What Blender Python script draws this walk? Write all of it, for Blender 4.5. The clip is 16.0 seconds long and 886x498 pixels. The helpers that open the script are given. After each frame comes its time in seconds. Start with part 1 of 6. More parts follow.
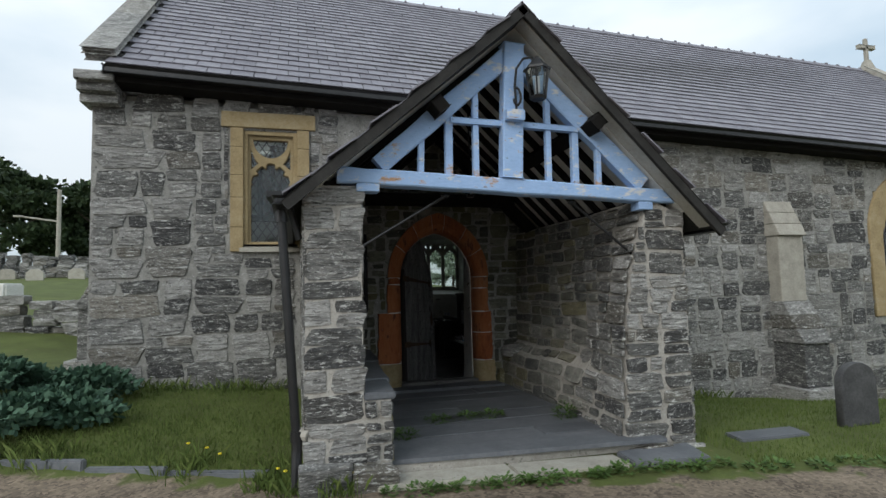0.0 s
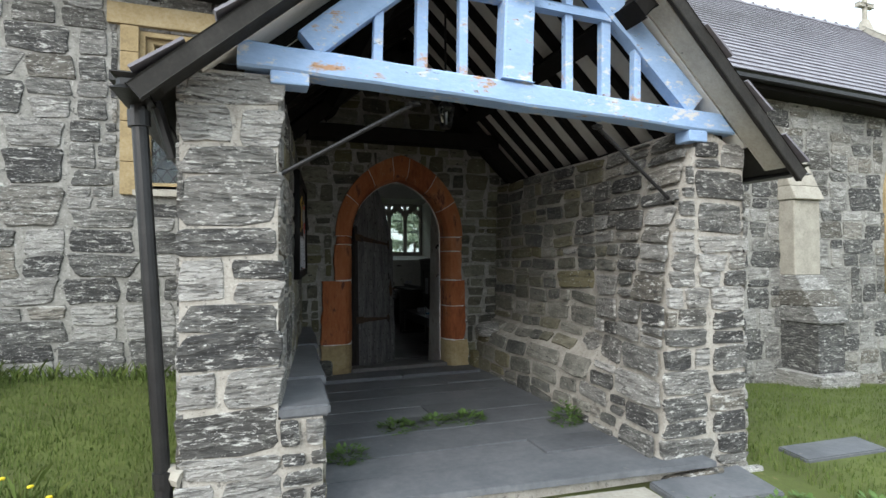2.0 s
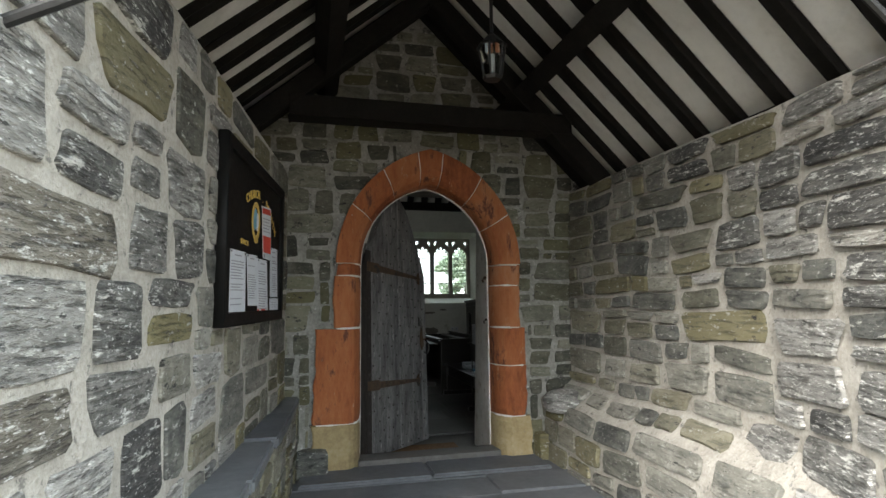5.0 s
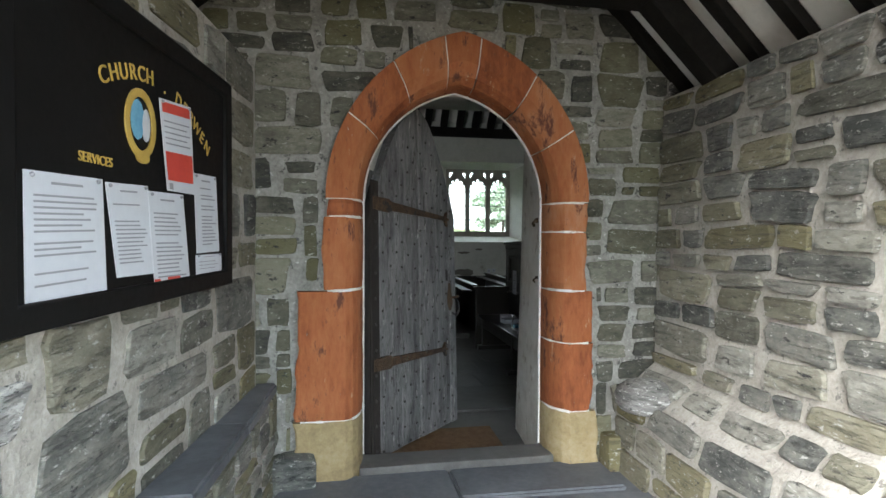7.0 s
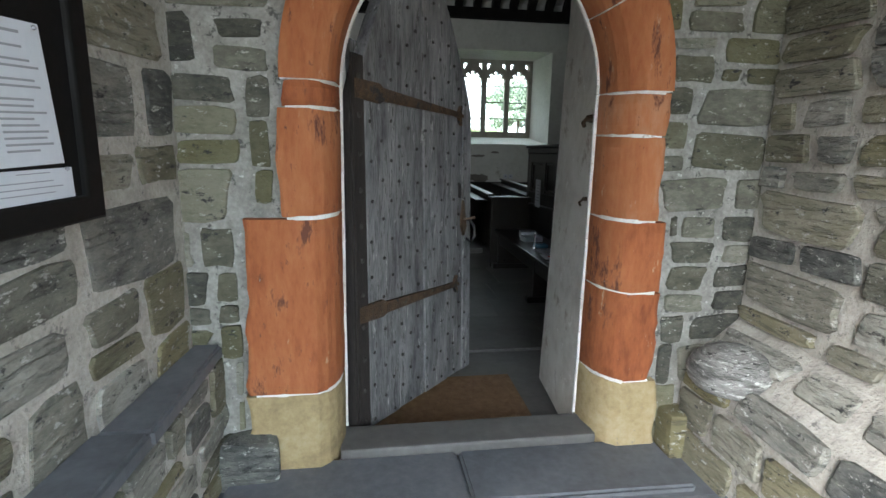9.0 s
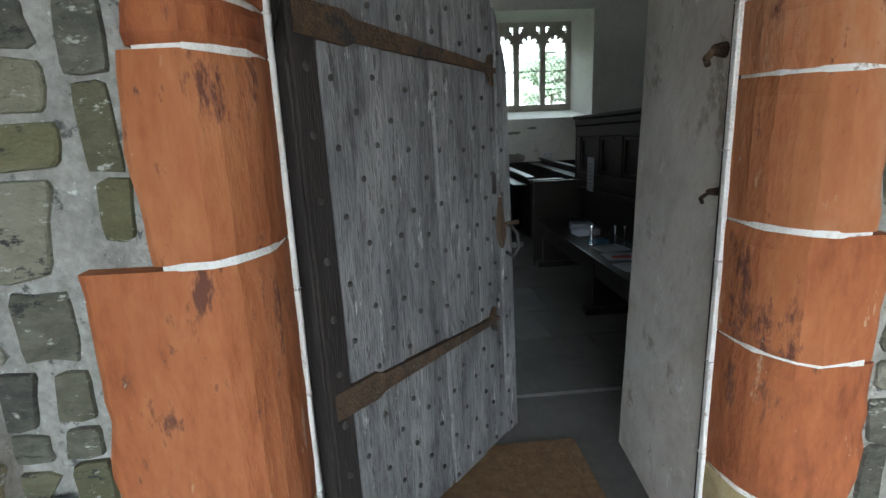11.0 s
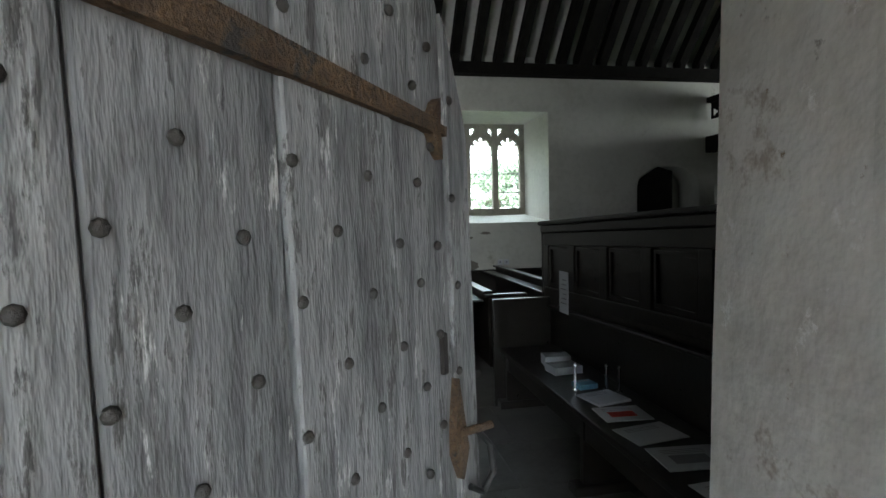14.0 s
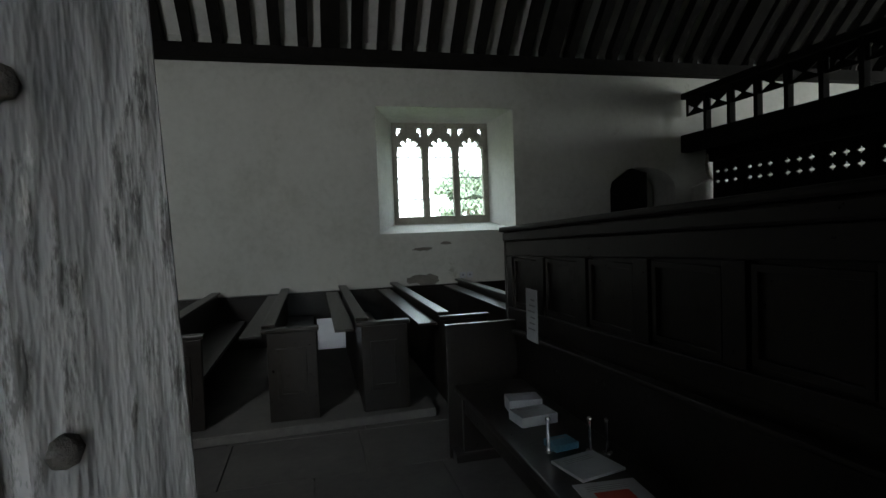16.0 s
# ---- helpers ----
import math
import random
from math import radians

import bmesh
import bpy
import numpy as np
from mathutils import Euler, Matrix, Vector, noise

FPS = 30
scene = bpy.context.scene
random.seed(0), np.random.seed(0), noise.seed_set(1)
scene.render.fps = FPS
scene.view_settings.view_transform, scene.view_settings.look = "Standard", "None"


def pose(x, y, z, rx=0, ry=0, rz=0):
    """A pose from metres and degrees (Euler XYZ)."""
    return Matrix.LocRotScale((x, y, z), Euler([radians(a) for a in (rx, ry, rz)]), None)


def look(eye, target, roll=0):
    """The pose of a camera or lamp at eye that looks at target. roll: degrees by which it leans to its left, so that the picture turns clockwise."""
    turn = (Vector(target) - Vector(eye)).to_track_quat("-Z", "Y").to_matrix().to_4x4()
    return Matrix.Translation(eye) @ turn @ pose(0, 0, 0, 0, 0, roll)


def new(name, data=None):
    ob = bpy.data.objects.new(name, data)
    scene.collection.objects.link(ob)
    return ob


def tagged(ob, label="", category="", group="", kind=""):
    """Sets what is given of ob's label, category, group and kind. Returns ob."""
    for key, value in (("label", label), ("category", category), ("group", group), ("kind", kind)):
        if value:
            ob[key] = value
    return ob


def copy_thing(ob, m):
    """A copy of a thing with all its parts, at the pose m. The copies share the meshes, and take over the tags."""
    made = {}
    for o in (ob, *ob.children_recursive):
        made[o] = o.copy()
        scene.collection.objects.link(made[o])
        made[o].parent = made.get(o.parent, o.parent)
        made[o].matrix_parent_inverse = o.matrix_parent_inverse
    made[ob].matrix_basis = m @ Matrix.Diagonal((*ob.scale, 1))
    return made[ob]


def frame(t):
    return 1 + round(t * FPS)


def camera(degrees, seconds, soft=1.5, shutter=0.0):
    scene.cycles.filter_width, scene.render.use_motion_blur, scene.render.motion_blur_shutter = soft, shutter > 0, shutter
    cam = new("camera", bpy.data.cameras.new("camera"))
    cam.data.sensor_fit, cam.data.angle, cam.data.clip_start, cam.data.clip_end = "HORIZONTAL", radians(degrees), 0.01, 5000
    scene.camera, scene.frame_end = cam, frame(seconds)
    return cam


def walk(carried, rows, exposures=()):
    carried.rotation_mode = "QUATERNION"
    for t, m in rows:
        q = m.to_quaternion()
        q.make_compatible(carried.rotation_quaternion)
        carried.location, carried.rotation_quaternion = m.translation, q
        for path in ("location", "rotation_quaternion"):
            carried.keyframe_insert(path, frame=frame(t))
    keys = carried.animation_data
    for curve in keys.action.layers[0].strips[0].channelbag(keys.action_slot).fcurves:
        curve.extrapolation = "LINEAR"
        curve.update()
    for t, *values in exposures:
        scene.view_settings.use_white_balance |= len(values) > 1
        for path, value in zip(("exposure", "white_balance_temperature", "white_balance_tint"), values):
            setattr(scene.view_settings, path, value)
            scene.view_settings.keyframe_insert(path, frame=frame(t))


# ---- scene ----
cam = camera(79.1, 16.0)
PATH = [
    (0, (0.009, -0.048, 1.569), (0.535, 1.876, 1.72), -1.5),
    (0.5, (0.146, 0.37, 1.568), (0.682, 2.292, 1.693), -2.1),
    (1, (0.181, 0.798, 1.533), (0.696, 2.729, 1.601), -2.1),
    (1.5, (0.254, 1.186, 1.511), (0.825, 3.102, 1.55), -1.3),
    (2, (0.423, 1.571, 1.509), (1.086, 3.457, 1.539), -0.3),
    (2.5, (0.51, 1.942, 1.489), (1.204, 3.818, 1.509), -0.5),
    (3, (0.587, 2.253, 1.502), (1.304, 4.12, 1.523), -0.3),
    (3.5, (0.739, 2.553, 1.517), (1.394, 4.433, 1.707), -1.6),
    (4, (0.875, 2.822, 1.513), (1.519, 4.703, 1.73), -0.8),
    (4.5, (0.993, 3.15, 1.5), (1.657, 5.021, 1.746), -0.9),
    (5, (1.116, 3.47, 1.435), (1.593, 5.402, 1.635), -0.6),
    (5.2, (1.166, 3.625, 1.435), (1.566, 5.577, 1.611), -0.4),
    (7.3, (1.468, 4.895, 1.581), (1.795, 6.864, 1.455), 0.7),
    (7.5, (1.48, 4.989, 1.598), (1.79, 6.957, 1.414), 1.1),
    (8, (1.477, 5.277, 1.609), (1.793, 7.234, 1.346), 1.0),
    (8.2, (1.495, 5.358, 1.605), (1.814, 7.31, 1.309), 1.4),
    (10.3, (1.731, 6.399, 1.49), (1.971, 8.318, 0.98), -1.4),
    (10.5, (1.745, 6.508, 1.484), (1.976, 8.427, 0.97), -2.0),
    (11, (1.794, 6.745, 1.514), (1.958, 8.681, 1.037), -2.4),
    (11.5, (1.789, 6.935, 1.525), (1.905, 8.893, 1.134), -2.9),
    (12, (1.772, 7.121, 1.535), (1.9, 9.089, 1.201), -2.7),
    (12.5, (1.846, 7.257, 1.529), (1.986, 9.234, 1.259), -3.7),
    (13, (1.933, 7.45, 1.558), (2.063, 9.436, 1.355), -2.4),
    (13.5, (1.955, 7.646, 1.54), (2.081, 9.637, 1.394), -2.2),
    (14, (2.005, 7.86, 1.511), (2.37, 9.823, 1.398), -1.3),
    (14.5, (2.092, 8.044, 1.466), (2.515, 9.991, 1.288), -1.6),
    (15, (2.217, 8.233, 1.473), (2.643, 10.173, 1.24), -1.9),
    (15.5, (2.295, 8.391, 1.464), (2.728, 10.338, 1.308), -2.1),
    (16, (2.362, 8.645, 1.477), (2.834, 10.587, 1.4), -2.1),
]
EXPOSURES = [(0.0, 0.25, 6600, 10), (1.0, 0.92, 6650, 10), (1.5, 1.15, 6650, 10), (2.0, 1.36, 6650, 10), (3.0, 1.72, 6650, 10), (3.5, 1.92, 6700, 10), (4.0, 1.98, 6750, 10), (4.5, 2.28, 6850, 10), (5.0, 2.78, 6950, 10),
             (7.5, 3.75, 6500, 10), (10.5, 3.95, 6400, 10), (12.5, 4.2, 6550, 10), (13.5, 4.5, 6500, 10), (14.0, 4.5, 6550, 10), (14.5, 4.4, 6550, 10), (15.5, 4.2, 6550, 10), (16.0, 3.9, 6600, 10)]
walk(cam, [(t, look(eye, target, roll)) for t, eye, target, roll in PATH],
     exposures=EXPOSURES)

# ---- world and sun: a bright overcast sky ----
world = bpy.data.worlds.new("world")
scene.world = world
world.use_nodes = True
wt = world.node_tree
wt.nodes.clear()
w_out = wt.nodes.new("ShaderNodeOutputWorld")
w_mix = wt.nodes.new("ShaderNodeMixShader")
w_sky = wt.nodes.new("ShaderNodeTexSky")
w_sky.sky_type, w_sky.sun_disc = "NISHITA", False
w_sky.sun_elevation, w_sky.sun_rotation = radians(31), radians(225)
w_bg = wt.nodes.new("ShaderNodeBackground")
w_bg.inputs["Strength"].default_value = 0.10
w_cloud = wt.nodes.new("ShaderNodeBackground")
w_tc = wt.nodes.new("ShaderNodeTexCoord")
w_map = wt.nodes.new("ShaderNodeMapping")
w_map.inputs["Scale"].default_value = (1, 1, 2.6)
w_n = wt.nodes.new("ShaderNodeTexNoise")
w_n.inputs["Scale"].default_value, w_n.inputs["Detail"].default_value = 1.7, 6
w_r = wt.nodes.new("ShaderNodeValToRGB")
w_r.color_ramp.elements[0].position, w_r.color_ramp.elements[0].color = 0.35, (0.52, 0.66, 0.78, 1)
w_r.color_ramp.elements[1].position, w_r.color_ramp.elements[1].color = 0.62, (0.86, 0.94, 1.0, 1)
w_mix.inputs[0].default_value = 0.85
wt.links.new(w_tc.outputs["Generated"], w_map.inputs["Vector"])
wt.links.new(w_map.outputs["Vector"], w_n.inputs["Vector"])
wt.links.new(w_n.outputs["Fac"], w_r.inputs["Fac"])
w_sep, w_up = wt.nodes.new("ShaderNodeSeparateXYZ"), wt.nodes.new("ShaderNodeMapRange")
w_up.inputs["From Min"].default_value, w_up.inputs["From Max"].default_value = 0.0, 1.0
w_up.inputs["To Min"].default_value, w_up.inputs["To Max"].default_value = 0.74, 1.5      # an overcast sky is brighter overhead
wt.links.new(w_tc.outputs["Generated"], w_sep.inputs[0])
wt.links.new(w_sep.outputs["Z"], w_up.inputs["Value"])
wt.links.new(w_up.outputs["Result"], w_cloud.inputs["Strength"])
wt.links.new(w_r.outputs["Color"], w_cloud.inputs["Color"])
wt.links.new(w_sky.outputs["Color"], w_bg.inputs["Color"])
wt.links.new(w_bg.outputs["Background"], w_mix.inputs[1])
wt.links.new(w_cloud.outputs["Background"], w_mix.inputs[2])
wt.links.new(w_mix.outputs["Shader"], w_out.inputs["Surface"])

sun = new("sun", bpy.data.lights.new("sun", "SUN"))
sun.data.energy, sun.data.angle, sun.data.color = 1.2, radians(38), (1.0, 0.98, 0.96)
sun.matrix_world = look((-10, -10, 8.4), (0, 0, 0))


# sky light that enters by the windows of the church
for nm, at, to, w, h, power in (("small_window_light", (-0.35, 8.16, 3.05), (-0.35, 12, 2.6), 0.56, 1.45, 5), ("south_window_light", (11.8, 8.16, 2.1), (11.8, 12, 1.7), 1.4, 2.1, 9),
                                ("east_window_light", (16.45, 12.25, 2.9), (10, 12.25, 2.0), 2.5, 2.4, 4)):
    lamp = new(nm, bpy.data.lights.new(nm, "AREA"))
    lamp.data.shape, lamp.data.size, lamp.data.size_y, lamp.data.energy, lamp.data.color = "RECTANGLE", w, h, power, (0.9, 0.96, 1.0)
    lamp.matrix_world = look(at, to)


# ---- materials ----
def surf(name, cols, scale=6.0, rough=0.85, bump=0.3, stretch=(1, 1, 1), vary=0.0, fine=8.0, specks=(), metal=0.0, spec=0.4,
         tint=None, dist=0.02, strata=None):
    """A weathered surface: a ramp of colours over broad and fine noise, per-piece variation, and specks (colour, scale, threshold)."""
    m = bpy.data.materials.new(name)
    m.use_nodes = True
    nt = m.node_tree
    N, L = nt.nodes, nt.links
    b = N["Principled BSDF"]
    b.inputs["Metallic"].default_value = metal
    b.inputs["Specular IOR Level"].default_value = spec
    geo, info = N.new("ShaderNodeNewGeometry"), N.new("ShaderNodeObjectInfo")
    add = N.new("ShaderNodeMath"); add.operation = "ADD"
    L.new(info.outputs["Random"], add.inputs[0]); L.new(geo.outputs["Random Per Island"], add.inputs[1])
    fr = N.new("ShaderNodeMath"); fr.operation = "FRACT"
    L.new(add.outputs[0], fr.inputs[0])
    off = N.new("ShaderNodeVectorMath"); off.operation = "MULTIPLY_ADD"
    comb = N.new("ShaderNodeCombineXYZ")
    for k in range(3):
        L.new(fr.outputs[0], comb.inputs[k])
    off.inputs[1].default_value = (7.3, 11.1, 5.7) if vary else (0, 0, 0)
    L.new(comb.outputs[0], off.inputs[0]); L.new(geo.outputs["Position"], off.inputs[2])
    mp = N.new("ShaderNodeMapping"); mp.inputs["Scale"].default_value = stretch
    L.new(off.outputs[0], mp.inputs["Vector"])
    n1, n2 = N.new("ShaderNodeTexNoise"), N.new("ShaderNodeTexNoise")
    n1.inputs["Scale"].default_value, n1.inputs["Detail"].default_value = scale, 5
    n2.inputs["Scale"].default_value, n2.inputs["Detail"].default_value = scale * fine, 4
    for n in (n1, n2):
        n.inputs["Roughness"].default_value = 0.65
        L.new(mp.outputs[0], n.inputs["Vector"])
    mixf = N.new("ShaderNodeMix"); mixf.inputs[0].default_value = 0.35
    L.new(n1.outputs["Fac"], mixf.inputs[2]); L.new(n2.outputs["Fac"], mixf.inputs[3])
    val = mixf.outputs[0]
    if vary:
        sh = N.new("ShaderNodeMath"); sh.operation = "MULTIPLY_ADD"
        sh.inputs[1].default_value, sh.inputs[2].default_value = vary, -vary / 2
        L.new(fr.outputs[0], sh.inputs[0])
        ad = N.new("ShaderNodeMath"); ad.operation = "ADD"
        L.new(val, ad.inputs[0]); L.new(sh.outputs[0], ad.inputs[1])
        val = ad.outputs[0]
    ramp = N.new("ShaderNodeValToRGB")
    els = ramp.color_ramp.elements
    while len(els) < len(cols):
        els.new(0.5)
    for k, c in enumerate(cols):
        els[k].position = 0.28 + 0.44 * k / max(1, len(cols) - 1)
        els[k].color = (*c, 1)
    L.new(val, ramp.inputs["Fac"])
    colour = ramp.outputs["Color"]
    if tint:
        # a second hue on some of the pieces
        tr = N.new("ShaderNodeMath"); tr.operation = "MULTIPLY"; tr.inputs[1].default_value = 7.77
        L.new(fr.outputs[0], tr.inputs[0])
        tf = N.new("ShaderNodeMath"); tf.operation = "FRACT"; L.new(tr.outputs[0], tf.inputs[0])
        tg = N.new("ShaderNodeMapRange")
        tg.inputs["From Min"].default_value, tg.inputs["From Max"].default_value = 1 - tint[1], 1
        tg.inputs["To Max"].default_value = tint[2]
        L.new(tf.outputs[0], tg.inputs["Value"])
        mx = N.new("ShaderNodeMix"); mx.data_type = "RGBA"; mx.blend_type = "MIX"
        mx.inputs[7].default_value = (*tint[0], 1)
        L.new(tg.outputs["Result"], mx.inputs[0]); L.new(colour, mx.inputs[6])
        colour = mx.outputs[2]
    for c, s, th in specks:
        ns = N.new("ShaderNodeTexNoise")
        ns.inputs["Scale"].default_value, ns.inputs["Detail"].default_value, ns.inputs["Roughness"].default_value = s, 6, 0.75
        L.new(off.outputs[0] if stretch == (1, 1, 1) else mp.outputs[0], ns.inputs["Vector"])
        mr = N.new("ShaderNodeMapRange")
        mr.inputs["From Min"].default_value, mr.inputs["From Max"].default_value = th, th + 0.06
        L.new(ns.outputs["Fac"], mr.inputs["Value"])
        mx = N.new("ShaderNodeMix"); mx.data_type = "RGBA"
        mx.inputs[7].default_value = (*c, 1)
        L.new(mr.outputs["Result"], mx.inputs[0]); L.new(colour, mx.inputs[6])
        colour = mx.outputs[2]
    height = mixf.outputs[0]
    if strata:
        # thin split layers of slaty stone: dark partings with relief
        ms = N.new("ShaderNodeMapping"); ms.inputs["Scale"].default_value = (1, 1, 9)
        L.new(off.outputs[0], ms.inputs["Vector"])
        st = N.new("ShaderNodeTexNoise")
        st.inputs["Scale"].default_value, st.inputs["Detail"].default_value, st.inputs["Roughness"].default_value = 5.5, 5, 0.7
        L.new(ms.outputs[0], st.inputs["Vector"])
        sr = N.new("ShaderNodeMapRange")
        sr.inputs["From Min"].default_value, sr.inputs["From Max"].default_value, sr.inputs["To Max"].default_value = 0.54, 0.62, strata[1]
        L.new(st.outputs["Fac"], sr.inputs["Value"])
        mx = N.new("ShaderNodeMix"); mx.data_type = "RGBA"
        mx.inputs[7].default_value = (*strata[0], 1)
        L.new(sr.outputs["Result"], mx.inputs[0]); L.new(colour, mx.inputs[6])
        colour = mx.outputs[2]
        cut = N.new("ShaderNodeMath"); cut.operation = "MULTIPLY_ADD"; cut.inputs[1].default_value = -0.4
        L.new(sr.outputs["Result"], cut.inputs[0]); L.new(height, cut.inputs[2])
        height = cut.outputs[0]
    L.new(colour, b.inputs["Base Color"])
    rr = N.new("ShaderNodeMapRange")
    rr.inputs["To Min"].default_value, rr.inputs["To Max"].default_value = max(0.05, rough - 0.12), min(1, rough + 0.12)
    L.new(n2.outputs["Fac"], rr.inputs["Value"]); L.new(rr.outputs["Result"], b.inputs["Roughness"])
    if bump:
        bp = N.new("ShaderNodeBump")
        bp.inputs["Strength"].default_value, bp.inputs["Distance"].default_value = bump, dist
        L.new(height, bp.inputs["Height"]); L.new(bp.outputs["Normal"], b.inputs["Normal"])
    return m


def pane_glass(name, gloss):
    m = bpy.data.materials.new(name)
    m.use_nodes = True
    N, L = m.node_tree.nodes, m.node_tree.links
    N.remove(N["Principled BSDF"])
    tr, gl, mx, fr = N.new("ShaderNodeBsdfTransparent"), N.new("ShaderNodeBsdfGlossy"), N.new("ShaderNodeMixShader"), N.new("ShaderNodeFresnel")
    tr.inputs["Color"].default_value = (0.86, 0.9, 0.88, 1)
    gl.inputs["Roughness"].default_value = 0.04
    fr.inputs["IOR"].default_value = gloss
    L.new(fr.outputs[0], mx.inputs[0]); L.new(tr.outputs[0], mx.inputs[1]); L.new(gl.outputs[0], mx.inputs[2])
    L.new(mx.outputs[0], N["Material Output"].inputs["Surface"])
    return m


LICHEN = (0.52, 0.52, 0.49)
M_stone = surf("weathered_stone", [(0.05, 0.05, 0.05), (0.13, 0.13, 0.122), (0.25, 0.245, 0.23), (0.38, 0.375, 0.355)], 5, 0.9, 1.0, vary=0.42, stretch=(1, 1, 3.6), fine=5,
               specks=((LICHEN, 8, 0.56), ((0.05, 0.05, 0.048), 10, 0.575), ((0.64, 0.64, 0.61), 26, 0.58), ((0.035, 0.035, 0.035), 36, 0.61)), tint=((0.21, 0.18, 0.13), 0.3, 0.45), dist=0.04, strata=((0.05, 0.05, 0.048), 0.5))
M_stone_p = surf("porch_stone", [(0.055, 0.058, 0.055), (0.125, 0.127, 0.115), (0.20, 0.196, 0.17), (0.30, 0.295, 0.26)], 6, 0.9, 1.0, vary=0.34, stretch=(1, 1, 2.2), fine=5,
                 specks=(((0.40, 0.40, 0.37), 18, 0.585), ((0.035, 0.035, 0.035), 11, 0.59), ((0.42, 0.42, 0.40), 45, 0.64)), tint=((0.185, 0.162, 0.075), 0.6, 0.8), dist=0.03, strata=((0.05, 0.05, 0.047), 0.4))
# olive moss tint; the whole ramp is darkened to paint in porch shade
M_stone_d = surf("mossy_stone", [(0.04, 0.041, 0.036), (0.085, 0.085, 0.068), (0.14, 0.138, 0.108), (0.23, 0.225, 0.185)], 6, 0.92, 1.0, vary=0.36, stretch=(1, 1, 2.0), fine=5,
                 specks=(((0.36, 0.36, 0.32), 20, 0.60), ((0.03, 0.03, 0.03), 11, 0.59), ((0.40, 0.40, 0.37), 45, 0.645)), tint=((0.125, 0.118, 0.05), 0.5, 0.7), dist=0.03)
M_mortar = surf("lime_mortar", [(0.25, 0.235, 0.205), (0.38, 0.36, 0.32), (0.52, 0.50, 0.455)], 7, 0.95, 0.9, specks=(((0.18, 0.175, 0.16), 22, 0.58),))
M_mortar_w = surf("weathered_mortar", [(0.15, 0.148, 0.135), (0.26, 0.256, 0.235), (0.40, 0.392, 0.365)], 7, 0.95, 0.9, specks=(((0.09, 0.09, 0.085), 15, 0.57), (LICHEN, 24, 0.60)))
M_red = surf("red_sandstone", [(0.18, 0.048, 0.018), (0.31, 0.098, 0.036), (0.375, 0.14, 0.058), (0.41, 0.195, 0.105)], 3.4, 0.9, 0.7, stretch=(1.6, 1.6, 0.5), vary=0.24, fine=7,
             specks=(((0.12, 0.042, 0.026), 3.4, 0.575), ((0.44, 0.27, 0.175), 8, 0.625), ((0.13, 0.048, 0.03), 15, 0.62), ((0.56, 0.51, 0.45), 30, 0.675)))
M_yellow = surf("yellow_sandstone", [(0.20, 0.15, 0.08), (0.32, 0.245, 0.13), (0.40, 0.33, 0.21)], 4, 0.9, 0.4, vary=0.12,
                specks=(((0.2, 0.19, 0.16), 10, 0.64),))
M_pale = surf("pale_stone", [(0.25, 0.235, 0.20), (0.36, 0.34, 0.29), (0.45, 0.43, 0.37)], 5, 0.9, 0.5, vary=0.15, specks=(((0.16, 0.15, 0.13), 12, 0.63),))
M_slate = surf("roof_slate", [(0.135, 0.128, 0.147), (0.19, 0.183, 0.207), (0.245, 0.238, 0.262)], 3, 0.6, 0.25, vary=0.22, specks=(((0.26, 0.25, 0.24), 20, 0.72),))
M_flag = surf("slate_paving", [(0.075, 0.08, 0.088), (0.12, 0.128, 0.138), (0.175, 0.18, 0.19)], 2.5, 0.62, 0.3, vary=0.18, specks=(((0.22, 0.21, 0.19), 12, 0.66),))
M_flag_in = surf("worn_flagstone", [(0.07, 0.068, 0.062), (0.11, 0.105, 0.1), (0.15, 0.145, 0.135)], 2.5, 0.6, 0.3, vary=0.15)
M_plaster = surf("lime_plaster", [(0.46, 0.46, 0.41), (0.60, 0.60, 0.55), (0.68, 0.68, 0.63)], 0.9, 0.92, 0.25, fine=14,
                 specks=(((0.40, 0.39, 0.33), 1.6, 0.66),))
M_reveal = surf("worn_limewash", [(0.54, 0.51, 0.46), (0.71, 0.69, 0.64), (0.80, 0.785, 0.74)], 2.2, 0.9, 0.5, fine=4,
                specks=(((0.47, 0.42, 0.36), 3, 0.585), ((0.86, 0.85, 0.82), 9, 0.60), ((0.36, 0.33, 0.29), 5, 0.63), ((0.30, 0.22, 0.15), 8, 0.655)), dist=0.03)
M_white = surf("white_ceiling_plaster", [(0.55, 0.54, 0.50), (0.68, 0.67, 0.63), (0.74, 0.73, 0.69)], 2, 0.9, 0.15)
M_blue = surf("flaking_blue_paint", [(0.25, 0.38, 0.60), (0.31, 0.46, 0.70), (0.38, 0.53, 0.76)], 5, 0.65, 0.25, stretch=(0.5, 1, 1.2),
              specks=(((0.60, 0.60, 0.59), 9, 0.565), ((0.44, 0.27, 0.16), 5, 0.585), ((0.06, 0.055, 0.05), 20, 0.625)))
M_black = surf("black_stained_timber", [(0.006, 0.0055, 0.005), (0.011, 0.010, 0.009), (0.018, 0.016, 0.014)], 6, 0.8, 0.3, spec=0.12)
M_barge = surf("weathered_dark_timber", [(0.012, 0.0115, 0.011), (0.022, 0.021, 0.019), (0.042, 0.04, 0.036)], 6, 0.85, 0.4, stretch=(1, 1, 1))
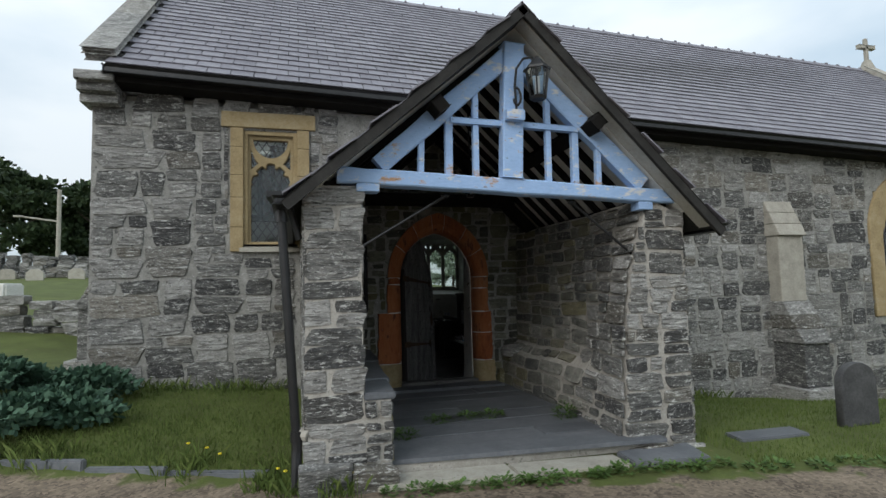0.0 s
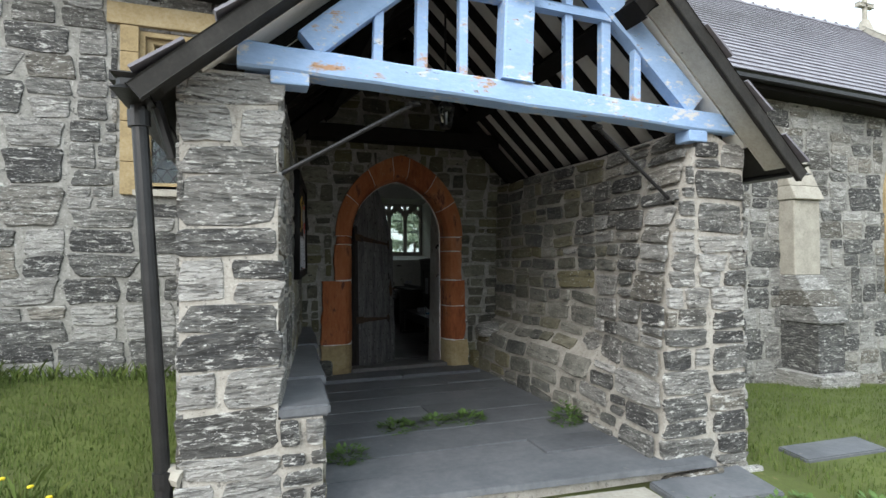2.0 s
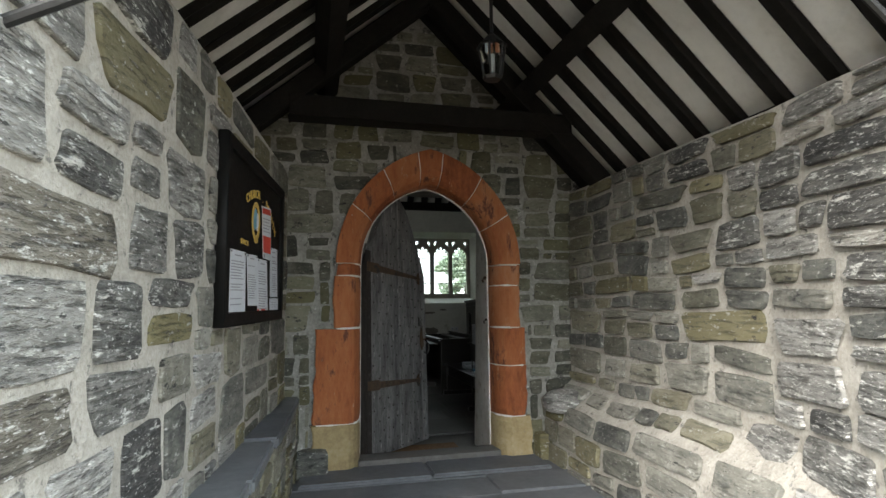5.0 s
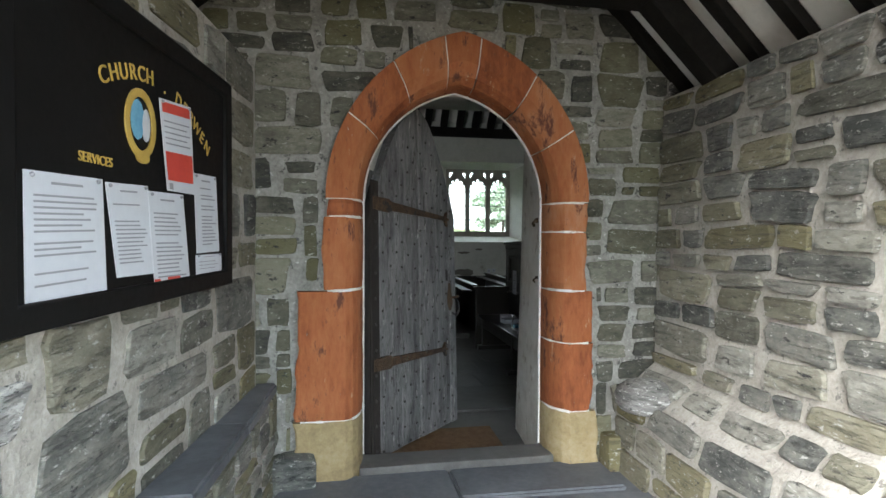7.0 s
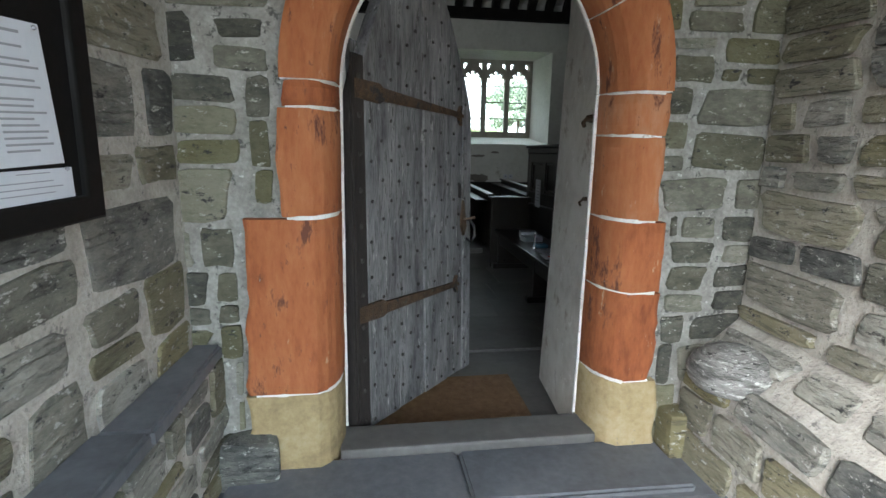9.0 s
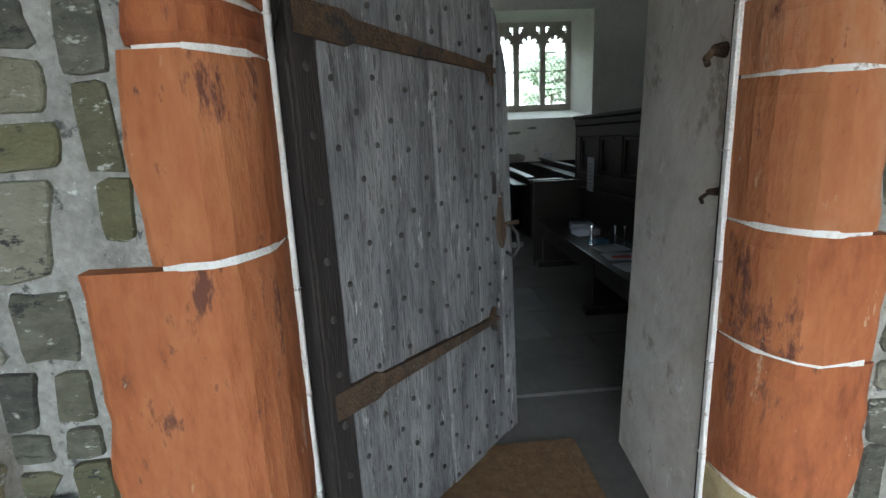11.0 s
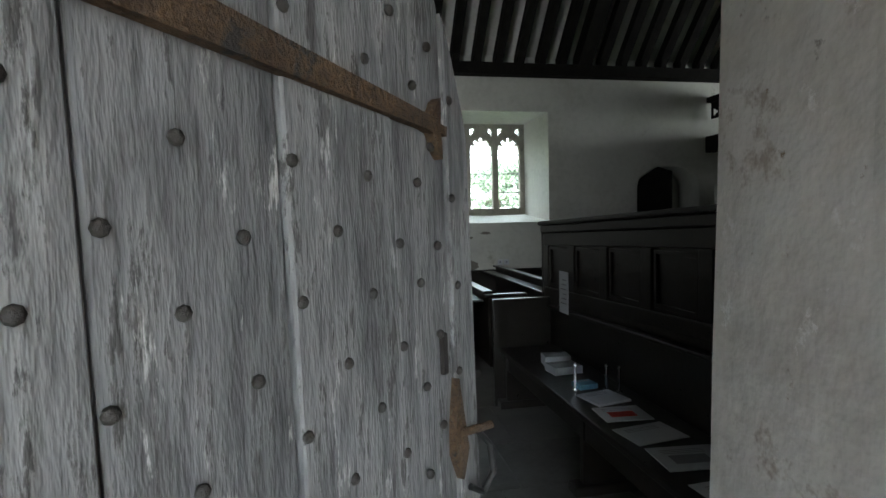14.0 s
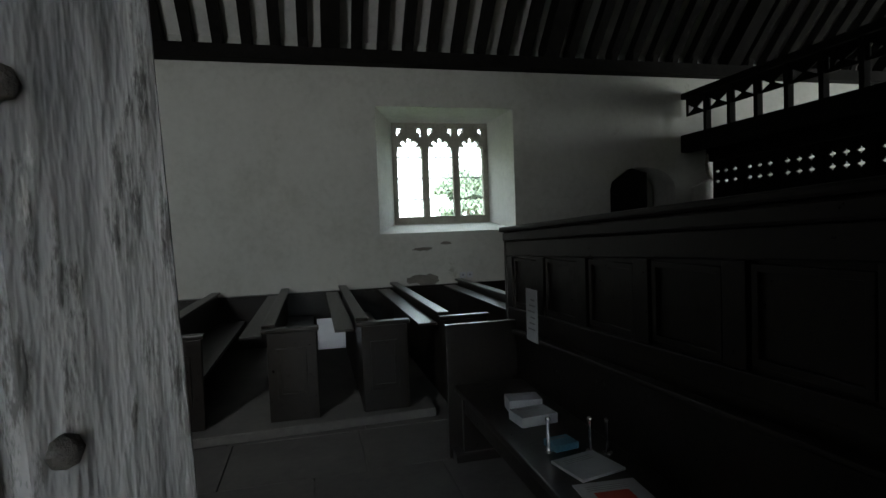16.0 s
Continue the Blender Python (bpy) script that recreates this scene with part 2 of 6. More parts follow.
M_oak = surf("silvered_oak", [(0.05, 0.05, 0.051), (0.125, 0.125, 0.126), (0.215, 0.213, 0.21), (0.34, 0.336, 0.328)], 5, 0.85, 0.95, stretch=(1.7, 1.7, 0.36), vary=0.14, fine=4,
             specks=(((0.08, 0.078, 0.076), 9, 0.58), ((0.075, 0.073, 0.07), 20, 0.57), ((0.38, 0.375, 0.36), 12, 0.61), ((0.04, 0.04, 0.04), 26, 0.64)))
M_post = surf("dark_oak_stile", [(0.01, 0.008, 0.007), (0.02, 0.016, 0.014), (0.04, 0.033, 0.028)], 9, 0.8, 0.5, stretch=(2, 2, 0.3))
M_pew = surf("black_polished_oak", [(0.008, 0.0065, 0.005), (0.014, 0.011, 0.009), (0.024, 0.019, 0.015)], 4, 0.32, 0.12, stretch=(1, 1, 1), spec=0.5)
M_iron = surf("black_iron", [(0.006, 0.006, 0.0065), (0.010, 0.010, 0.0105), (0.02, 0.02, 0.02)], 10, 0.42, 0.2, spec=0.5)
M_rust = surf("rusted_iron", [(0.022, 0.016, 0.012), (0.068, 0.042, 0.024), (0.15, 0.088, 0.042)], 14, 0.9, 0.9, specks=(((0.03, 0.028, 0.026), 7, 0.56), ((0.10, 0.10, 0.07), 22, 0.6)))
M_nail = surf("old_nail_iron", [(0.02, 0.018, 0.016), (0.05, 0.045, 0.04)], 30, 0.7, 0.3)
M_lead = surf("window_lead", [(0.05, 0.052, 0.055), (0.09, 0.092, 0.095)], 20, 0.6, 0.2)
M_line = surf("white_sealant", [(0.50, 0.485, 0.45), (0.70, 0.69, 0.66), (0.78, 0.77, 0.75)], 15, 0.85, 0.5, specks=(((0.36, 0.30, 0.25), 20, 0.61),))
M_mat = surf("coir_matting", [(0.12, 0.065, 0.03), (0.19, 0.11, 0.055), (0.27, 0.17, 0.09)], 30, 1.0, 0.9, fine=6)
M_board = surf("black_noticeboard", [(0.005, 0.005, 0.005), (0.009, 0.009, 0.009)], 5, 0.6, 0.05, spec=0.15)
M_gold = surf("gold_paint", [(0.42, 0.28, 0.06), (0.55, 0.38, 0.10)], 20, 0.5, 0.1)
M_paper = surf("white_paper", [(0.50, 0.525, 0.57), (0.58, 0.60, 0.635)], 4, 0.8, 0.1)
M_ink = surf("grey_print", [(0.24, 0.245, 0.27), (0.31, 0.315, 0.34)], 40, 0.9, 0)
M_redink = surf("red_print", [(0.52, 0.05, 0.035), (0.62, 0.08, 0.055)], 10, 0.7, 0)
M_bluep = surf("blue_print", [(0.08, 0.26, 0.42), (0.2, 0.45, 0.6)], 10, 0.7, 0)
M_leaf = surf("lawn_grass", [(0.045, 0.07, 0.012), (0.08, 0.12, 0.022), (0.13, 0.16, 0.04)], 2, 0.8, 0, vary=0.3)
M_weed = surf("weed_leaf", [(0.04, 0.08, 0.015), (0.07, 0.13, 0.028), (0.1, 0.17, 0.04)], 8, 0.7, 0, vary=0.25)
M_bush = surf("juniper_foliage", [(0.025, 0.06, 0.038), (0.045, 0.10, 0.06), (0.075, 0.14, 0.085)], 4, 0.75, 0, vary=0.4)
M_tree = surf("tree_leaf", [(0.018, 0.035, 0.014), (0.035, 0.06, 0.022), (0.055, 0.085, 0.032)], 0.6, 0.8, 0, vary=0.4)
# leaf colour paled to paint in the bright haze over far trees
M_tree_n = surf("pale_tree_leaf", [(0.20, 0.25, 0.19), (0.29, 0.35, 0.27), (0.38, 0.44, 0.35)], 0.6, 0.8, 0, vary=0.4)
M_bark = surf("bark", [(0.05, 0.04, 0.03), (0.11, 0.09, 0.07)], 8, 0.95, 0.8, stretch=(1, 1, 0.3))
M_flower = surf("yellow_petal", [(0.65, 0.5, 0.02), (0.8, 0.65, 0.04)], 10, 0.7, 0)
M_grave = surf("dark_headstone", [(0.03, 0.03, 0.032), (0.06, 0.06, 0.06), (0.1, 0.1, 0.1)], 5, 0.8, 0.3)
M_dark = surf("dark_interior", [(0.02, 0.02, 0.02), (0.03, 0.03, 0.03)], 2, 0.9, 0)
M_glass, M_glass_n = pane_glass("leaded_glass", 1.6), pane_glass("clear_leaded_glass", 1.15)
M_metal = surf("steel", [(0.5, 0.5, 0.52), (0.62, 0.62, 0.64)], 20, 0.2, 0, metal=1.0)
M_repair = surf("bare_wall_patch", [(0.14, 0.13, 0.11), (0.24, 0.22, 0.19)], 8, 0.95, 0.5)


# ---- mesh helpers ----
def mesh_of(bm, name, material, smooth=False):
    bmesh.ops.recalc_face_normals(bm, faces=bm.faces)
    me = bpy.data.meshes.new(name)
    bm.to_mesh(me)
    bm.free()
    if material:
        me.materials.append(material)
    if smooth:
        me.polygons.foreach_set("use_smooth", [True] * len(me.polygons))
    return me


def thing(name, label, category, at=(0, 0, 0), group="", kind=""):
    ob = new(name)
    ob.empty_display_size = 0.1
    ob.location = at
    return tagged(ob, label, category, group, kind)


def under(ob, parent):
    ob.parent = parent
    w = Matrix.Translation(parent.location)
    p = parent.parent
    while p:
        w = Matrix.Translation(p.location) @ w if p.type == "EMPTY" else w
        p = p.parent
    ob.matrix_parent_inverse = w.inverted() if parent.type == "EMPTY" else Matrix()
    return ob


def part(name, bm, material, parent, label="", kind="", smooth=False):
    """One mesh under a thing or a part; the bmesh is in world places for things (Empties) and meshes at the origin."""
    ob = new(name, mesh_of(bm, name, material, smooth))
    under(ob, parent)
    return tagged(ob, label, "", "", kind)


def solo(name, bm, material, label, category="", kind="", group="", smooth=False):
    return tagged(new(name, mesh_of(bm, name, material, smooth)), label, category, group, kind)


def box(a, b, bevel=0.0, bm=None, wobble=0.0):
    bm2 = bmesh.new()
    bmesh.ops.create_cube(bm2, size=1)
    for v in bm2.verts:
        v.co = Vector([a[k] if v.co[k] < 0 else b[k] for k in range(3)]) + Vector([random.uniform(-wobble, wobble) for _ in range(3)])
    if bevel:
        bmesh.ops.bevel(bm2, geom=bm2.edges[:], offset=bevel, segments=2, affect="EDGES", profile=0.6)
    return join(bm, bm2)


def join(bm, bm2):
    if bm is None:
        return bm2
    me = bpy.data.meshes.new("tmp")
    bm2.to_mesh(me)
    bm2.free()
    bm.from_mesh(me)
    bpy.data.meshes.remove(me)
    return bm


def beam(p, q, w, h, bevel=0.006, bm=None, up=(0, 0, 1)):
    """A squared timber from p to q; w across, h along 'up'."""
    p, q = Vector(p), Vector(q)
    d = (q - p).normalized()
    side = d.cross(Vector(up)).normalized()
    top = side.cross(d)
    bm2 = bmesh.new()
    bmesh.ops.create_cube(bm2, size=1)
    for v in bm2.verts:
        c = v.co.copy()
        v.co = (p if c.x < 0 else q) + side * c.y * w + top * c.z * h
    if bevel:
        bmesh.ops.bevel(bm2, geom=bm2.edges[:], offset=bevel, segments=1, affect="EDGES")
    return join(bm, bm2)


def rod(p, q, r0, r1=None, seg=10, bm=None):
    p, q = Vector(p), Vector(q)
    r1 = r0 if r1 is None else r1
    d = q - p
    bm2 = bmesh.new()
    m = Matrix.Translation((p + q) / 2) @ d.to_track_quat("Z", "Y").to_matrix().to_4x4()
    bmesh.ops.create_cone(bm2, cap_ends=True, segments=seg, radius1=r0, radius2=r1, depth=d.length, matrix=m)
    return join(bm, bm2)


def tube(points, r, seg=8, bm=None):
    for a, b in zip(points, points[1:]):
        bm = rod(a, b, r, r, seg, bm)
    return bm


def ball(c, r, squash=(1, 1, 1), sub=2, bm=None):
    bm2 = bmesh.new()
    bmesh.ops.create_icosphere(bm2, subdivisions=sub, radius=r)
    for v in bm2.verts:
        v.co = Vector(c) + Vector([v.co[k] * squash[k] for k in range(3)])
    return join(bm, bm2)


def prism(poly, z0, z1, bm=None, bevel=0.0):
    """An upright prism over a plan polygon; z1 may be a function of x, y."""
    bm2 = bmesh.new()
    lo = [bm2.verts.new((x, y, z0)) for x, y in poly]
    hi = [bm2.verts.new((x, y, z1(x, y) if callable(z1) else z1)) for x, y in poly]
    n = len(poly)
    bm2.faces.new(lo[::-1]), bm2.faces.new(hi)
    for k in range(n):
        bm2.faces.new((lo[k], lo[(k + 1) % n], hi[(k + 1) % n], hi[k]))
    if bevel:
        bmesh.ops.bevel(bm2, geom=bm2.edges[:], offset=bevel, segments=2, affect="EDGES")
    return join(bm, bm2)


UPRIGHT = Matrix.Rotation(radians(90), 4, "X")


def plate(outer, holes, y0, y1, bevel=0.0, m=None):
    """A sheet in x, z with holes cut through it, standing between y0 and y1, as a bmesh."""
    cu = bpy.data.curves.new("plate", "CURVE")
    cu.dimensions, cu.fill_mode, cu.extrude, cu.bevel_depth, cu.bevel_resolution = "2D", "BOTH", (y1 - y0) / 2 - bevel, bevel, 1
    for pts in [outer, *holes]:
        sp = cu.splines.new("POLY")
        sp.points.add(len(pts) - 1)
        for p, (x, z) in zip(sp.points, pts):
            p.co = (x, z, 0, 1)
        sp.use_cyclic_u = True
    ob = bpy.data.objects.new("plate", cu)
    scene.collection.objects.link(ob)
    me = bpy.data.meshes.new_from_object(ob.evaluated_get(bpy.context.evaluated_depsgraph_get()))
    bm = bmesh.new()
    bm.from_mesh(me)
    bpy.data.objects.remove(ob), bpy.data.curves.remove(cu), bpy.data.meshes.remove(me)
    bmesh.ops.remove_doubles(bm, verts=bm.verts, dist=0.0002)
    bm.transform((m or Matrix()) @ Matrix.Translation((0, (y0 + y1) / 2, 0)) @ UPRIGHT)
    return bm


def rect(x0, x1, z0, z1):
    return [(x0, z0), (x1, z0), (x1, z1), (x0, z1)]


def arch(x0, x1, zs, za, n=12, cusps=0, depth=0.0):
    """Points of a pointed arch from (x0, zs) over the apex to (x1, zs), with cusps pointing inwards."""
    w, h = (x1 - x0) / 2, za - zs
    R = (w * w + h * h) / (2 * w)
    a_end = math.atan2(h, R - w)
    left = [(x0 + R - R * math.cos(a_end * k / n), zs + R * math.sin(a_end * k / n)) for k in range(n + 1)]
    pts = left + [(x0 + x1 - x, z) for x, z in left[::-1][1:]]
    if cusps:
        out, m = [], len(pts) - 1
        cx, cz = (x0 + x1) / 2, zs + h * 0.25
        for k, (x, z) in enumerate(pts):
            d = depth * max(0.0, 1 - 2.2 * abs(math.sin(math.pi * cusps * k / m))) if 0 < k < m else 0
            v = Vector((cx - x, cz - z)).normalized()
            out.append((x + v.x * d, z + v.y * d))
        pts = out
    return pts


def arch_hole(x0, x1, z0, zs, za, n=12, cusps=0, depth=0.0):
    return [(x0, z0)] + arch(x0, x1, zs, za, n, cusps, depth) + [(x1, z0)]


# ---- stones: a small library of irregular blocks, laid as rubble ----
def stone_mesh(name, material, seed):
    rnd = random.Random(seed)
    # an uneven outline inside the unit square: slanting ends, slightly clipped corners, long sides that wander
    r = lambda lo, hi: rnd.uniform(lo, hi)
    a, b, c, d = r(-.02, .13) , r(-.02, .13), r(-.02, .13), r(-.02, .13)
    k, e = r(-.07, .07), r(-.07, .07)
    ring = [(-0.5 + a + r(.02, .07), -0.5 + r(-.02, .05)), (r(-.2, .2), -0.5 + k), (0.5 - b - r(.02, .07), -0.5 + r(-.02, .05)), (0.5 - b, -0.5 + r(.07, .2)), (0.5 - (b + c) / 2 + r(-.03, .03), r(-.15, .15)),
            (0.5 - c, 0.5 - r(.07, .2)), (0.5 - c - r(.02, .07), 0.5 - r(-.02, .05)), (r(-.2, .2), 0.5 - e), (-0.5 + d + r(.02, .07), 0.5 - r(-.02, .05)), (-0.5 + d, 0.5 - r(.07, .2)), (-0.5 + (a + d) / 2 + r(-.03, .03), r(-.15, .15)), (-0.5 + a, -0.5 + r(.07, .2))]
    n = len(ring)
    vs, fs = [], []
    for s, z in ((1.0, -0.6), (0.99, 0.62), (0.955, 0.9)):
        vs += [(x * s, y * s, z + (r(-.16, .14) if z > 0.7 else 0)) for x, y in ring]
    vs.append((r(-.15, .15), r(-.15, .15), 0.95 + r(-.25, .25)))
    for q in range(2):
        for k in range(n):
            fs.append((q * n + k, q * n + (k + 1) % n, q * n + n + (k + 1) % n, q * n + n + k))
    for k in range(n):
        fs.append((2 * n + k, 2 * n + (k + 1) % n, 3 * n))
    me = bpy.data.meshes.new(name)
    me.from_pydata(vs, [], fs)
    me.materials.append(material)
    me.polygons.foreach_set("use_smooth", [False] * (3 * n))
    return me


STONES = {m.name: [stone_mesh("stone", m, k) for k in range(14)] for m in (M_stone, M_stone_p, M_stone_d, M_pale)}


def piece(name, me, m, parent):
    ob = new(name, me)
    ob.parent = parent
    ob.matrix_parent_inverse = Matrix.Translation(parent.location).inverted() if parent.type == "EMPTY" else parent.matrix_basis.inverted()
    ob.matrix_basis = m
    return ob


def merged(name, places, parent, material, label=""):
    """Many small pieces (mesh, matrix) joined into one part."""
    vs, fs, base = [], [], 0
    for me, m in places:
        vs += [tuple(m @ v.co) for v in me.vertices]
        fs += [tuple(i + base for i in p.vertices) for p in me.polygons]
        base += len(me.vertices)
    me = bpy.data.meshes.new(name)
    me.from_pydata(vs, [], fs)
    me.materials.append(material)
    ob = new(name, me)
    ob.parent = parent
    ob.matrix_parent_inverse = Matrix.Translation(parent.location).inverted() if parent.type == "EMPTY" else parent.matrix_basis.inverted()
    return tagged(ob, label, "", "", "stuff")


def rubble(parent, material, O, U, N, span, rise, hs, ws, depth=0.05, gap=0.016, free=None, near=None, most=300, seed=1, top=None, shape=None, alt=None):
    """Random rubble on a face: O a corner, U along, N outwards. free(v0, v1): stretches of u left clear of openings. near(u, v): the nearer, the sooner a part."""
    rnd = random.Random(seed)
    O, U, N, V = Vector(O), Vector(U).normalized(), Vector(N).normalized(), Vector((0, 0, 1))
    laid = []

    def lay(u0, u1, v0, v1):
        w, h = u1 - u0, v1 - v0
        big = rnd.uniform(0.55, 1.0)
        if h > max(hs[1] * big, hs[0] * 1.25) and (h > w * 0.55 or h > hs[1] * 1.6):
            c = v0 + h * rnd.uniform(0.34, 0.66)
            return lay(u0, u1, v0, c), lay(u0, u1, c, v1)
        if w > ws[1] * big or w > h * rnd.uniform(2.4, 7.0) and w > ws[0] * 1.6:
            c = u0 + w * rnd.uniform(0.34, 0.66)
            return lay(u0, c, v0, v1), lay(c, u1, v0, v1)
        if h > hs[1]:
            c = v0 + h * rnd.uniform(0.38, 0.62)
            return lay(u0, u1, v0, c), lay(u0, u1, c, v1)
        for a, b in (free(v0, v1) if free else [span]):
            a, b = max(a, u0), min(b, u1)
            if (a > u0 or b < u1) and a < u1 and b > u0 - 1 and h > 0.22:
                c = v0 + h / 2
                return lay(u0, u1, v0, c), lay(u0, u1, c, v1)
        for a, b in (free(v0, v1) if free else [span]):
            a, b = max(a, u0), min(b, u1)
            if b - a > 0.045:
                laid.append(((a + b) / 2, (v0 + v1) / 2, b - a - gap * rnd.uniform(0.5, 1.5), h - gap * rnd.uniform(0.5, 1.4), rnd.uniform(0.7, 1.2) * depth, rnd.randrange(14), rnd.uniform(-3, 3)))

    # bands of courses, each broken up on its own
    v = rise[0]
    while v < rise[1] - 0.03:
        h = min(rnd.uniform(hs[1] * 1.1, hs[1] * 2.6), rise[1] - v)
        h = rise[1] - v if rise[1] - v - h < hs[0] else h
        u = span[0]
        while u < span[1] - 0.02:
            w = min(rnd.uniform(ws[1] * 1.5, ws[1] * 3.0), span[1] - u)
            w = span[1] - u if span[1] - u - w < ws[0] else w
            lay(u, u + w, v, v + h)
            u += w
        v += h
    if top:
        laid = [s for s in laid if s[1] + s[3] / 2 < top(s[0])]
    if near:
        laid.sort(key=lambda s: near(s[0], s[1]))
    rest = {}
    B = Matrix((U, V, N)).transposed().to_4x4()
    for k, (u, vv, w, h, d, which, tilt) in enumerate(laid):
        if shape:
            e = 0.04
            c0 = shape(u, vv)
            fu, fv = (shape(u + e, vv) - shape(u - e, vv)).normalized(), (shape(u, vv + e) - shape(u, vv - e)).normalized()
            fn = fu.cross(fv).normalized()
            fv = fn.cross(fu)
            B, at = Matrix((fu, fv, fn)).transposed().to_4x4(), c0
        else:
            at = O + U * u + V * (vv + 0.028 * noise.noise((u * 1.3, vv * 2.0, seed)))
        m = Matrix.Translation(at) @ B @ Matrix.Rotation(radians(tilt), 4, "Z") @ Matrix.Diagonal((w, h, d, 1))
        mat = alt[0] if alt and rnd.random() < alt[1](u) else material
        if k < most:
            piece("stone", STONES[mat.name][which], m, parent)
        else:
            rest.setdefault(mat.name, (mat, []))[1].append((STONES[mat.name][which], m))
    for mat, places in rest.values():
        merged("rubble_stones", places, parent, mat)


def outside(spans):
    """free() for rubble(): spans maps (v0, v1) to blocked stretches."""
    def free(v0, v1):
        out, u = [], -1e3
        for a, b in sorted(spans(v0, v1)):
            out.append((u, a))
            u = max(u, b)
        return out + [(u, 1e3)]
    return free

# ---- plan ----
D, FRONT, INNER = 7.88, 4.5, 8.9          # church wall, porch front, inside of the church wall
NORTH = 15.7                              # inside of the far wall
JL, JR, SPRING, APEX, SILL = 1.522, 2.672, 1.74, 2.45, 0.20


def eave_z(x):
    return 4.49 - 0.035 * x


def ridge_z(x):
    return 8.55 - 0.030 * x


def smooth(a, b, v):
    if a > b:
        return 1 - smooth(b, a, v)
    t = min(1, max(0, (v - a) / (b - a)))
    return t * t * (3 - 2 * t)


def path_edge(x):
    return max(4.81 - 0.34 * x, 4.50 - 0.20 * x)


def ground_z(x, y):
    s = smooth(4.2, 8.0, y)
    z = -0.085 * (max(-9, min(13, x)) - 2.0) * s
    z += 0.05 * noise.noise((x * 0.35, y * 0.35, 0)) * smooth(0.3, 3, abs(y - path_edge(x)))
    z += 0.08 * smooth(0.0, 0.25, y - path_edge(x)) * (1 if x < 0.5 else 0.3) - 0.02
    if 0.25 < x < 3.55 and y > 4.75 or (-2.3 < x < 17.2 and 8.1 < y < 16.3):
        z -= 0.9
    if y > 9 and not -2.7 < x < 17.5 or y > 16.7:
        z += 0.085 * (min(y, 40) - 9) * smooth(9, 12, y) * (smooth(-2.7, -4.5, x) if y < 16.7 else 1)
    return z


# ---- ground: one sheet to the horizon ----
def ticks(lo, hi, step, far):
    near = list(np.arange(lo, hi + 1e-6, step))
    ext, d = [], step
    while d < far:
        d *= 1.6
        ext.append(d)
    return [lo - e for e in ext[::-1]] + near + [hi + e for e in ext]


gx, gy = ticks(-9, 14, 0.2, 2500), ticks(-3, 18, 0.2, 2500)
gv = [(x, y, ground_z(x, y)) for y in gy for x in gx]
gf = [(j * len(gx) + i, j * len(gx) + i + 1, (j + 1) * len(gx) + i + 1, (j + 1) * len(gx) + i) for j in range(len(gy) - 1) for i in range(len(gx) - 1)]
M_ground = surf("turf", [(0.05, 0.055, 0.014), (0.075, 0.095, 0.02), (0.12, 0.145, 0.035)], 1.6, 0.95, 0.5, fine=18, specks=(((0.14, 0.12, 0.05), 5, 0.62),))
nt = M_ground.node_tree
N_, L_ = nt.nodes, nt.links
bsdf = N_["Principled BSDF"]
grass_col = bsdf.inputs["Base Color"].links[0].from_socket
pos_, sep = N_.new("ShaderNodeNewGeometry"), N_.new("ShaderNodeSeparateXYZ")
L_.new(pos_.outputs["Position"], sep.inputs[0])


def math_node(op, a, b):
    n = N_.new("ShaderNodeMath")
    n.operation = op
    for k, v in enumerate((a, b)):
        if isinstance(v, (int, float)):
            n.inputs[k].default_value = v
        else:
            L_.new(v, n.inputs[k])
    return n.outputs[0]


edge_a = math_node("ADD", math_node("MULTIPLY", sep.outputs["X"], -0.34), 4.76)
edge_b = math_node("ADD", math_node("MULTIPLY", sep.outputs["X"], -0.20), 4.42)
edge_n = N_.new("ShaderNodeTexNoise")
edge_n.inputs["Scale"].default_value, edge_n.inputs["Detail"].default_value = 3.0, 6
L_.new(pos_.outputs["Position"], edge_n.inputs["Vector"])
edge = math_node("ADD", math_node("MAXIMUM", edge_a, edge_b), math_node("MULTIPLY", math_node("SUBTRACT", edge_n.outputs["Fac"], 0.55), 0.9))
mask = N_.new("ShaderNodeMapRange")
mask.inputs["From Min"].default_value, mask.inputs["From Max"].default_value = -0.04, 0.05
L_.new(math_node("SUBTRACT", edge, sep.outputs["Y"]), mask.inputs["Value"])
pebble, pebble_r = N_.new("ShaderNodeTexVoronoi"), N_.new("ShaderNodeValToRGB")
pebble.inputs["Scale"].default_value = 38
L_.new(pos_.outputs["Position"], pebble.inputs["Vector"])
grit = N_.new("ShaderNodeTexNoise")
grit.inputs["Scale"].default_value, grit.inputs["Detail"].default_value = 2.2, 8
L_.new(pos_.outputs["Position"], grit.inputs["Vector"])
pebble_r.color_ramp.elements[0].position, pebble_r.color_ramp.elements[0].color = 0.30, (0.06, 0.045, 0.032, 1)
pebble_r.color_ramp.elements[1].position, pebble_r.color_ramp.elements[1].color = 0.72, (0.27, 0.21, 0.15, 1)
blend = math_node("ADD", math_node("MULTIPLY", pebble.outputs["Color"], 0.35), math_node("MULTIPLY", grit.outputs["Fac"], 0.65))
L_.new(blend, pebble_r.inputs["Fac"])
gm = N_.new("ShaderNodeMix")
gm.data_type = "RGBA"
L_.new(mask.outputs["Result"], gm.inputs[0]), L_.new(grass_col, gm.inputs[6]), L_.new(pebble_r.outputs["Color"], gm.inputs[7])
L_.new(gm.outputs[2], bsdf.inputs["Base Color"])
gme = bpy.data.meshes.new("ground")
gme.from_pydata(gv, [], gf)
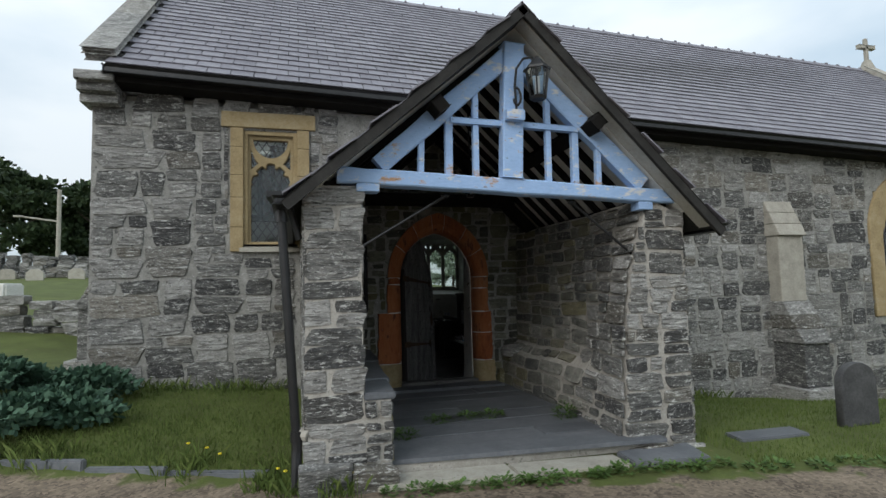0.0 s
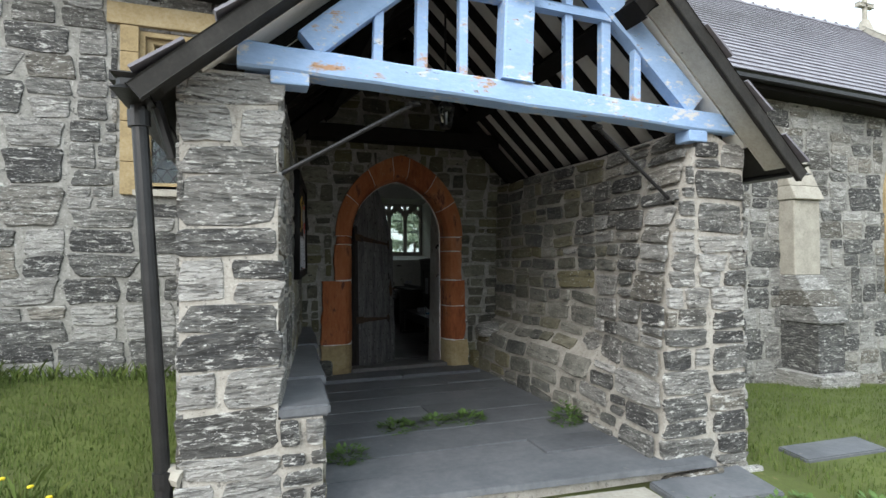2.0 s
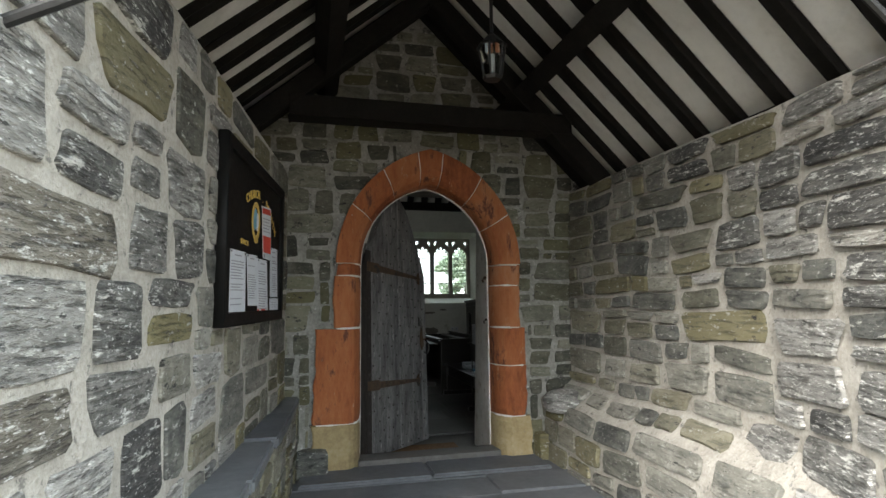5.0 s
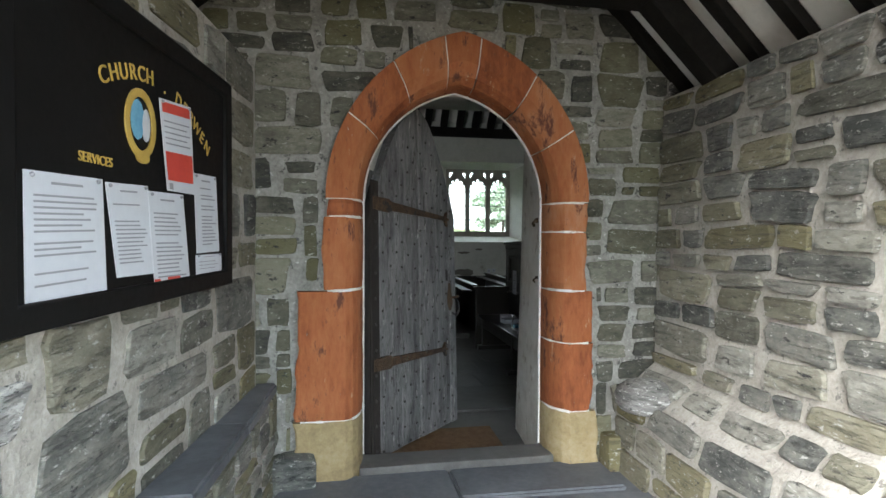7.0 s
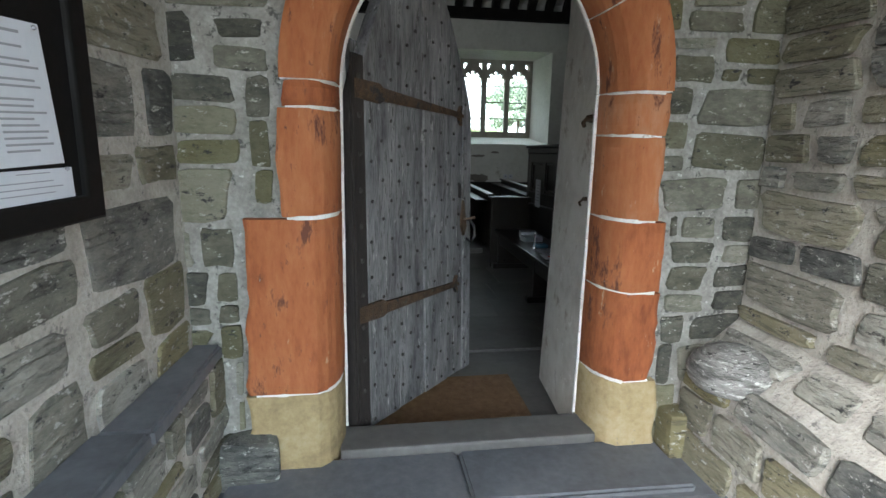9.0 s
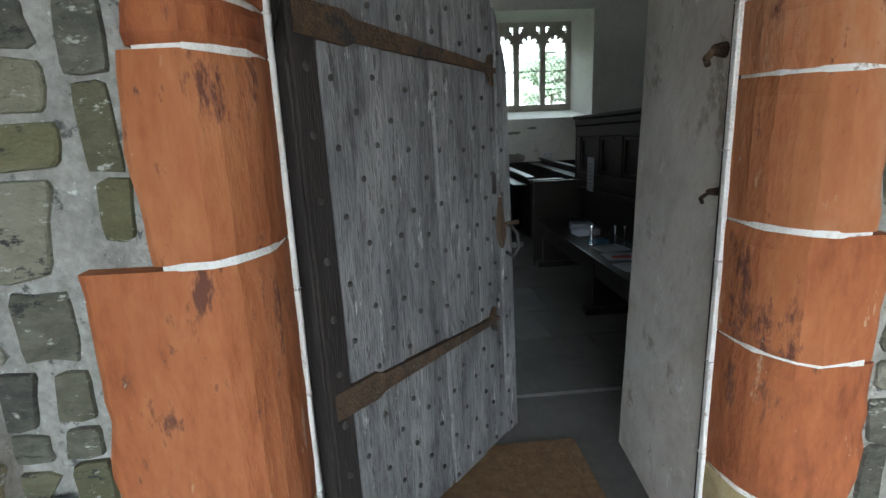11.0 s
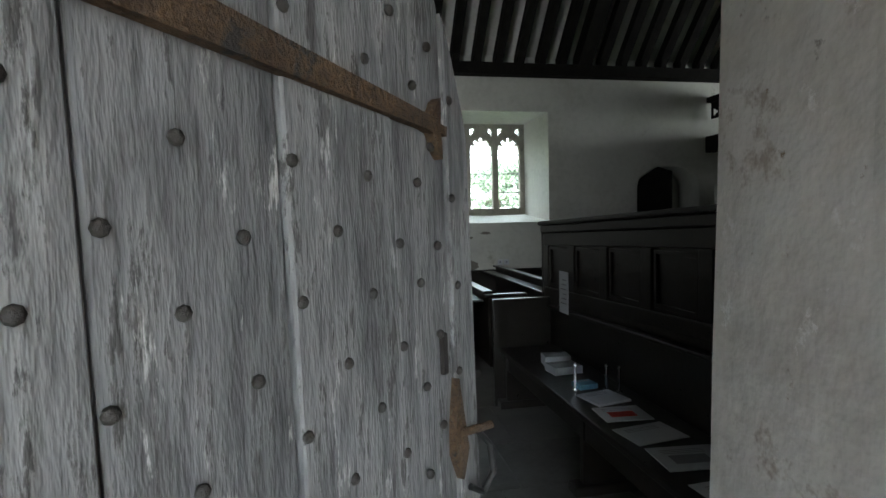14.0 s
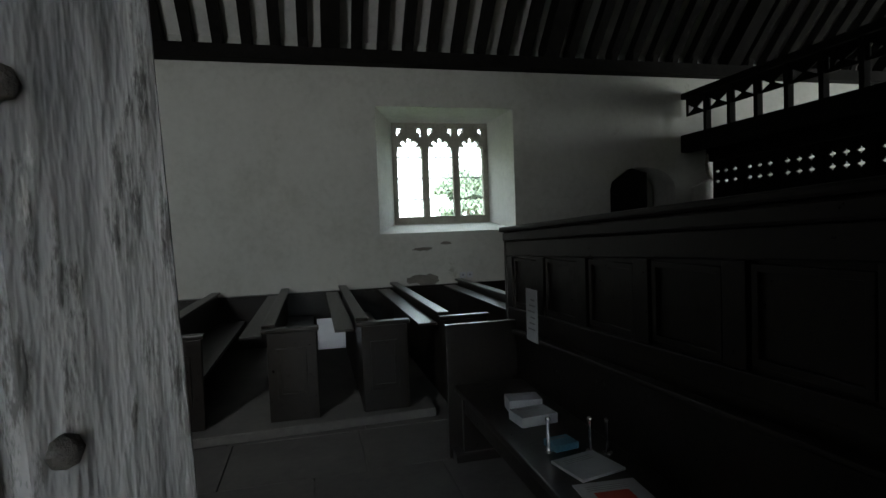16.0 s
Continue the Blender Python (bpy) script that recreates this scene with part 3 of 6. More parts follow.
gme.materials.append(M_ground)
gme.polygons.foreach_set("use_smooth", [True] * len(gme.polygons))
tagged(new("ground", gme), "rough mown churchyard grass with a worn stony path", "ground", kind="structure")


# ---- the church walls ----
W0, W1 = -2.6, 17.4
WIN = (-0.71, 0.02, 2.27, 3.89)          # the small window beside the porch
WIN2 = (11.05, 12.6, 0.95, 3.3)          # the window further along
door_hole = arch_hole(JL - 0.09, JR + 0.09, -0.2, SPRING, APEX + 0.11)
south = thing("wall_south", "rubble stone church wall with lichened grey stones", "wall", (W0, D, 0), kind="structure")
part("mortar_core", plate(rect(W0, W1, -1.6, 4.2), [door_hole, rect(*WIN), rect(*WIN2)], D, D + 0.22), M_mortar_w, south, "weathered grey mortar")
part("wall_head", box((W0, D, 4.2), (W1, D + 0.22, 4.22)), M_mortar_w, south)
inner_hole = [(1.42, -0.2), (2.86, -0.2), (2.86, 2.54), (1.42, 2.54)]
part("plaster_core", plate(rect(W0, W1, -1.6, 4.36), [inner_hole, rect(WIN[0] - 0.3, WIN[1] + 0.3, 2.1, 3.95), rect(10.6, 13.0, 0.8, 3.6)], D + 0.22, INNER), M_reveal, south, "limewashed inner face")
bm = bmesh.new()
rings = []
for k in range(15):
    z = -0.2 + 2.74 * k / 14
    lean = 0.022 * (z - 1.2)
    ring = []
    for j in range(9):
        y = D + 0.224 + (INNER + 0.002 - D - 0.224) * j / 8
        wob = 0.006 * noise.noise((y * 4, z * 3, 2)) + 0.003 * noise.noise((y * 13, z * 11, 5))
        ring.append(bm.verts.new((JR + 0.02 + 0.105 * j / 8 + lean * j / 8 + wob, y - (0.012 * abs(noise.noise((0, z * 5, 9))) if j == 8 else 0), z)))
    ring += [bm.verts.new((2.862, INNER + 0.002, z)), bm.verts.new((2.862, D + 0.224, z))]
    rings.append(ring)
for r, t in zip(rings, rings[1:]):
    for j in range(11):
        bm.faces.new((r[j], r[(j + 1) % 11], t[(j + 1) % 11], t[j]))
bm.faces.new(rings[0][::-1]), bm.faces.new(rings[-1])
part("door_reveal", bm, M_reveal, south, "worn limewashed door reveal")


def south_holes(v0, v1):
    out = [(-1.02, 0.30)] if 4.17 > v1 and v0 > 3.86 else []
    out += [(-0.90, 0.2)] if v1 > 2.17 and v0 < 3.93 else []
    if v1 > 0.15 and v0 < 2.72:
        out.append((1.13, 2.95) if v0 < 1.24 else (1.28, 2.86) if v0 < 1.95 else (1.28 + (v0 - 1.9) * 0.75, 2.88 - (v0 - 1.9) * 0.75))
    if v1 > 0.8 and v0 < 3.7:
        out.append((10.85, 12.8))
    out.append((0.0, 0.62) if v0 < 2.4 else (0.1, 0.1))
    out.append((3.42, 3.8) if v0 < 2.4 else (3.6, 3.6))
    return [(a - W0, b - W0) for a, b in out]


# west gable wall, north and east walls
def gable(x0, x1, name, label, mat_core):
    g = thing(name, label, "wall", (x0, D, 0), kind="structure")
    pts = [(D + 0.23, -1.6), (16.6, -1.6), (16.6, eave_z(x0) - 0.2), (12.2, ridge_z(x0) - 0.25), (D + 0.23, eave_z(x0) + 0.1)]
    m = Matrix.Rotation(radians(90), 4, "Z")
    holes = [arch_hole(10.9, 13.6, 1.5, 2.9, 4.2)] if x0 > 10 else []
    bm = plate(pts, holes, -x1, -x0, m=m)
    part("core", bm, mat_core, g)
    return g


wall_west = gable(W0 + 0.004, -1.75, "wall_west", "rubble stone west gable wall of the church", M_stone)
wall_east = gable(16.5, W1 - 0.004, "wall_east", "plastered east end wall with a pointed window opening", M_plaster)
NW = (3.23, 5.14, 1.43, 3.10)             # far window, inner opening
NG = (3.57, 4.97, 1.61, 3.01)             # its lights
wall_north = thing("wall_north", "uneven pale limewashed plaster wall with damp stains", "wall", (0, NORTH, 0), kind="structure")
rd_hole = [(6.62, -0.3), (7.72, -0.3), (7.72, 1.95)] + [(7.17 + 0.55 * math.cos(math.pi * k / 10), 1.95 + 0.33 * math.sin(math.pi * k / 10)) for k in range(1, 10)] + [(6.62, 1.95)]
part("plaster", plate(rect(W0, W1, -1.6, 4.3), [rect(*NW), rd_hole], NORTH, 16.6), M_plaster, wall_north)
part("recess_back", box((6.5, 16.25, -0.3), (7.9, 16.58, 2.5)), M_plaster, wall_north)
# splayed reveals of the far window
gy_ = 16.40
bm = bmesh.new()
a = [(NW[0] + .001, NORTH, NW[2] + .001), (NW[1] - .001, NORTH, NW[2] + .001), (NW[1] - .001, NORTH, NW[3] - .001), (NW[0] + .001, NORTH, NW[3] - .001)]
g0, g1, g2, g3 = NG[0] - 0.03, NG[1] + 0.03, NG[2] - 0.06, NG[3] + 0.02
b = [(g0, gy_, g2), (g1, gy_, g2), (g1, gy_, g3), (g0, gy_, g3)]
c = [(x, 16.595, z) for x, y, z in b]
o = [(x, 16.595, z) for x, y, z in a]
rings = [[bm.verts.new(p) for p in r] for r in (a, b, c, o)]
for r in range(4):
    for k in range(4):
        bm.faces.new((rings[r][k], rings[r][(k + 1) % 4], rings[(r + 1) % 4][(k + 1) % 4], rings[(r + 1) % 4][k]))
part("window_splay", bm, M_white, wall_north, "white limewashed splayed window reveal")


def patch(name, cx, cz, w, h, seed):
    rnd = random.Random(seed)
    pts = [(cx + w * math.cos(a) * rnd.uniform(0.55, 1.1), cz + h * math.sin(a) * rnd.uniform(0.5, 1.1)) for a in [2 * math.pi * k / 18 for k in range(18)]]
    part(name, plate(pts, [], NORTH - 0.004, NORTH + 0.01), M_repair, wall_north, "bare patch where plaster has fallen")


patch("bare_patch", 3.80, 0.80, 0.28, 0.09, 3)
patch("bare_patch", 3.78, 1.21, 0.16, 0.03, 5)
patch("bare_patch", 4.12, 1.28, 0.11, 0.025, 8)


# far window: three cusped lights with pierced spandrels
n_win = thing("window_1", "three-light leaded stone window with cusped tracery", "window", (4.27, gy_, NG[2]), kind="structure")
holes, lw = [], (NG[1] - NG[0]) / 3
H = NG[3] - NG[2]
for k in range(3):
    x0, x1 = NG[0] + lw * k + 0.035, NG[0] + lw * (k + 1) - 0.035
    cx = (x0 + x1) / 2
    holes.append(arch_hole(x0, x1, NG[2] + 0.04, NG[2] + H * 0.70, NG[2] + H * 0.87, 20, 5, 0.045))
    for s in (-1, 1):
        e = x0 if s < 0 else x1
        t = NG[3] - 0.035
        holes.append([(e, t), (e, t - 0.13), (e - s * 0.04, t - 0.17), (e - s * 0.055, t - 0.10), (e - s * 0.10, t - 0.085), (e - s * 0.085, t - 0.04), (e - s * 0.14, t)])
part("stone_tracery", plate(rect(NG[0] - 0.035, NG[1] + 0.035, NG[2] - 0.07, NG[3] + 0.03), holes, gy_ + 0.01, gy_ + 0.13, 0.012), M_pale, n_win, "grey stone mullions and tracery")
for k in range(3):
    x0, x1 = NG[0] + lw * k + 0.02, NG[0] + lw * (k + 1) - 0.02
    bm = box((x0, gy_ + 0.085, NG[2] + 0.02), (x1, gy_ + 0.089, NG[3] - 0.02))
    pane = part("pane", bm, M_glass_n, n_win)
    pane.visible_shadow = False
    bm = beam(((x0 + x1) / 2, gy_ + 0.075, NG[2]), ((x0 + x1) / 2, gy_ + 0.075, NG[2] + H * 0.85), 0.018, 0.018, 0)
    for j in range(1, 4):
        z = NG[2] + H * 0.75 * j / 3.4
        beam((x0, gy_ + 0.07, z), (x1, gy_ + 0.07, z), 0.018, 0.016, 0, bm)
    part("glazing_bar", bm, M_lead, n_win)
    bm, st = None, 0.105
    zz = NG[2] - 0.5
    while zz < NG[3]:
        for s in (1, -1):
            pa, pb = [x0, zz], [x1, zz + (x1 - x0) * 1.3]
            if s < 0:
                pa, pb = [x1, zz], [x0, zz + (x1 - x0) * 1.3]
            def cl(p, q, lo, hi):
                d = (q[1] - p[1])
                t0, t1 = max(0, (lo - p[1]) / d), min(1, (hi - p[1]) / d)
                return None if t0 >= t1 else ([p[0] + (q[0] - p[0]) * t0, p[1] + d * t0], [p[0] + (q[0] - p[0]) * t1, p[1] + d * t1])
            r = cl(pa, pb, NG[2] + 0.03, NG[3] - 0.03)
            if r:
                bm = beam((r[0][0], gy_ + 0.094, r[0][1]), (r[1][0], gy_ + 0.094, r[1][1]), 0.006, 0.006, 0, bm, up=(0, 1, 0))
        zz += st
    part("lead_lattice", bm, M_lead, n_win)


# small window beside the porch
s_win = thing("window_2", "single-light diamond-leaded window in a yellow sandstone frame", "window", (-0.35, D, 2.2), kind="structure")
lintel = box((-1.0, D - 0.055, 3.93), (0.28, D + 0.1, 4.15), 0.01)
part("lintel", lintel, M_yellow, s_win)
for xa, xb in ((-0.88, WIN[0]), (WIN[1], 0.19)):
    z = 2.17
    for k, h in enumerate((0.34, 0.42, 0.32, 0.40, 0.28)):
        z2 = min(3.926, z + h)
        part("jamb_stone", box((xa - (0.0 if k % 2 else 0.0), D - 0.05, z), (xb, D + 0.1, z2 - 0.004), 0.008), M_yellow, s_win)
        z = z2
bm = prism([(-0.76, D - 0.07), (0.07, D - 0.07), (0.07, D + 0.2), (-0.76, D + 0.2)], 2.16, lambda x, y: 2.235 + (y - D) * 0.25)
part("sill", bm, M_pale, s_win, "lichen-whitened stone sill")
top_light = [(-0.60, 3.80), (-0.09, 3.80)] + [(-0.345 + 0.255 * math.cos(a), 3.80 - 0.29 * math.sin(a)) for a in [math.pi * k / 16 for k in range(1, 16)]]
holes = [arch_hole(-0.63, -0.06, 2.30, 3.12, 3.46, 24, 5, 0.06), top_light,
         [(-0.63, 3.72), (-0.56, 3.52), (-0.50, 3.44), (-0.63, 3.32)], [(-0.06, 3.72), (-0.06, 3.32), (-0.19, 3.44), (-0.13, 3.52)]]
part("tracery", plate(rect(WIN[0] - 0.0, WIN[1], 2.24, 3.90), holes, D + 0.06, D + 0.17, 0.014), M_yellow, s_win)
part("inner_moulding", plate(rect(WIN[0], WIN[1], 2.24, 3.90), [rect(-0.665, -0.025, 2.28, 3.85)], D + 0.0, D + 0.055, 0.012), M_yellow, s_win)
pane = part("pane", box((-0.66, D + 0.135, 2.26), (-0.03, D + 0.139, 3.85)), M_glass, s_win)
bm, zz = None, 1.5
while zz < 3.85:
    for s in (1, -1):
        xa, xb, slope = -0.64, -0.05, 1.45
        p0, p1 = (xa, zz), (xb, zz + (xb - xa) * slope)
        t0, t1 = max(0, (2.28 - p0[1]) / (p1[1] - p0[1])), min(1, (3.83 - p0[1]) / (p1[1] - p0[1]))
        if t0 < t1:
            q = [(p0[0] + (p1[0] - p0[0]) * t, p0[1] + (p1[1] - p0[1]) * t) for t in (t0, t1)]
            q = q if s > 0 else [(xa + xb - x, z) for x, z in q]
            bm = beam((q[0][0], D + 0.125, q[0][1]), (q[1][0], D + 0.125, q[1][1]), 0.012, 0.008, 0, bm, up=(0, 1, 0))
    zz += 0.175
part("lead_lattice", bm, M_lead, s_win)

# window further along the wall
e_win = thing("window_3", "arched sandstone window in the church wall", "window", (11.8, D, 0.9), kind="structure")
part("frame", plate(arch_hole(10.85, 12.8, 0.85, 2.5, 3.68), [arch_hole(11.15, 11.77, 1.05, 2.3, 2.95, 14, 5, 0.06), arch_hole(11.88, 12.5, 1.05, 2.3, 2.95, 14, 5, 0.06)], D - 0.05, D + 0.16, 0.02), M_yellow, e_win)
pane = part("pane", box((11.1, D + 0.10, 1.0), (12.55, D + 0.104, 3.2)), M_glass, e_win)
pane.visible_shadow = False

# ---- church roof ----
SL0, SL1 = 7.50, 12.2
church_roof = thing("church_roof", "grey slate church roof with ridge tiles and stone coping", "roof", (W0, SL0, 4.6), kind="structure")
RX0, RX1 = -2.35, 17.2


def roof_pt(x, t, lift=0.0):
    z0, z1 = eave_z(x), ridge_z(x)
    return Vector((x, SL0 + (SL1 - SL0) * t, z0 + (z1 - z0) * t + lift))


def slab4(bm, p, thick):
    bm = bm or bmesh.new()
    n = (p[1] - p[0]).cross(p[3] - p[0]).normalized()
    lo, hi = [bm.verts.new(v - n * thick) for v in p], [bm.verts.new(v) for v in p]
    bm.faces.new(lo[::-1]), bm.faces.new(hi)
    for k in range(4):
        bm.faces.new((lo[k], lo[(k + 1) % 4], hi[(k + 1) % 4], hi[k]))
    return bm


part("deck", slab4(None, [roof_pt(RX0, 0), roof_pt(RX1, 0), roof_pt(RX1, 1), roof_pt(RX0, 1)], 0.12), M_barge, church_roof)
bm = bmesh.new()
far = [Vector((x, 2 * SL1 - y, z)) for x, y, z in (roof_pt(RX1, 0), roof_pt(RX0, 0), roof_pt(RX0, 1), roof_pt(RX1, 1))]
part("north_slope", slab4(bm, far, 0.12), M_slate, church_roof)
ROWS_N, SW = 27, 0.30
basis_x = (roof_pt(1, 0) - roof_pt(0, 0)).normalized()
basis_y = (roof_pt(0, 1) - roof_pt(0, 0)).normalized()
basis_z = basis_x.cross(basis_y).normalized()
RB = Matrix((basis_x, basis_y, basis_z)).transposed().to_4x4()
slope_len = (roof_pt(0, 1) - roof_pt(0, 0)).length
step = slope_len / ROWS_N


def slate_mesh(seed, w, l):
    rnd = random.Random(seed)
    t, j = 0.014, 0.004
    q = [(-w / 2, 0), (w / 2, 0), (w / 2, l), (-w / 2, l)]
    q = [(x + rnd.uniform(-j, j), y + rnd.uniform(-j, j)) for x, y in q]
    lift = [0.028, 0.028, 0.006, 0.006]
    vs = [(x, y, z - t) for (x, y), z in zip(q, lift)] + [(x, y, z) for (x, y), z in zip(q, lift)]
    me = bpy.data.meshes.new("slate")
    me.from_pydata(vs, [], [(3, 2, 1, 0), (4, 5, 6, 7), (0, 1, 5, 4), (1, 2, 6, 5), (2, 3, 7, 6), (3, 0, 4, 7)])
    me.materials.append(M_slate)
    return me


SLATES = [slate_mesh(k, SW - 0.008, step * 1.18) for k in range(10)]
rnd = random.Random(4)
near_slates, rest = 0, []
for r in range(ROWS_N):
    x = RX0 + (0.15 if r % 2 else 0.0) + 0.15
    while x < RX1 - 0.1:
        m = Matrix.Translation(roof_pt(x, r / ROWS_N)) @ RB @ Matrix.Rotation(radians(rnd.uniform(-0.6, 0.6)), 4, "Z")
        if r < 12 and x < 5.2:
            piece("slate", SLATES[rnd.randrange(10)], m, church_roof)
        else:
            rest.append((SLATES[rnd.randrange(10)], m))
        x += SW
merged("slates", rest, church_roof, M_slate)
x = RX0
while x < RX1 - 0.3:
    p, q = roof_pt(x, 1, 0.03), roof_pt(x + 0.44, 1, 0.03)
    bm = slab4(None, [p + Vector((0, -0.16, -0.12)), q + Vector((0, -0.16, -0.12)), q + Vector((0, 0, 0.03)), p + Vector((0, 0, 0.03))], 0.02)
    slab4(bm, [q + Vector((0, 0.16, -0.12)), p + Vector((0, 0.16, -0.12)), p + Vector((0, 0, 0.03)), q + Vector((0, 0, 0.03))], 0.02)
    rod(q + Vector((-0.03, 0, 0.01)), q + Vector((0.0, 0, 0.01)), 0.055, 0.055, 8, bm)
    part("ridge_tile", bm, M_slate, church_roof)
    x += 0.45
# gutter and dark eaves board
bm = beam(roof_pt(RX0, 0) + Vector((0, -0.02, -0.09)), roof_pt(RX1, 0) + Vector((0, -0.02, -0.09)), 0.10, 0.09, 0.02)
part("gutter", bm, M_iron, church_roof, "black iron gutter")
bm = beam(roof_pt(RX0, 0) + Vector((0, 0.22, -0.16)), roof_pt(RX1, 0) + Vector((0, 0.22, -0.16)), 0.34, 0.10, 0.01)
part("eaves_board", bm, M_black, church_roof)
# stone coping on the west gable and its kneeler
bm = beam(roof_pt(-2.46, 0.03, 0.03), roof_pt(-2.46, 1.0, 0.03), 0.34, 0.14, 0.02)
part("coping", bm, M_stone, church_roof, "weathered gable coping stones")
for k in range(7):
    a, b = roof_pt(-2.46, k / 7 + 0.023, 0.11), roof_pt(-2.46, (k + 1) / 7 + 0.017, 0.11)
    part("coping_stone", beam(a, b, 0.38, 0.09, 0.02), M_stone, church_roof)
for k, (w, h) in enumerate(((0.42, 0.13), (0.32, 0.12), (0.2, 0.12))):
    z = eave_z(-2.5) - 0.10 - 0.12 * k
    part("kneeler_stone", box((-2.70, D - w + 0.02, z - h), (-2.25, D + 0.2, z - 0.005), 0.02), M_stone, church_roof)
bm = box((-1.35, 12.0, 8.2), (-0.6, 12.6, 9.6), 0.03)
part("bellcote_base", bm, M_pale, church_roof)
# east gable coping and cross
bm = beam(roof_pt(17.3, 0.0, 0.08), roof_pt(17.3, 1.0, 0.08), 0.36, 0.18, 0.02)
part("coping", bm, M_pale, church_roof)
cross = thing("gable_cross", "weathered stone cross finial on the far gable", "cross", (17.3, 12.2, ridge_z(17.3) + 0.15))
cz = ridge_z(17.3)
part("pedestal", rod((17.3, 12.2, cz + 0.0), (17.3, 12.2, cz + 0.34), 0.24, 0.11, 8), M_pale, cross)
part("shaft", beam((17.3, 12.2, cz + 0.3), (17.3, 12.2, cz + 1.06), 0.11, 0.11, 0.02, up=(0, 1, 0)), M_pale, cross)
part("arm", beam((17.0, 12.2, cz + 0.78), (17.6, 12.2, cz + 0.78), 0.11, 0.11, 0.02), M_pale, cross)

# buttresses
def buttress(x, y, zb, w, label, turn=0):
    g = thing("buttress", label, "buttress", (x, y, zb))
    m = Matrix.Translation((x, y, 0)) @ Matrix.Rotation(radians(turn), 4, "Z")
    def add(nm, prof, mat, w2=w):
        bm = bmesh.new()
        lo, hi = [bm.verts.new((-w2 / 2, -p, z)) for p, z in prof], [bm.verts.new((w2 / 2, -p, z)) for p, z in prof]
        bm.faces.new(lo), bm.faces.new(hi[::-1])
        for k in range(len(prof)):
            bm.faces.new((lo[k], lo[(k + 1) % len(prof)], hi[(k + 1) % len(prof)], hi[k]))
        bmesh.ops.bevel(bm, geom=bm.edges[:], offset=0.012, segments=1, affect="EDGES")
        bm.transform(m)
        part(nm, bm, mat, g)
    add("plinth", [(-0.1, zb), (0.75, zb), (0.75, zb + 0.35), (-0.1, zb + 0.35)], M_stone, w + 0.25)
    add("lower_stage", [(-0.1, zb + 0.352), (0.62, zb + 0.352), (0.62, zb + 1.1), (-0.1, zb + 1.1)], M_stone)
    for k in range(3):
        z0, z1, p0, p1 = zb + 1.1 + 0.24 * k, zb + 1.1 + 0.24 * (k + 1), 0.68 - 0.13 * k, 0.68 - 0.13 * (k + 1)
        add("weathering_stone", [(-0.1, z0 + 0.002), (p0, z0 + 0.002), (p1, z1), (-0.1, z1)], M_stone, w + 0.06)
    add("upper_stage", [(-0.1, zb + 1.82), (0.26, zb + 1.82), (0.26, zb + 3.0), (-0.1, zb + 3.0)], M_pale)
    for k in range(3):
        z0, z1, p0, p1 = zb + 3.0 + 0.22 * k, zb + 3.0 + 0.22 * (k + 1), 0.33 - 0.10 * k, 0.33 - 0.10 * (k + 1)
        add("weathering_stone", [(-0.1, z0 + 0.002), (p0, z0 + 0.002), (p1, z1), (-0.1, z1)], M_pale, w + 0.06)
    return g


buttress(8.62, D, -0.62, 0.56, "stepped stone buttress with sandstone facing and lichen")
buttress(-2.6, 9.7, 0.3, 0.7, "low stone buttress against the west gable", -90)

# ---- the porch walls ----
def lx(y):
    return 0.56 + (y - FRONT) * 0.115


def rxi(y):
    return 3.34 + (y - FRONT) * 0.012


PT_L, PT_R = 2.47, 2.42
porch_l = thing("porch_wall_left", "rough rubble porch side wall with pale mortar joints", "wall", (0.3, FRONT, 0.1), kind="structure")
part("mortar_core", prism([(0.07, FRONT + 0.02), (lx(FRONT) - 0.02, FRONT + 0.02), (lx(D) - 0.02, D), (0.07, D)], -0.4, PT_L), M_mortar, porch_l)
porch_r = thing("porch_wall_right", "rough rubble porch side wall of thin slaty stones", "wall", (3.5, FRONT, 0.1), kind="structure")


def profile_x(z, t):
    """Inner face of the right wall: t = 0 at the rounded front corner, 1 towards the church, where its foot spreads into a seat."""
    f = [(-0.6, 2.97), (0.1, 2.98), (0.5, 3.02), (1.2, 3.06), (1.7, 3.13), (2.45, 3.36)]
    b = [(-0.6, 3.05), (0.1, 3.06), (0.48, 3.09), (0.58, 3.12), (0.76, 3.33), (2.45, 3.38)]
    zs, fx = zip(*f)
    zb, bx = zip(*b)
    return float(np.interp(z, zs, fx)) * (1 - t) + float(np.interp(z, zb, bx)) * t


def right_face(u, v):
    y = D - u
    x = profile_x(v, smooth(FRONT + 0.1, FRONT + 1.5, y))
    x += 0.03 * smooth(FRONT + 0.10, FRONT, y)
    return Vector((x, y, v + 0.03 * noise.noise((y * 1.5, v * 2, 7))))


bm = bmesh.new()
zs_, ys_ = [-0.6, 0.1, 0.3, 0.48, 0.58, 0.67, 0.76, 1.0, 1.2, 1.5, 1.7, 2.0, 2.25, PT_R], [0.0, 0.5, 1.0, 1.5, 1.9, 2.2, 2.5, 2.8, 3.1, D - FRONT - 0.03]
inn = [[bm.verts.new(right_face(u, z) + Vector((0.02, 0, 0))) for z in zs_] for u in ys_]
out_ = [[bm.verts.new((3.78, D - u, z if z < PT_R else 2.25)) for z in zs_] for u in ys_]
for g_ in (inn, out_):
    for i in range(len(ys_) - 1):
        for j in range(len(zs_) - 1):
            bm.faces.new((g_[i][j], g_[i + 1][j], g_[i + 1][j + 1], g_[i][j + 1]))
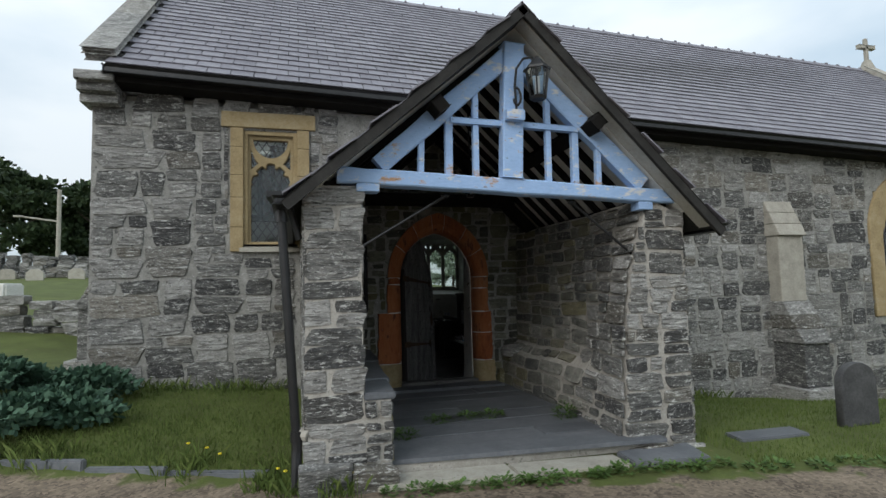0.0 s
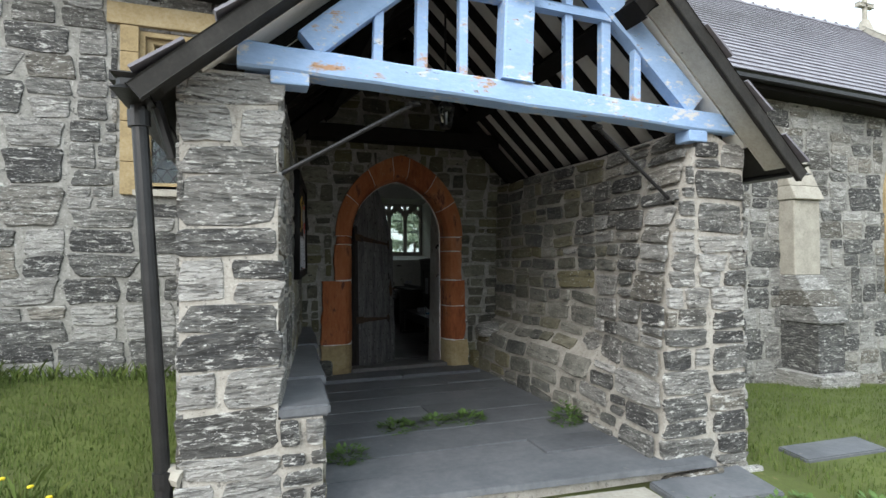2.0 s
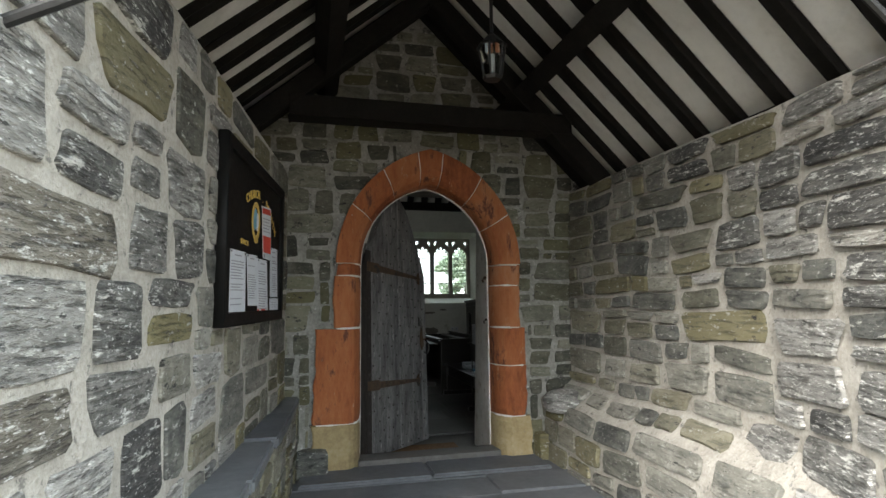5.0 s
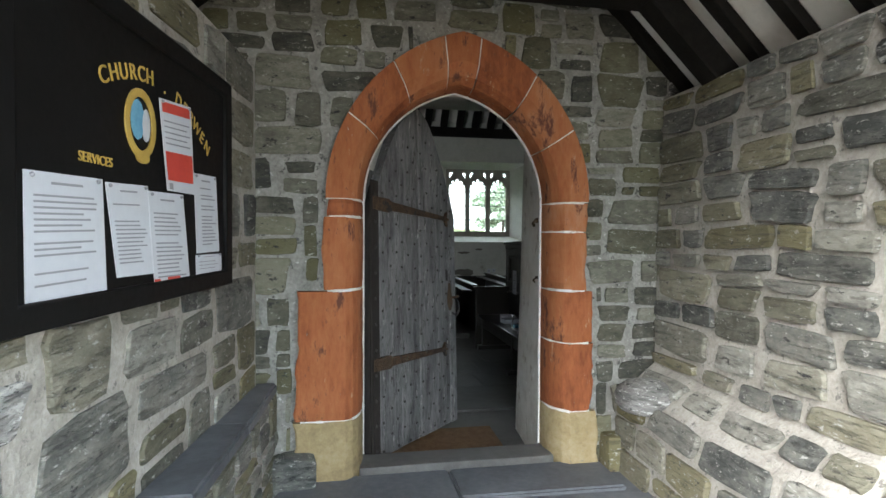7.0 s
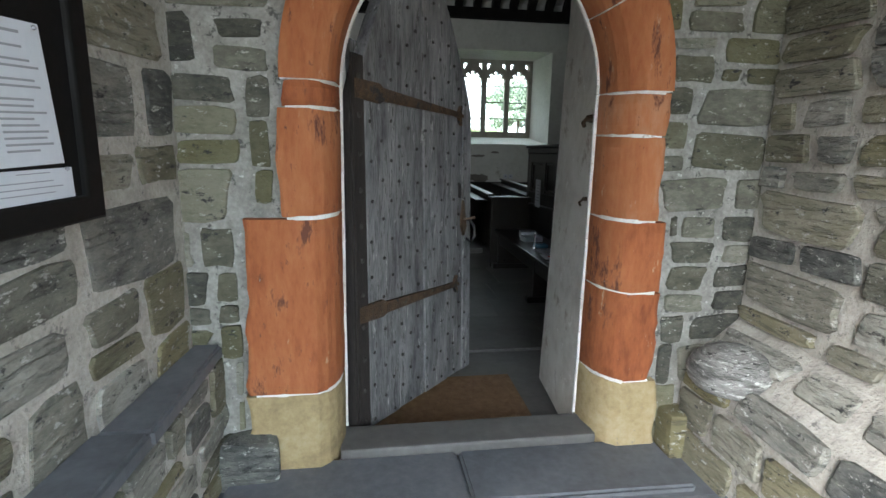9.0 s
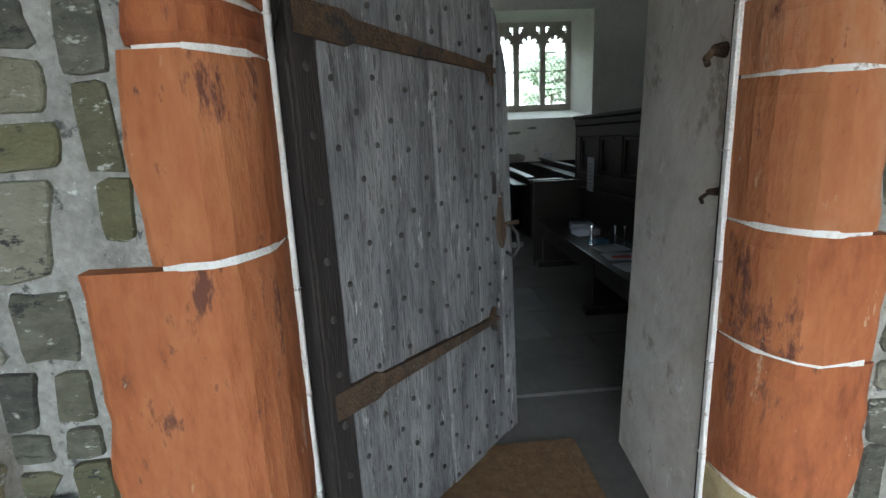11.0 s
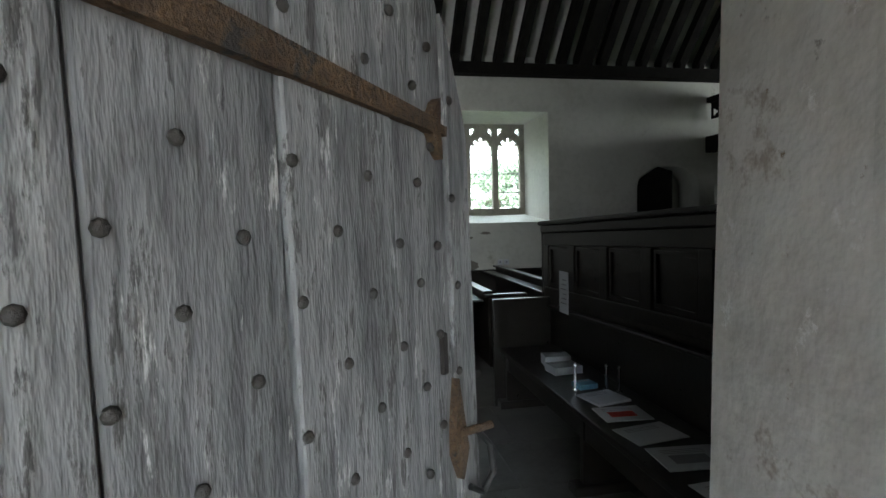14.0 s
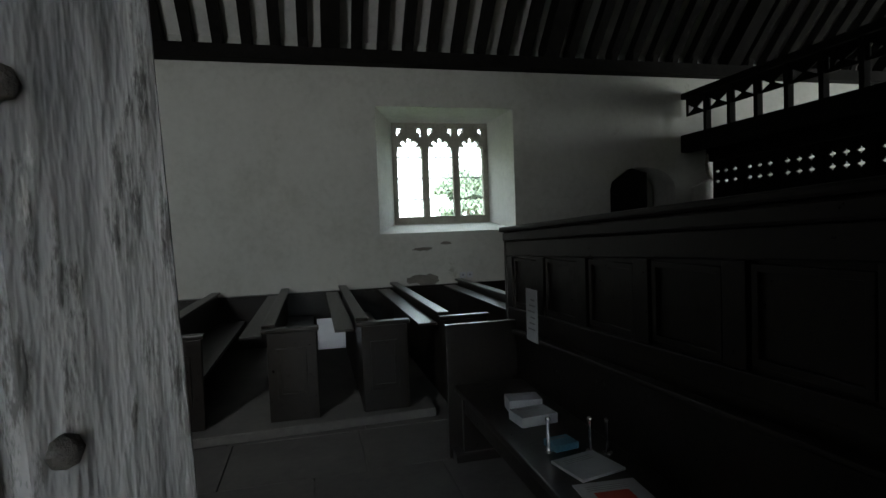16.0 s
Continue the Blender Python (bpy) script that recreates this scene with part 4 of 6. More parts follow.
for i in range(len(ys_) - 1):
    bm.faces.new((inn[i][-1], inn[i + 1][-1], out_[i + 1][-1], out_[i][-1]))
for j in range(len(zs_) - 1):
    bm.faces.new((inn[-1][j], inn[-1][j + 1], out_[-1][j + 1], out_[-1][j]))
part("mortar_core", bm, M_mortar, porch_r)
# stone seat along the left wall
bench_l = thing("stone_bench", "stone bench with slate slab seat along the porch wall", "bench", (0.8, FRONT, 0.13))
part("core", prism([(lx(FRONT) - 0.019, FRONT + 0.022), (0.77, FRONT + 0.02), (1.02, D), (lx(D) - 0.019, D)], 0.0, 0.66), M_mortar, bench_l)
for k in range(5):
    y0, y1 = FRONT + 0.0 + (D - FRONT) * k / 5, FRONT + (D - FRONT) * (k + 1) / 5 - 0.012
    e0, e1 = 0.80 + 0.072 * (y0 - FRONT), 0.80 + 0.072 * (y1 - FRONT)
    part("slate_slab", prism([(lx(y0) - 0.02, y0), (e0 + random.uniform(-.01, .02), y0), (e1 + random.uniform(-.01, .02), y1), (lx(y1) - 0.02, y1)], 0.664 + 0.01 * (k % 2), 0.725 + 0.01 * (k % 2), bevel=0.012), M_flag, bench_l)

# ---- porch floor ----
porch_floor = thing("porch_floor", "worn grey slate slab paving", "floor", (2, FRONT, 0.1), kind="structure")
part("bed", prism([(0.6, 4.62), (3.4, 4.5), (3.4, D + 0.2), (0.6, D + 0.2)], -0.5, 0.085), M_mortar, porch_floor)
y, k = 0.0, 0
rnd = random.Random(9)
while y < 3.25:
    d = rnd.uniform(0.30, 0.46)
    cuts = [0.62, rnd.uniform(1.5, 2.5), 3.36] if k % 3 == 1 else [0.62, 3.36]
    for xa, xb in zip(cuts, cuts[1:]):
        f = lambda x: 4.60 - 0.085 * (x - 0.8) if y == 0 else 4.55
        y0a, y0b = (f(xa), f(xb)) if k == 0 else (4.55 + y, 4.50 + y)
        part("slate_slab", prism([(xa + 0.004, y0a), (xb - 0.004, y0b), (xb - 0.004, 4.50 + y + d - 0.006), (xa + 0.004, 4.55 + y + d - 0.006)], 0.088, 0.13 + rnd.uniform(-.004, .004), bevel=0.005), M_flag, porch_floor)
    y += d
    k += 1
step1 = thing("entrance_step", "pale worn stone step before the porch", "step", (1.7, 4.3, -0.1))
for xa, xb in ((0.62, 1.78), (1.79, 2.80)):
    f = lambda x, y: y - 0.087 * (x - 0.62)
    part("step_stone", prism([(xa, f(xa, 4.32)), (xb, f(xb, 4.32)), (xb, f(xb, 4.62)), (xa, f(xa, 4.62))], -0.25, 0.025, bevel=0.012), M_pale, step1)
solo("slate_paver", prism([(2.81, 4.11), (3.52, 4.02), (3.62, 4.46), (2.84, 4.44)], -0.2, 0.045, bevel=0.01), M_flag, "dark slate slab beside the porch step", "paving slab")
step3 = thing("door_step", "dark slate step below the church door", "step", (2, 7.6, 0.1))
for xa, xb in ((1.05, 2.02), (2.03, 2.98)):
    part("slate_slab", prism([(xa, 7.53), (xb, 7.51), (xb, D), (xa, D)], 0.05, 0.16, bevel=0.012), M_flag, step3)
bm = bmesh.new()
rings = []
for z, r_ in ((0.545, 0.155), (0.575, 0.18), (0.625, 0.185), (0.665, 0.168), (0.70, 0.125), (0.715, 0.06)):
    rings.append([bm.verts.new((3.16 + r_ * 1.0 * math.cos(a) * (1 + 0.05 * noise.noise((a, z * 5, 1))), 7.62 + r_ * 0.95 * math.sin(a) * (1 + 0.06 * noise.noise((a, z * 4, 6))), z)) for a in [2 * math.pi * k / 22 for k in range(22)]])
for r, t in zip(rings, rings[1:]):
    for j in range(22):
        bm.faces.new((r[j], r[(j + 1) % 22], t[(j + 1) % 22], t[j]))
bm.faces.new(rings[0][::-1]), bm.faces.new(rings[-1])
part("ledge_stone", bm, M_stone, porch_r, "rounded grey capping stone at the end of the seat", smooth=True)
solo("threshold", box((JL - 0.02, D - 0.005, -0.1), (JR + 0.02, D + 0.2, SILL), 0.012), M_flag_in, "worn stone door threshold", kind="structure")

# ---- porch gable: painted truss ----
truss = thing("porch_truss", "flaking pale blue painted timber gable truss", "truss", (2.0, FRONT, 2.5))
TY = FRONT + 0.06


def tie_z(x):
    return 2.565 - 0.038 * (x - 0.36)


def wavy_beam(p, q, w, h, seed, n=14):
    """An old hand-hewn timber with uneven edges."""
    rnd = random.Random(seed)
    p, q = Vector(p), Vector(q)
    d = (q - p).normalized()
    up = Vector((0, 1, 0)).cross(d) * -1
    bm = bmesh.new()
    rings = []
    for k in range(n + 1):
        c = p.lerp(q, k / n)
        a, b = 1 + rnd.uniform(-.07, .07), 1 + rnd.uniform(-.07, .07)
        prof = [(-1, -.8), (-.85, -1), (.85, -1), (1, -.8), (1, .8), (.85, 1), (-.85, 1), (-1, .8)]
        rings.append([bm.verts.new(c + Vector((0, 1, 0)) * y * w / 2 + up * z * h / 2 * (a if z > 0 else b)) for y, z in prof])
    for r, s in zip(rings, rings[1:]):
        for k in range(8):
            bm.faces.new((r[k], r[(k + 1) % 8], s[(k + 1) % 8], s[k]))
    bm.faces.new(rings[0][::-1]), bm.faces.new(rings[-1])
    return bm


part("tie_beam", wavy_beam((0.34, TY, tie_z(0.34)), (3.70, TY, tie_z(3.70)), 0.16, 0.135, 2), M_blue, truss)
part("king_post", beam((1.93, TY - 0.03, tie_z(1.9) + 0.07), (1.99, TY - 0.03, 3.86), 0.20, 0.13, 0.01, up=(0, 1, 0)), M_blue, truss)
part("principal_rafter", wavy_beam((0.70, TY, 2.66), (1.96, TY, 3.78), 0.11, 0.17, 4, 8), M_blue, truss)
part("principal_rafter", wavy_beam((3.34, TY, 2.56), (2.02, TY, 3.76), 0.11, 0.17, 5, 8), M_blue, truss)
part("rail", beam((1.36, TY - 0.01, 3.105), (1.90, TY - 0.01, 3.10), 0.06, 0.055), M_blue, truss)
part("rail", beam((2.0, TY - 0.01, 3.10), (2.64, TY - 0.01, 3.085), 0.06, 0.055), M_blue, truss)
for x in (1.08, 1.34, 1.60, 2.33, 2.61, 2.86):
    zt = 2.66 + (x - 0.72) * 0.905 - 0.07 if x < 2 else 2.56 + (3.38 - x) * 0.92 - 0.07
    part("stud", beam((x, TY, tie_z(x) + 0.06), (x + 0.01, TY, zt), 0.055 if x not in (1.34, 2.61) else 0.07, 0.055, 0.004, up=(0, 1, 0)), M_blue, truss)
for x, s in ((0.52, 1), (3.40, -1)):
    part("bracket", box((x - 0.02, TY - 0.07, tie_z(x) - 0.135), (x + 0.18 * s + (0 if s > 0 else 0.06), TY + 0.07, tie_z(x) - 0.065), 0.01) if s > 0 else box((x - 0.14, TY - 0.07, tie_z(x) - 0.145), (x + 0.02, TY + 0.07, tie_z(x) - 0.065), 0.01), M_blue, truss)
part("lamp_block", box((1.86, TY - 0.17, 3.10), (2.04, TY - 0.095, 3.20), 0.01), M_blue, truss)

# ---- porch roof ----
porch_roof = thing("porch_roof", "slate porch roof on blackened rafters with white plaster", "roof", (2, FRONT, 2.4), kind="structure")
AX, AZ = 2.00, 4.11                       # ridge
EL, ER = (-0.08, 2.33), (4.02, 2.14)      # eaves in x, z
YV, YB = FRONT - 0.22, D                  # front verge, church wall


def slope_pt(side, t, y, lift=0.0):
    ex, ez = EL if side == 0 else ER
    n = Vector((-(AZ - ez), 0, (AX - ex))) if side == 0 else Vector(((AZ - ez), 0, -(AX - ex)))
    n.normalize()
    return Vector((ex + (AX - ex) * t, y, ez + (AZ - ez) * t)) + n * lift


for side in (0, 1):
    q = [slope_pt(side, 0, YV), slope_pt(side, 0, YB), slope_pt(side, 1, YB), slope_pt(side, 1, YV)]
    q = [v.copy() for v in (q if side else [q[0], q[3], q[2], q[1]])]
    bm = bmesh.new()
    up = [slope_pt(side, t, y, 0.0) for t, y in ((0, YV), (0, YB), (1, YB), (1, YV))]
    dn = [slope_pt(side, t, y, -0.05) for t, y in ((0, YV), (0, YB), (1, YB), (1, YV))]
    A, B = [bm.verts.new(v) for v in up], [bm.verts.new(v) for v in dn]
    bm.faces.new(A), bm.faces.new(B[::-1])
    for k in range(4):
        bm.faces.new((A[k], B[k], B[(k + 1) % 4], A[(k + 1) % 4]))
    part("deck", bm, M_barge, porch_roof)
    # white plaster between the rafters
    bm = bmesh.new()
    up = [slope_pt(side, t, y, -0.054) for t, y in ((0.1, FRONT - 0.02), (0.1, YB), (1, YB), (1, FRONT - 0.02))]
    dn = [slope_pt(side, t, y, -0.075) for t, y in ((0.1, FRONT - 0.02), (0.1, YB), (1, YB), (1, FRONT - 0.02))]
    A, B = [bm.verts.new(v) for v in up], [bm.verts.new(v) for v in dn]
    bm.faces.new(A), bm.faces.new(B[::-1])
    for k in range(4):
        bm.faces.new((A[k], B[k], B[(k + 1) % 4], A[(k + 1) % 4]))
    part("plaster", bm, M_white, porch_roof, "white plaster between rafters")
    # common rafters
    nrm = (slope_pt(side, 0, 0, 1) - slope_pt(side, 0, 0)).normalized()
    for k in range(11):
        y = FRONT + 0.28 + k * 0.305
        part("rafter", beam(slope_pt(side, 0.10, y, -0.10), slope_pt(side, 0.99, y, -0.10), 0.07, 0.05, 0.006, up=nrm), M_black, porch_roof)
    # purlin, seen poking out at the front
    part("purlin", beam(slope_pt(side, 0.56, YV + 0.03, -0.20), slope_pt(side, 0.56, YB, -0.20), 0.12, 0.13, 0.01, up=nrm), M_black, porch_roof)
    part("wall_plate", beam((0.30, FRONT + 0.05, 2.46) if side == 0 else (3.54, FRONT + 0.05, 2.40), (0.36, YB, 2.46) if side == 0 else (3.56, YB, 2.40), 0.14, 0.10), M_black, porch_roof)
    # barge board and slates
    part("barge_board", beam(slope_pt(side, -0.02, YV - 0.02, -0.06), slope_pt(side, 1.0, YV - 0.02, -0.03), 0.03, 0.085, 0.006, up=nrm), M_barge, porch_roof, "dark weathered barge board")
    part("soffit_board", beam(slope_pt(side, 0.02, YV + 0.10, -0.06), slope_pt(side, 0.98, YV + 0.10, -0.06), 0.17, 0.03, 0.004, up=nrm), M_barge if side == 0 else M_pale, porch_roof)
    rowsn, L = 12, (slope_pt(side, 1, 0) - slope_pt(side, 0, 0)).length
    bx = Vector((0, -1, 0)) if side == 0 else Vector((0, 1, 0))
    by = (slope_pt(side, 1, 0) - slope_pt(side, 0, 0)).normalized()
    PB = Matrix((bx, by, bx.cross(by))).transposed().to_4x4()
    pm = [slate_mesh(40 + k + side * 10, 0.285, L / rowsn * 1.18) for k in range(6)]
    places = []
    for r in range(rowsn):
        y = YV + 0.08 + (0.14 if r % 2 else 0)
        while y < YB:
            places.append((pm[random.randrange(6)], Matrix.Translation(slope_pt(side, r / rowsn, y, 0.004)) @ PB))
            y += 0.29
    merged("slates", places, porch_roof, M_slate)
for k in range(9):
    y0, y1 = YV + k * 0.41, YV + k * 0.41 + 0.40
    bm = slab4(None, [Vector((AX - .13, y0, AZ - .06)), Vector((AX - .13, y1, AZ - .06)), Vector((AX, y1, AZ + .06)), Vector((AX, y0, AZ + .06))][::-1], 0.02)
    slab4(bm, [Vector((AX + .13, y1, AZ - .06)), Vector((AX + .13, y0, AZ - .06)), Vector((AX, y0, AZ + .06)), Vector((AX, y1, AZ + .06))][::-1], 0.02)
    part("ridge_tile", bm, M_slate, porch_roof)
# inner truss with arched braces towards the church wall
for yy in (7.40,):
    part("tie_beam", beam((0.95, yy, 2.86), (3.15, yy, 2.86), 0.14, 0.16, 0.01), M_black, porch_roof)
    part("principal_rafter", beam(slope_pt(0, 0.14, yy, -0.2), slope_pt(0, 1, yy, -0.2), 0.14, 0.15, 0.01, up=(0, 1, 0)), M_black, porch_roof)
    part("principal_rafter", beam(slope_pt(1, 0.14, yy, -0.2), slope_pt(1, 1, yy, -0.2), 0.14, 0.15, 0.01, up=(0, 1, 0)), M_black, porch_roof)
# porch gutters
for side, (ex, ez) in enumerate((EL, ER)):
    part("gutter", beam((ex - 0.03 + 0.06 * side, YV, ez - 0.03), (ex - 0.03 + 0.06 * side, YB, ez - 0.03), 0.10, 0.07, 0.02), M_iron, porch_roof, "black gutter")

# downpipe
pipe = thing("downpipe", "black cast-iron downpipe with hopper beside the porch", "drainpipe", (-0.02, 4.545, ground_z(-0.02, 4.545)))
part("pipe", rod((-0.12, 4.565, 2.30), (0.0, 4.545, 0.36), 0.038, 0.038, 14), M_iron, pipe, smooth=False)
bm = prism([(-0.23, 4.485), (-0.03, 4.485), (-0.03, 4.645), (-0.23, 4.645)], 2.36, 2.41)
bm = join(bm, rod((-0.12, 4.565, 2.28), (-0.13, 4.565, 2.37), 0.05, 0.10, 8))
part("hopper", bm, M_iron, pipe)
part("collar", rod((-0.118, 4.565, 2.24), (-0.114, 4.565, 2.16), 0.052, 0.052, 14), M_iron, pipe)
part("collar", rod((-0.002, 4.545, 0.46), (0.0, 4.545, 0.38), 0.05, 0.05, 14), M_iron, pipe)
part("shoe", tube([(0.0, 4.545, 0.38), (0.0, 4.540, 0.30), (-0.01, 4.485, ground_z(0, 4.485) + 0.03)], 0.042), M_iron, pipe)
part("outlet", tube([(0.02, 4.565, 0.44), (0.09, 4.525, 0.42)], 0.05), M_pale, pipe, "white pipe socket")
part("swan_neck", tube([(-0.13, 4.585, 2.36), (-0.05, 4.605, 2.30), (0.03, 4.625, 2.02)], 0.03), M_iron, pipe)

# tie rods bracing the beam to the walls
for p, q, lab in (((1.32, TY + 0.06, 2.42), (0.54, TY + 0.02, 1.95), ""), ((2.60, TY + 0.06, 2.38), (3.34, TY + 0.05, 1.79), "")):
    br = thing("tie_rod", "thin iron brace rod between beam and porch wall", "brace", q, group="porch tie rods")
    part("bar", rod(p, q, 0.013, 0.013, 8), M_iron, br)
    s = -1 if q[0] < 2 else 1
    part("foot", tube([q, (q[0] + 0.0 * s, q[1], q[2] - 0.09)], 0.013), M_iron, br)
    part("eye_plate", ball(p, 0.03, (1.6, 1.2, 0.7), 1), M_iron, br)

# ---- lanterns ----
def lantern(at, s, label, hang):
    x, y, z = at
    g = thing("lantern", label, "lantern", at)
    part("cap", rod((x, y, z + 0.10 * s), (x, y, z + 0.17 * s), 0.095 * s, 0.03 * s, 6), M_iron, g)
    part("rim", rod((x, y, z + 0.085 * s), (x, y, z + 0.10 * s), 0.10 * s, 0.10 * s, 6), M_iron, g)
    part("base", rod((x, y, z - 0.13 * s), (x, y, z - 0.11 * s), 0.055 * s, 0.065 * s, 6), M_iron, g)
    for k in range(6):
        a = math.pi * k / 3
        part("glazing_bar", rod((x + 0.06 * s * math.cos(a), y + 0.06 * s * math.sin(a), z - 0.11 * s), (x + 0.09 * s * math.cos(a), y + 0.09 * s * math.sin(a), z + 0.09 * s), 0.007 * s, 0.007 * s, 6), M_iron, g)
    pane = part("glass", rod((x, y, z - 0.108 * s), (x, y, z + 0.084 * s), 0.055 * s, 0.083 * s, 6), M_glass, g)
    pane.visible_shadow = False
    part("bulb", rod((x, y, z - 0.08 * s), (x, y, z + 0.04 * s), 0.018 * s, 0.018 * s, 8), M_paper, g, "white lamp tube")
    part("finial", ball((x, y, z + 0.18 * s), 0.018 * s, sub=1), M_iron, g)
    for pts in hang:
        part("bracket" if len(pts) > 2 else "chain", tube(pts, 0.011), M_iron, g)
    return g


lx0, ly0, lz0 = 2.12, FRONT - 0.22, 3.42
hook = [(1.98 + 0.0, FRONT - 0.05, 3.20), (1.96, FRONT - 0.07, 3.42), (1.97, FRONT - 0.10, 3.58), (2.02, FRONT - 0.15, 3.66), (2.09, FRONT - 0.20, 3.66), (lx0, ly0, 3.60)]
scroll = [(1.965 + 0.04 * math.sin(t), FRONT - 0.09 - 0.02 * t / 3, 3.34 + 0.07 * math.cos(t) - 0.012 * t) for t in [k * 0.6 for k in range(9)]]
lantern((lx0, ly0, lz0), 1.25, "black iron lantern on a scrolled bracket, gable post", [hook, scroll])
lantern((2.12, 6.3, 2.83), 0.9, "black glass lantern hung from the porch roof", [[(2.12, 6.3, 2.98), (2.12, 6.3, 4.0)]])

# ---- red sandstone door surround ----
surround = thing("door_surround", "red sandstone pointed door arch with chamfered stones", "arch", (2.06, D, 0.1), kind="structure")


def jamb_block(x_in, x_out, z0, z1, mat):
    """A chamfered jamb stone with a worn face and a ragged outer edge; the chamfer runs on its opening side."""
    s = 1 if x_in > x_out else -1
    g = 0.004
    poly = [(x_out, D - 0.05), (x_out + s * 0.012, D - 0.056), ((x_out + x_in - s * 0.10) / 2, D - 0.056), (x_in - s * 0.10, D - 0.055), (x_in - s * 0.06, D - 0.025), (x_in - s * 0.03, D + 0.02), (x_in - s * 0.01, D + 0.07), (x_in, D + 0.13), (x_in, D + 0.21), (x_out, D + 0.21)]
    n, m = max(4, int((z1 - z0) / 0.045)), len(poly)
    bm, rings = bmesh.new(), []
    for k in range(n + 1):
        z = z0 + g + (z1 - z0 - 2 * g) * k / n
        edge = 0.007 if k in (0, n) else 0.0
        ring = []
        for q, (x, y) in enumerate(poly):
            rag = 0.022 * noise.noise((z * 7, x_out * 9, 1)) + 0.010 * noise.noise((z * 23, x_out * 9, 4)) if q in (0, 1, m - 1) else 0.004 * noise.noise((z * 9, x * 9, 2))
            wear = 0.007 * noise.noise((x * 6, z * 6, 3)) + 0.003 * noise.noise((x * 21, z * 17, 6)) if y < D + 0.12 else 0.0
            ring.append(bm.verts.new((x + rag - (s * edge if 2 < q < 8 else 0), y + wear + (edge if y < D + 0.1 else 0), z + (0.006 * noise.noise((x * 9, z0, 8)) if k in (0, n) else 0))))
        rings.append(ring)
    for r, t in zip(rings, rings[1:]):
        for q in range(m):
            bm.faces.new((r[q], r[(q + 1) % m], t[(q + 1) % m], t[q]))
    bm.faces.new(rings[0][::-1]), bm.faces.new(rings[-1])
    return part("jamb_stone", bm, mat, surround, smooth=False)


for z0, z1, xo, mm in ((0.12, 0.50, 1.14, M_yellow), (0.50, 1.24, 1.15, M_red), (1.24, 1.66, 1.30, M_red), (1.66, 1.76, 1.32, M_red)):
    jamb_block(JL, xo, z0, z1, mm)
for z0, z1, xo, mm in ((0.12, 0.48, 2.96, M_yellow), (0.48, 0.90, 2.92, M_red), (0.90, 1.22, 2.91, M_red), (1.22, 1.58, 2.87, M_red), (1.58, 1.76, 2.87, M_red)):
    jamb_block(JR, xo, z0, z1, mm)
inner_a, outer_a = arch(JL, JR, 1.76, APEX, 24), arch(1.31, 2.88, 1.76, 2.74, 24)
prof = [(0.0, D + 0.21), (0.0, D + 0.13), (0.04, D + 0.05), (0.17, D - 0.01), (0.42, D - 0.055), (1.0, D - 0.055), (1.0, D + 0.21)]
for k0, k1 in ((0, 9), (9, 16), (16, 22), (22, 26), (26, 33), (33, 40), (40, 48)):
    bm = bmesh.new()
    rings = []
    for k in range(k0, k1 + 1):
        f = (0.075 if k == k0 else -0.075 if k == k1 else 0)
        kk = min(47.999, max(0, k + f))
        i, fr = int(kk), kk - int(kk)
        pi = Vector(inner_a[i]).lerp(Vector(inner_a[min(48, i + 1)]), fr)
        po = Vector(outer_a[i]).lerp(Vector(outer_a[min(48, i + 1)]), fr)
        rings.append([bm.verts.new((pi.x + (po.x - pi.x) * t, y, pi.y + (po.y - pi.y) * t)) for t, y in prof])
    for r, s in zip(rings, rings[1:]):
        for j in range(len(prof)):
            bm.faces.new((r[j], r[(j + 1) % len(prof)], s[(j + 1) % len(prof)], s[j]))
    bm.faces.new(rings[0][::-1]), bm.faces.new(rings[-1])
    part("voussoir", bm, M_red, surround)
# pale pointing behind the joints and a white sealant line round the opening
def joint(x_in, x_out, z):
    s = 1 if x_in > x_out else -1
    prof_ = [(x_out, D - 0.047), (x_in - s * 0.102, D - 0.047), (x_in - s * 0.065, D - 0.018), (x_in - s * 0.036, D + 0.026), (x_in - s * 0.016, D + 0.074), (x_in - s * 0.007, D + 0.132), (x_in - s * 0.007, D + 0.205), (x_out, D + 0.205)]
    bm = prism(prof_ if s > 0 else prof_[::-1], z - 0.008, z + 0.008)
    for v in bm.verts:
        v.co.z += 0.006 * noise.noise((v.co.x * 9, z, 8)) + 0.003 * noise.noise((v.co.x * 40, v.co.y * 30, v.co.z * 50))
    part("pointing", bm, M_line, surround, "white pointing in the joints")


for z, xo in ((0.50, 1.17), (1.24, 1.32), (1.66, 1.33), (1.76, 1.34)):
    joint(JL, xo, z)
for z, xo in ((0.48, 2.90), (0.90, 2.89), (1.22, 2.86), (1.58, 2.85), (1.76, 2.85)):
    joint(JR, xo, z)
bm, rings = bmesh.new(), []
for k in range(49):
    pi, po = Vector(inner_a[k]), Vector(outer_a[k])
    rings.append([bm.verts.new((pi.x + (po.x - pi.x) * t, y, pi.y + (po.y - pi.y) * t)) for t, y in [(0.03, D + 0.205), (0.03, D + 0.14), (0.065, D + 0.06), (0.19, D + 0.0), (0.435, D - 0.048), (0.985, D - 0.048), (0.985, D + 0.205)]])
for r, s in zip(rings, rings[1:]):
    for j in range(7):
        bm.faces.new((r[j], r[(j + 1) % 7], s[(j + 1) % 7], s[j]))
bm.faces.new(rings[0][::-1]), bm.faces.new(rings[-1])
part("pointing", bm, M_line, surround)
